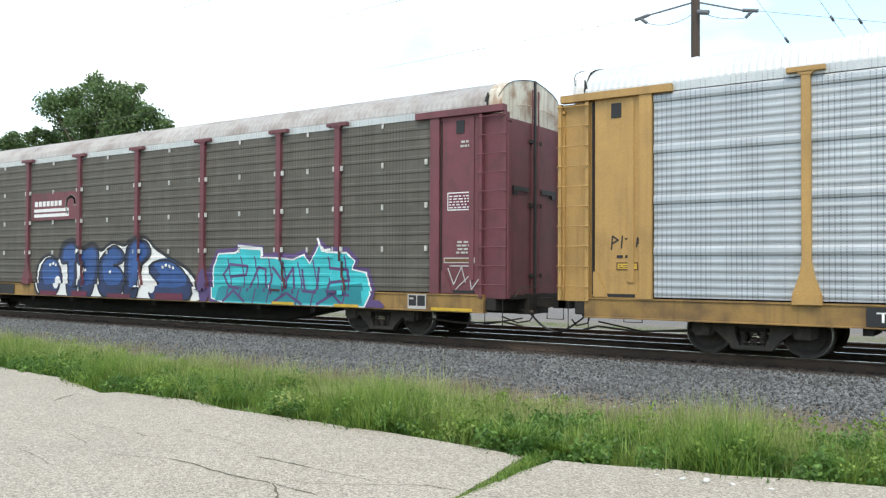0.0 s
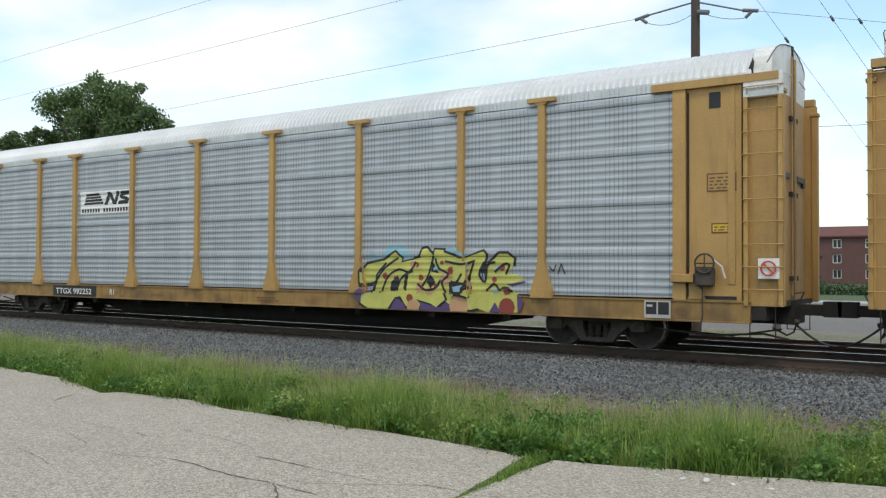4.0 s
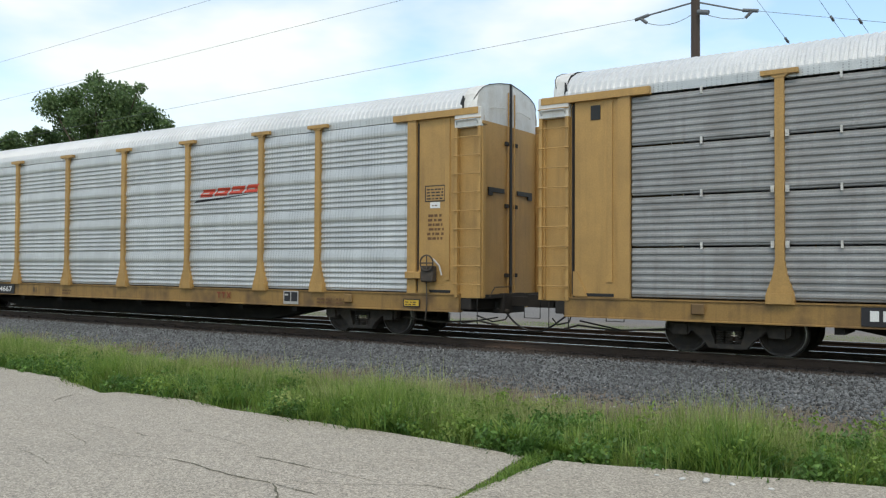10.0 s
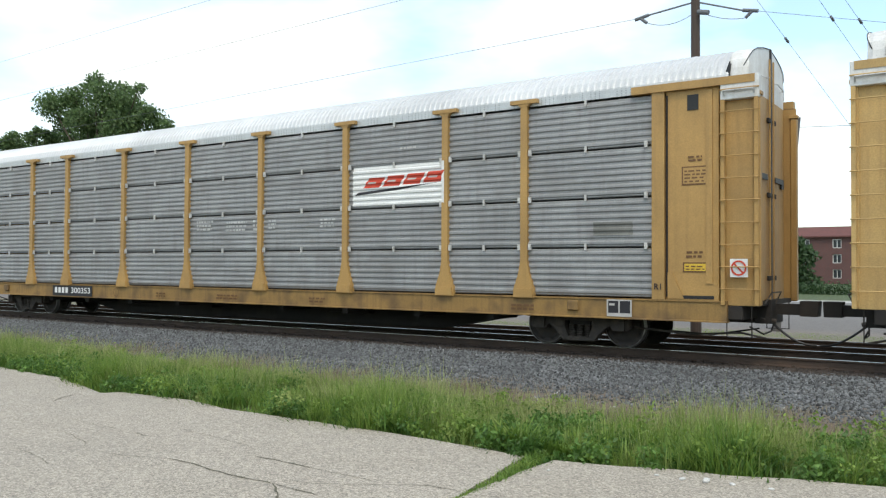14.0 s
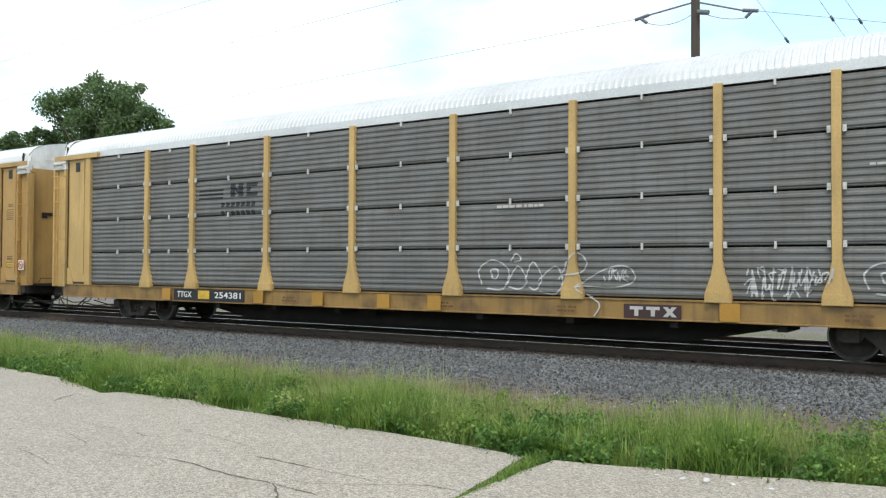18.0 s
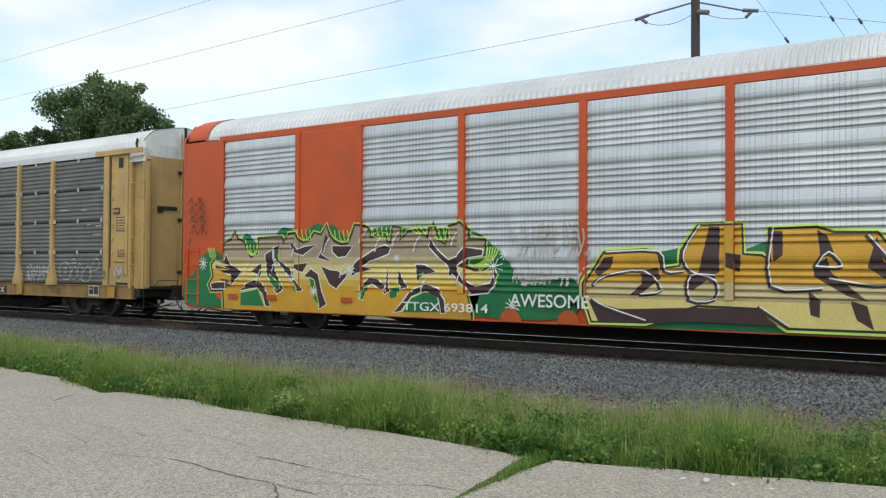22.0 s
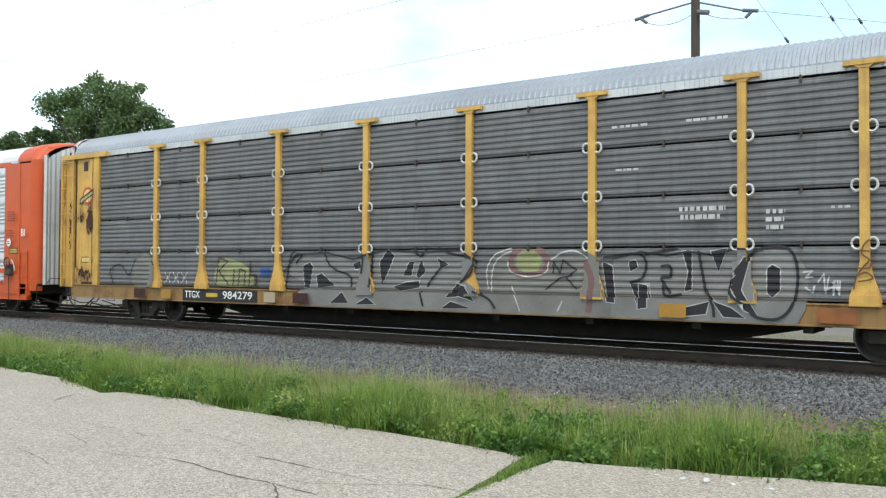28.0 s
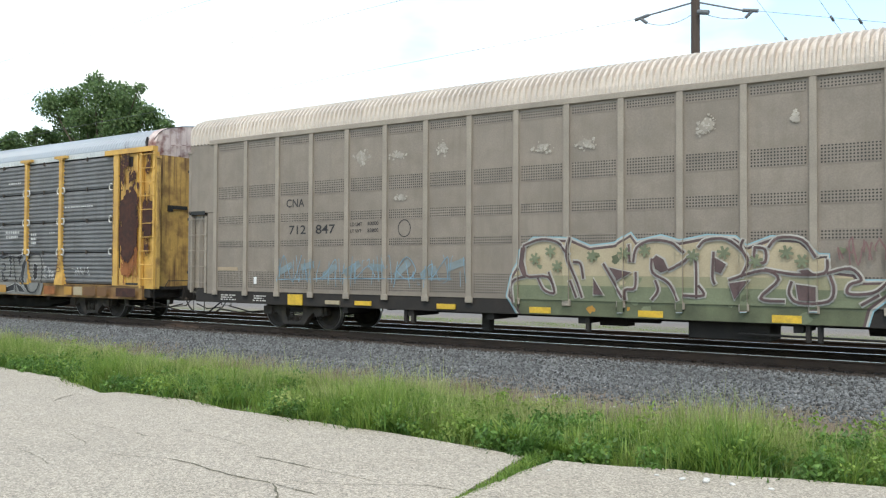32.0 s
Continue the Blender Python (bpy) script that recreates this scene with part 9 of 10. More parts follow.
for shapes in ([[(-3.4, 1.58), (-3.18, 1.68), (-3.07, 1.58), (-3.17, 1.05), (-3.34, 1.08)], [(-2.96, 1.35), (-2.8, 1.42), (-2.37, 1.13), (-2.9, 1.06)], [(-1.81, 1.65), (-1.51, 1.72), (-1.51, 1.53), (-1.76, 1.52)], [(-1.02, 1.68), (-0.79, 1.96), (-0.6, 1.84), (-0.73, 1.56), (-0.96, 1.13)], [(-0.36, 1.38), (-0.18, 1.69), (-0.04, 1.69), (-0.13, 1.38)], [(0.01, 1.38), (0.14, 1.75), (0.27, 1.48), (0.1, 1.33)], [(0.58, 1.78), (0.88, 1.63), (0.67, 1.54)], [(-0.63, 1.13), (-0.26, 1.23), (0.1, 1.27), (0.1, 1.12), (-0.44, 1.04)], [(-2.47, 0.71), (-2.1, 0.98), (-1.9, 0.73)]],
               [[(-1.69, 0.7), (-1.35, 0.87), (-1.1, 0.72)], [(0.72, 0.68), (0.97, 0.84), (1.47, 0.71)], [(0.84, 0.92), (1.09, 1.22), (1.34, 1.17), (1.55, 0.85), (1.22, 0.96)], [(-3.62, 0.81), (-3.45, 0.95), (-3.28, 0.82)], [(4.43, 1.69), (4.63, 1.61), (4.7, 0.91), (4.54, 0.93)], [(4.96, 1.69), (5.09, 1.72), (5.15, 1.59), (4.99, 1.51)], [(4.99, 1.28), (5.35, 1.28), (5.38, 1.03), (5.16, 0.87)]],
               [[(5.99, 1.88), (6.16, 1.88), (6.16, 1.19), (6.03, 1.16), (6.1, 1.51)], [(6.51, 1.88), (6.79, 1.93), (6.64, 1.51)], [(7.47, 1.57), (7.56, 1.64), (7.68, 1.57), (7.68, 1.21), (7.56, 1.08), (7.47, 1.15)], [(5.64, 0.82), (6.04, 0.86), (6.49, 0.98), (6.43, 0.76), (5.97, 0.7)], [(6.45, 1.14), (6.58, 0.98), (6.87, 0.88), (7.11, 0.71), (6.74, 0.72)], [(5.16, 1.28), (5.33, 1.25), (5.33, 0.84), (5.16, 0.81)], [(6.83, 1.3), (7.1, 1.77), (7.2, 1.75), (7.05, 1.2), (7.33, 0.74), (7.11, 0.84)]]):
    spray("graffiti_edge", c7, s7, [grow(p, 0.022) for p in shapes], "chalk")
    spray("graffiti_shade", c7, s7, shapes, "black", "black graffiti shape")
for curves in ([[(-3.97, 1.07), (-3.81, 1.81), (-3.64, 1.98)], [(-2.7, 1.98), (-2.59, 1.68), (-2.32, 1.49), (-1.9, 1.36), (-1.85, 1.11)], [(-1.56, 2.0), (-1.46, 1.78), (-1.5, 1.43)], [(0.71, 1.6), (0.45, 1.33), (0.32, 1.15)], [(0.61, 1.98), (0.96, 1.86), (1.34, 1.8), (1.54, 1.72), (1.5, 1.46), (1.22, 1.25)], [(1.55, 1.06), (1.91, 0.92), (2.07, 0.73)], [(0.15, 1.03), (0.24, 0.73)], [(-3.75, 1.78), (-3.41, 1.88), (-3.63, 1.65)], [(-0.09, 1.99), (0.13, 1.81), (0.31, 1.99)], [(-1.25, 1.12), (-1.22, 1.93)], [(4.46, 1.77), (5.15, 1.84), (5.31, 1.64), (5.22, 1.38), (4.99, 1.3)]],
               [[(5.29, 1.83), (5.89, 1.94)], [(5.6, 1.61), (5.76, 1.61), (5.77, 1.42), (5.6, 1.39), (5.77, 1.12)], [(5.63, 1.34), (5.67, 1.07), (5.97, 1.1)], [(7.11, 0.94), (6.86, 1.14), (6.92, 1.46), (7.29, 1.88), (7.71, 1.95), (7.91, 1.8), (7.97, 1.41), (7.89, 0.96), (7.66, 0.72), (7.3, 0.74), (7.11, 0.94)], [(6.42, 1.19), (6.55, 0.93), (6.58, 0.72)], [(6.29, 1.88), (6.42, 1.14)]]):
    spray("line_work", c7, s7, [q for p in curves for q in stroke(smooth(p, False, 4), 0.05)], "black")
spray("line_work", c7, s7, stroke(grow(blob, 0.0)[:9], 0.04) + stroke(word[1:8], 0.035), "black")
spray("chalk_tag", c7, s7, [q for p in [[(9.63, 1.48), (9.82, 1.43), (9.77, 1.28)], [(9.87, 1.29), (9.92, 1.5), (10.0, 1.29), (10.08, 1.5), (10.18, 1.29), (10.28, 1.5)], [(10.43, 1.53), (10.46, 1.29), (10.54, 1.32)], [(8.06, 1.52), (8.2, 1.54), (8.09, 1.42), (8.2, 1.44)], [(8.09, 1.26), (8.21, 1.17), (8.23, 1.29)]] for q in stroke(p, 0.03)], "chalk", "thin white chalk tag")
spray("marker_scrawl", c7, s7, [q for p in [[(8.84, 1.25), (8.88, 1.45), (8.99, 1.62), (9.07, 1.72), (8.96, 1.82), (8.99, 1.96), (9.07, 2.04)], [(8.91, 1.37), (9.12, 1.42), (9.02, 1.52), (8.91, 1.47)], [(8.88, 1.59), (9.07, 1.59), (9.1, 1.72)], [(8.93, 1.87), (9.07, 1.86)]] for q in stroke(smooth(p, False, 3), 0.026)], "stencil")
spray("chalk_tag", c7, s7, scribble(8.3, 8.7, 1.1, 1.5, 20, 6) + stroke([(-8.6, 1.1), (-8.35, 1.4)], 0.03) + stroke([(-8.6, 1.4), (-8.35, 1.1)], 0.03) + stroke([(-8.25, 1.1), (-8.0, 1.4)], 0.03) + stroke([(-8.25, 1.4), (-8.0, 1.1)], 0.03) + stroke([(-7.9, 1.1), (-7.65, 1.4)], 0.03) + stroke([(-7.9, 1.4), (-7.65, 1.1)], 0.03), "chalk")
spray("graffiti_fill", c7, s7, [smooth([(-6.5, 1.1), (-6.3, 1.75), (-5.4, 1.6), (-5.1, 1.1)])], "olive")
spray("line_work", c7, s7, [q for pts in ([(-6.5, 1.08), (-6.4, 1.8), (-6.05, 1.7), (-6.4, 1.45), (-6.0, 1.08)], [(-5.85, 1.08), (-5.8, 1.5)], [(-5.65, 1.08), (-5.6, 1.5), (-5.4, 1.45), (-5.42, 1.08)], [(-5.25, 1.08), (-5.2, 1.7), (-5.2, 1.35), (-4.98, 1.35), (-5.0, 1.08)]) for q in stroke(pts, 0.045)], "brown")
spray("graffiti_fill", c7, s7, [rect(-4.85, -4.5, 1.32, 1.55)], "blue")
spray("line_work", c7, s7, stroke(smooth([(-10.9, 1.0), (-11.1, 1.45), (-10.6, 1.6), (-10.2, 1.3), (-9.9, 1.75), (-9.5, 1.5), (-9.3, 1.9), (-9.0, 1.6)], False, 4), 0.04), "black")
spray("graffiti_fill", c7, s7, [smooth([(-10.0, 1.05), (-9.9, 1.7), (-9.2, 1.85), (-9.05, 1.05)])], "smoke")
em = [(-12.25 + 0.27 * math.cos(a * math.tau / 20), 3.68 + 0.27 * math.sin(a * math.tau / 20)) for a in range(21)]
spray("round_emblem", c7, s7, [em[:-1]], "logo_red", "round red emblem with a dark slanting bar", DOOR_Y)
spray("round_emblem_core", c7, s7, [[(-12.25 + (x + 12.25) * 0.72, 3.68 + (z - 3.68) * 0.72) for x, z in em[:-1]]], "straw", "", DOOR_Y)
spray("emblem_bar", c7, s7, [[(-12.66, 3.42), (-11.9, 3.72), (-11.9, 3.92), (-12.66, 3.6)]], "black", "", DOOR_Y)
spray("emblem_tick", c7, s7, [[(-12.6 + k * 0.07, 3.49 + k * 0.028), (-12.56 + k * 0.07, 3.505 + k * 0.028), (-12.56 + k * 0.07, 3.59 + k * 0.028), (-12.6 + k * 0.07, 3.575 + k * 0.028)] for k in range(9)], "straw", "", DOOR_Y)


def rust_patch(x0, x1, z0, z1, seed, flakes=26, runs=14):
    """Bare rust: many ragged blotches that run together, thinner at the rim, with drips below."""
    rng = random.Random(seed)
    cx, cz, rx, rz = (x0 + x1) / 2, (z0 + z1) / 2, (x1 - x0) / 2, (z1 - z0) / 2
    out = []
    for k in range(flakes):
        a, d = rng.uniform(0, math.tau), rng.random() ** 0.6
        x, z = cx + rx * d * math.cos(a), cz + rz * d * math.sin(a)
        r = rng.uniform(0.14, 0.5) * min(rx, rz) * (1.5 - d)
        out.append([(min(x1, max(x0, x + r * rng.uniform(0.5, 1.35) * math.cos(b * math.tau / 12))), z + 1.5 * r * rng.uniform(0.5, 1.35) * math.sin(b * math.tau / 12)) for b in range(12)])
    for k in range(runs):
        x, z, h = rng.uniform(x0, x1 - 0.03), rng.uniform(z0 - 0.1, z1), rng.uniform(0.1, 0.55)
        w = rng.uniform(0.008, 0.03)
        out.append([(x, z), (x + w, z + 0.02), (x + w * 0.8, z + h), (x + w * 0.3, z + h * 1.1)])
    return out


spray("rust_stain", c7, s7, rust_patch(12.05, 12.85, 1.1, 2.4, 60, 22, 90), "rust_orange", "orange rust stain running down the door", DOOR_Y)
for a, b, lo, hi, seed, y, k in ((-12.3, -11.96, 2.55, 3.35, 41, DOOR_Y, 40), (-12.75, -12.4, 2.9, 3.1, 51, DOOR_Y, 10), (-13.25, -13.03, 1.9, 3.6, 42, -1.452, 46), (11.99, 12.84, 1.75, 3.75, 43, DOOR_Y, 150), (12.45, 12.92, 2.2, 4.3, 47, DOOR_Y, 70), (12.0, 12.25, 3.7, 4.7, 48, DOOR_Y, 14),
                               (12.4, 12.62, 3.95, 4.3, 49, DOOR_Y, 10), (12.95, 13.55, 2.4, 3.45, 44, -1.452, 80), (13.1, 13.4, 4.2, 4.75, 45, -1.452, 16), (13.1, 13.35, 1.9, 2.2, 50, -1.452, 10), (12.15, 12.5, 4.4, 4.75, 46, DOOR_Y, 10)):
    spray("rust_patch", c7, s7, rust_patch(a, b, lo, hi, seed, k), "rust", "dark brown rust through peeling yellow paint", y)
spray("rust_stain", c7, s7, rust_patch(-12.8, -12.0, 1.1, 1.5, 80, 14, 20), "rust", "", DOOR_Y)
for x0, x1 in ((11.82, 11.86), (-11.86, -11.82)):
    spray("rust_stain", c7, s7, rust_patch(x0, x1, 1.2, 4.6, 90, 4, 26), "rust", "", POST_Y)
placard(c7, -12.58, -12.02, 1.66, 1.84, DOOR_Y, "straw", "stencil", 0)
for x, w, ink in ((-9.8, 0.5, "rust"), (-8.6, 0.4, "mustard"), (-4.6, 0.4, "cream"), (-3.6, 0.5, "rust"), (8.3, 0.6, "rust_orange"), (9.4, 0.4, "mustard"), (9.9, 0.45, "cream"), (10.4, 0.6, "stencil"), (11.1, 0.45, "stencil"), (12.0, 0.9, "rust"), (5.6, 0.5, "mustard")):
    spray("sill_patch", c7, s7, [rect(x, x + w, 0.68, 0.93)], ink, "", SILL_Y)
for k, (x0, x1, z0, z1, n) in enumerate(((4.64, 5.48, 4.2, 4.29, 1), (6.05, 6.95, 4.2, 4.29, 1), (9.3, 11.0, 3.32, 3.40, 1), (5.94, 6.9, 2.42, 2.72, 2), (7.45, 7.85, 2.22, 2.62, 3), (8.5, 8.85, 2.56, 2.63, 1), (4.7, 5.2, 3.39, 3.46, 1))):
    bars(c7, x0, x1, z0, z1, n, "chalk", -1.515, 80 + k)

# wagon 8: marks, chalk names, green graffiti
c8, s8 = cars[7], Side("", False, (), (), 1.137)
Y8 = -1.492
letters(c8, "CNA", -9.93, 3.03, 0.2, "black", Y8, 0.6)
letters(c8, "712", -9.83, 2.36, 0.22, "black", Y8, 0.55)
letters(c8, "847", -8.95, 2.36, 0.22, "black", Y8, 0.62)
letters(c8, "LD LMT", -7.86, 2.52, 0.085, "black", Y8, 0.36)
letters(c8, "80000", -7.34, 2.53, 0.085, "black", Y8, 0.32)
letters(c8, "LT WT", -7.86, 2.36, 0.085, "black", Y8, 0.34)
letters(c8, "83800", -7.34, 2.37, 0.085, "black", Y8, 0.32)
spray("test_ring", c8, s8, stroke([(-6.28 + 0.17 * math.cos(a * math.tau / 18), 2.44 + 0.19 * math.sin(a * math.tau / 18)) for a in range(19)], 0.02), "black", "", Y8)
tag = []
for pts in ([(-10.2, 1.2), (-10.0, 1.85), (-9.7, 1.2), (-9.4, 1.85)], [(-9.3, 1.75), (-9.2, 1.2), (-9.0, 1.7)], [(-8.8, 1.7), (-8.9, 1.3), (-8.6, 1.4), (-8.3, 1.75), (-8.3, 1.3)], [(-8.1, 1.4), (-7.7, 1.65), (-7.7, 1.3), (-7.3, 1.6), (-7.1, 1.35)], [(-6.9, 1.85), (-6.85, 1.3)],
            [(-6.5, 1.5), (-6.2, 1.8), (-5.95, 1.5), (-6.2, 1.3), (-6.5, 1.5)], [(-5.8, 1.4), (-5.5, 1.65), (-5.5, 1.35), (-5.1, 1.8), (-5.1, 1.35)], [(-10.2, 1.25), (-7.5, 1.3), (-5.0, 1.32)]):
    tag += stroke(smooth(pts, False, 4), 0.02)
spray("chalk_haze", c8, s8, [q for k in range(8) for q in stroke([(-10.1 + k * 0.72, 1.45 + 0.12 * math.sin(k * 2)), (-9.75 + k * 0.72, 1.6 + 0.1 * math.sin(k * 3))], 0.16)], "aqua_haze")
tag += scribble(-10.2, -4.5, 1.1, 1.85, 33, 34, 0.014)
spray("chalk_tag", c8, s8, tag, "aqua_line", "light blue chalk tag")
shape = [(-3.61, 0.99), (-3.51, 1.39), (-3.33, 1.66), (-3.31, 1.92), (-3.01, 2.16), (-2.43, 2.15), (-2.14, 2.13), (-1.77, 1.98), (-1.27, 2.03), (-0.94, 2.22), (-0.82, 2.07), (-0.35, 2.16), (0.0, 2.06), (0.5, 2.15), (0.99, 2.12), (1.19, 1.96), (1.6, 2.11), (2.07, 2.07), (2.35, 1.8), (2.5, 1.8), (2.49, 1.54), (2.9, 1.5), (2.99, 1.37), (3.38, 1.38), (3.43, 1.16), (3.14, 0.9), (3.02, 0.45), (-3.25, 0.45)]
spray("graffiti_halo", c8, s8, [grow(shape, 0.04)], "sky")
spray("graffiti_outline", c8, s8, [grow(shape, 0.015)], "pale_spray")
spray("graffiti_backing", c8, s8, [grow(shape, -0.02)], "plum")
spray("graffiti_fill", c8, s8, [grow(shape, -0.07)], "sage", "sage and cream graffiti piece over the ribs")
spray("graffiti_fill", c8, s8, [clip(grow(shape, -0.07), 1, 1.22, False)], "khaki")
spray("graffiti_fill", c8, s8, [clip(grow(shape, -0.07), 1, 1.42, False)], "cream")
# the sill's green is darker: its colour also holds the recess's shade
spray("graffiti_fill", c8, s8, [clip(grow(shape, -0.07), 1, 0.93, True)], "dark_green", "green paint on the sill, darkened for the recess's shade")
rng8 = random.Random(88)
for k in range(26):
    fx, fz, fr = rng8.uniform(-3.0, 2.9), rng8.uniform(0.55, 1.9), rng8.uniform(0.04, 0.12)
    blot = [(fx + fr * rng8.uniform(0.5, 1.3) * math.cos(a * math.tau / 10), fz + fr * rng8.uniform(0.4, 1.1) * math.sin(a * math.tau / 10)) for a in range(10)]
    spray("graffiti_dot", c8, s8, [blot], ("khaki", "sage", "cream", "dark_green")[k % 4] if fz > 0.95 else ("sage", "mustard")[k % 2])
gl, gw = [], []
for pts in ([(-3.21, 2.03), (-3.26, 1.79), (-3.18, 1.41), (-2.67, 1.39), (-2.52, 1.09)],
            [(-3.45, 0.88), (-3.48, 1.21), (-3.37, 1.34), (-3.18, 1.39)],
            [(-2.89, 1.36), (-2.75, 1.13), (-2.52, 1.09), (-2.65, 1.48)],
            [(-2.19, 2.16), (-2.24, 1.79), (-2.03, 1.28), (-1.93, 1.0)],
            [(-2.11, 1.69), (-1.96, 1.65), (-1.9, 1.37)],
            [(-2.18, 1.32), (-2.05, 1.0)],
            [(-1.48, 1.65), (-1.09, 1.02)],
            [(-0.97, 2.01), (-0.95, 1.69)],
            [(-0.88, 1.69), (-0.81, 1.96), (-0.52, 2.09), (-0.15, 2.04), (0.08, 1.86)],
            [(-0.2, 1.54), (0.03, 1.65), (0.28, 1.8), (0.31, 1.04)],
            [(-0.52, 1.74), (-0.5, 1.49), (-0.2, 1.3), (-0.03, 0.99)],
            [(-0.83, 1.49), (-0.85, 1.2), (-1.04, 1.16), (-1.04, 0.98)]):
    s = smooth(pts, False, 4)
    gl += stroke(s, 0.045)
    gw += stroke(s, 0.10)
for pts in ([(-0.52, 0.99), (-0.4, 1.16), (-0.45, 1.34)],
            [(0.62, 1.86), (0.6, 1.43), (0.64, 1.3)],
            [(0.08, 1.08), (0.44, 1.09), (0.35, 1.26)],
            [(0.89, 1.37), (1.46, 1.54), (1.72, 1.39), (1.42, 1.06), (1.81, 1.02)],
            [(1.15, 2.07), (1.11, 1.94), (1.22, 1.69), (1.11, 1.43)],
            [(1.33, 1.94), (1.5, 1.9), (1.5, 1.69), (1.33, 1.69), (1.33, 1.94)],
            [(1.5, 1.56), (1.97, 1.48), (2.44, 1.5), (2.49, 1.72)],
            [(1.93, 1.35), (1.89, 1.15), (2.04, 1.0), (2.49, 1.03), (2.59, 1.23), (2.53, 1.46)],
            [(2.49, 1.5), (2.83, 1.58), (3.0, 1.4), (2.83, 1.32), (2.81, 1.17), (3.17, 1.19), (3.38, 1.36)],
            [(3.0, 0.99), (3.25, 1.15)],
            [(1.56, 1.94), (1.72, 2.1), (2.1, 2.06), (2.32, 1.77)],
            [(0.35, 1.95), (0.49, 2.08), (0.84, 2.09), (1.11, 1.9)],
            [(-3.18, 2.03), (-2.81, 2.14), (-2.44, 2.07), (-2.21, 1.83)]):
    s = smooth(pts, False, 4)
    gl += stroke(s, 0.045)
    gw += stroke(s, 0.10)
shadows = [[(-1.36, 1.58), (-0.92, 1.49), (-1.19, 1.33)], [(-1.68, 1.37), (-1.48, 1.06), (-1.68, 1.06)], [(-0.5, 1.74), (-0.43, 1.81), (-0.29, 1.73), (-0.2, 1.54), (-0.34, 1.49), (-0.45, 1.56)], [(0.64, 1.77), (0.84, 1.65), (0.75, 1.48), (0.64, 1.52)], [(0.89, 1.31), (1.24, 1.37), (0.98, 1.03)], [(2.0, 1.31), (2.32, 1.27), (2.32, 1.03), (2.04, 1.04)], [(-3.27, 1.98), (-3.32, 1.6), (-3.23, 1.41), (-3.13, 1.4), (-3.21, 1.7), (-3.17, 1.98)], [(2.04, 1.54), (2.19, 1.56), (2.32, 1.48), (2.1, 1.49)]]
spray("line_work", c8, s8, gw, "pale_spray")
spray("graffiti_edge", c8, s8, [grow(p, 0.035) for p in shadows], "pale_spray")
spray("line_work", c8, s8, gl, "plum")
spray("graffiti_shade", c8, s8, shadows, "plum", "dark plum graffiti shadow")
spots = []
for x, z in ((-2.95, 1.75), (-2.6, 1.9), (-2.45, 1.6), (-1.7, 1.8), (-1.05, 1.85), (0.25, 1.8), (0.8, 1.85), (1.35, 1.7), (1.85, 1.85), (2.1, 1.7), (-0.65, 1.9)):
    for a in range(3):
        c, s = math.cos(a * math.pi / 3 + x), math.sin(a * math.pi / 3 + x)
        spots += stroke([(x - 0.11 * c, z - 0.11 * s), (x + 0.11 * c, z + 0.11 * s)], 0.05)
spray("speckle", c8, s8, spots, "sage")
spray("scratched_tag", c8, s8, scribble(2.7, 3.9, 1.6, 2.1, 30, 16, 0.022), "pinkish")
LIFT[c8.name] = 0.002
for x, z, w, h in ((-7.54, 4.11, 0.26, 0.24), (-6.46, 4.08, 0.3, 0.12), (-5.27, 4.14, 0.16, 0.22), (-6.37, 3.14, 0.16, 0.09), (-2.81, 3.98, 0.26, 0.14), (-1.85, 4.0, 0.26, 0.16), (0.5, 4.13, 0.24, 0.22), (2.0, 4.15, 0.06, 0.1)):
    flakes = []
    haze = [(x + w * rng6.uniform(0.35, 0.8) * math.cos(b * math.tau / 14), z + h * rng6.uniform(0.35, 0.8) * math.sin(b * math.tau / 14)) for b in range(14)]
    spray("rubbed_spot", c8, s8, [haze], "bare_haze", "rubbed patch of thin paint")
    for k in range(30):
        a, d = rng6.uniform(0, math.tau), rng6.random() ** 0.7
        fx, fz, r = x + w * d * math.cos(a), z + h * d * math.sin(a), rng6.uniform(0.008, 0.04)
        flakes.append([(fx + r * rng6.uniform(0.4, 1.3) * math.cos(b * math.tau / 9), fz + r * rng6.uniform(0.4, 1.3) * math.sin(b * math.tau / 9)) for b in range(9)])
    spray("worn_spot", c8, s8, flakes, "worn_patch", "flaked patch of bare paint")
for x, z, w, h, ink in ((-9.85, 0.63, 0.48, 0.26, "sign_yellow"), (-8.62, 0.68, 0.45, 0.09, "cream"), (-7.7, 0.68, 0.48, 0.1, "sign_yellow"), (-5.38, 0.67, 0.48, 0.11, "sign_yellow"), (-3.1, 0.66, 0.48, 0.12, "sign_yellow"), (-0.8, 0.66, 0.48, 0.12, "sign_yellow"), (1.6, 0.65, 0.48, 0.13, "sign_yellow"), (3.9, 0.65, 0.48, 0.13, "sign_yellow"), (6.2, 0.65, 0.48, 0.13, "sign_yellow")):
    part("reflector", boxes((x, x + w, -1.512, -1.476, z, z + h)), INK[ink], c8)
bars(c8, -12.3, -11.7, 0.68, 0.85, 3, "stencil_white", -1.476, 31)
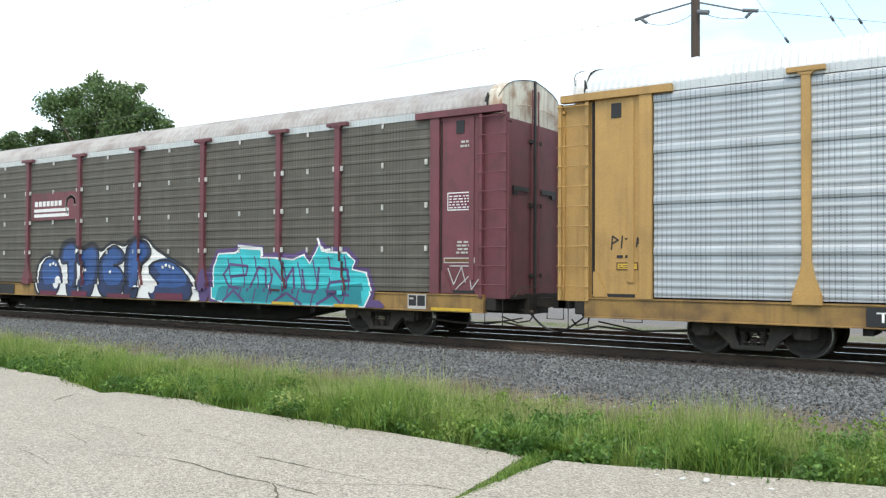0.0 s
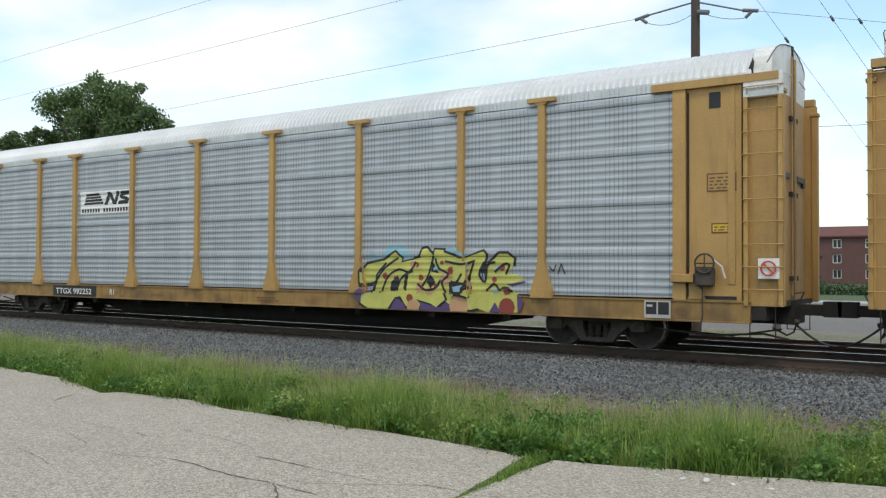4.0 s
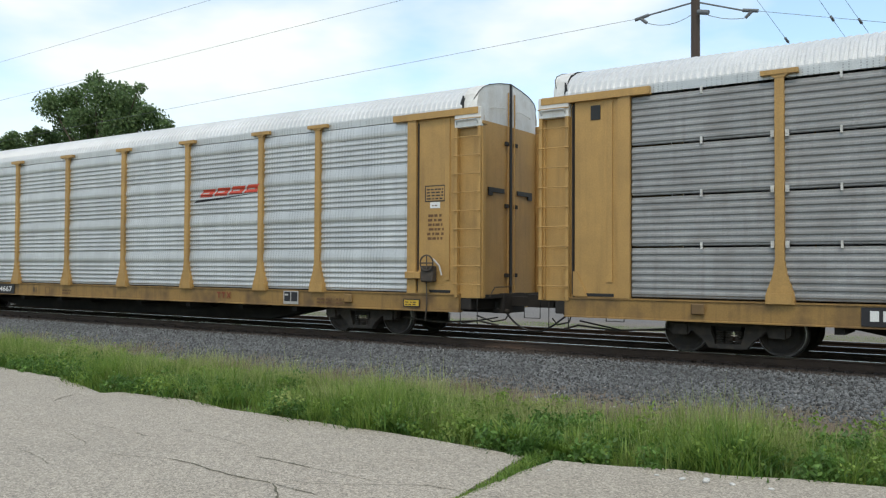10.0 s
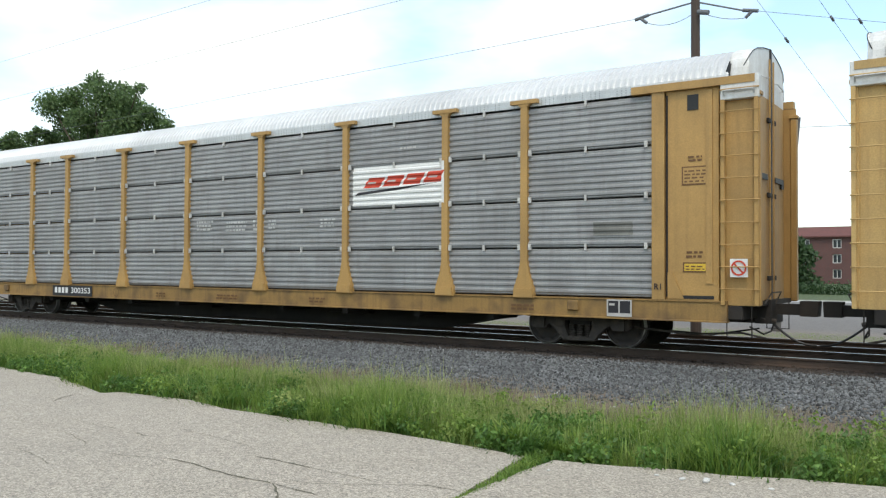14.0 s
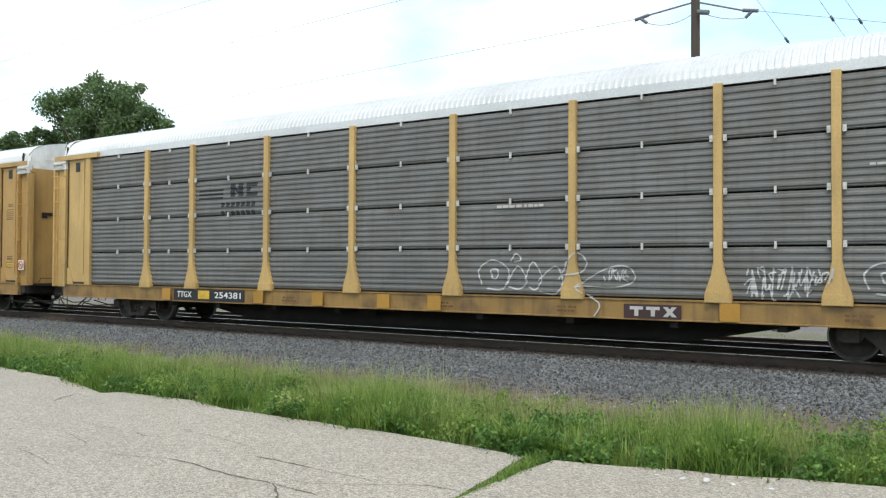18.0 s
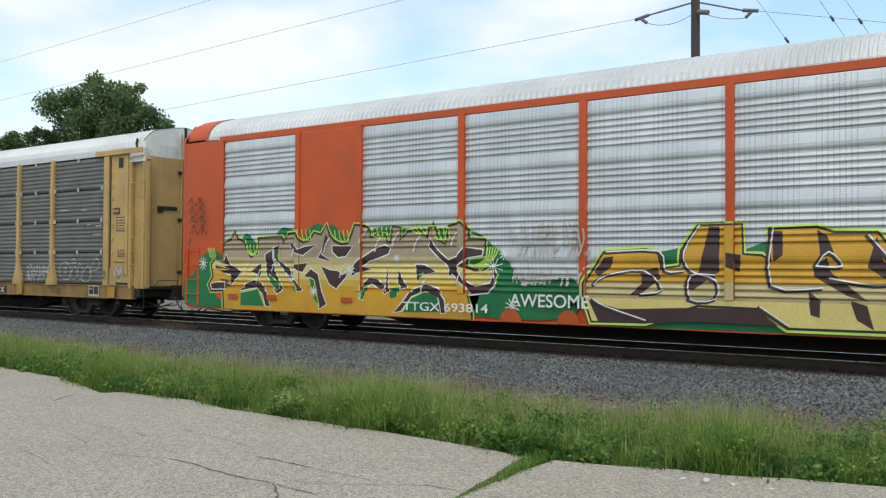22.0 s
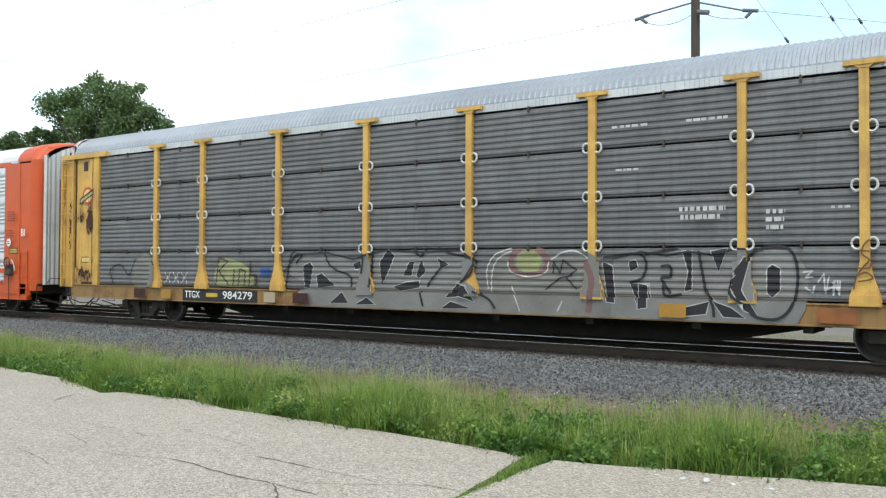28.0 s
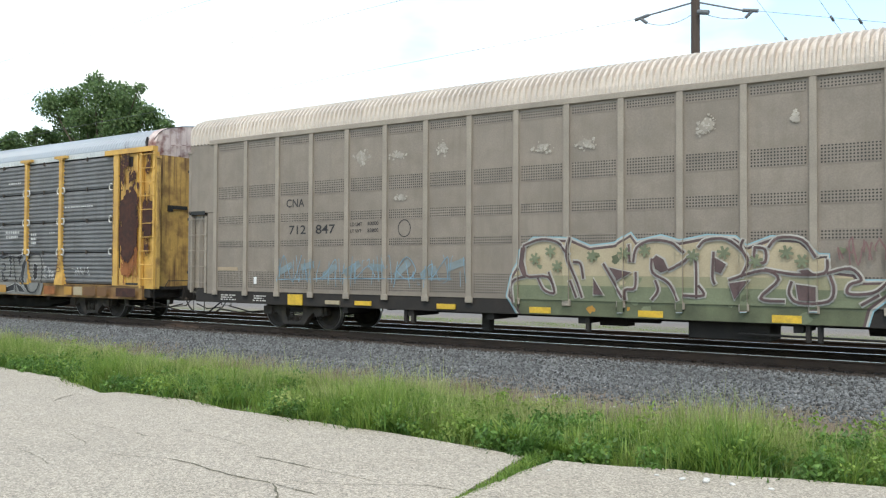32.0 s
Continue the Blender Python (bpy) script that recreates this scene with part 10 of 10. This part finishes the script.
bars(c8, -11.1, -10.6, 0.68, 0.85, 3, "stencil_white", -1.476, 32)
part("pull_plate", soft_box(-11.05, -10.95, -1.52, -1.49, 1.12, 1.30, 0.01), INK["white"], c8)
part("door_label", boxes((-12.42, -11.66, -1.497, -1.49, 1.46, 1.55)), INK["tan"], c8)
part("end_notch", boxes((-13.58, -12.95, -1.5, -1.44, 2.955, 3.05)), M["black"], c8)
part("drop_leg", soft_box(-4.54, -4.34, -1.0, -0.8, 0.20, 0.62, 0.01), M["under"], c8)
for x in (-6.3, -6.1, -1.87, 2.16, 2.35):
    part("pipe_hanger", soft_box(x - 0.04, x + 0.04, -1.42, -1.3, 0.32, 0.62, 0.01), M["under"], c8)
part("equipment_box", soft_box(0.05, 1.5, -1.2, -0.4, 0.29, 0.62, 0.02), M["under"], c8)
part("train_pipe", cable(bmesh.new(), [(1.0, -1.35, 0.42), (4.0, -1.35, 0.40), (8.5, -1.35, 0.44)], 0.022, 6), M["under"], c8)

for car, mat in ((cars[0], "maroon"), (cars[1], "yellow"), (cars[2], "yellow"), (cars[3], "yellow"), (cars[4], "yellow_pale"), (cars[6], "yellow_worn")):
    for s in (-1, 1):
        door_trim(car, s, M[mat], not (car is cars[2] and s > 0))


# ---- what moves ----
RUN = ((0, -0.22), (3.5, 19.85), (5.5, 31.50), (8, 45.85), (12, 68.80), (17, 97.40), (21, 120.12), (25, 142.80), (28.5, 162.65), (32, 182.47))


def travelled(t):
    for (a, sa), (b, sb) in zip(RUN, RUN[1:]):
        if t <= b:
            return sa + (sb - sa) * (t - a) / (b - a)
    return RUN[-1][1]


def motions():
    for car, cx in zip(cars, CAR_X):
        walk(car, [(t, pose(cx - s, TRACK_Y, 0)) for t, s in RUN])
    for w, x, y, turn in turning:
        rows = []
        for i in range(321):
            a = -math.degrees(travelled(i / 10) / WHEEL_R)
            rows.append((i / 10, pose(x, y, WHEEL_R) @ pose(0, 0, 0, 0, a, 0) @ pose(0, 0, 0, 0, 0, turn)))
        walk(w, rows)


motions()
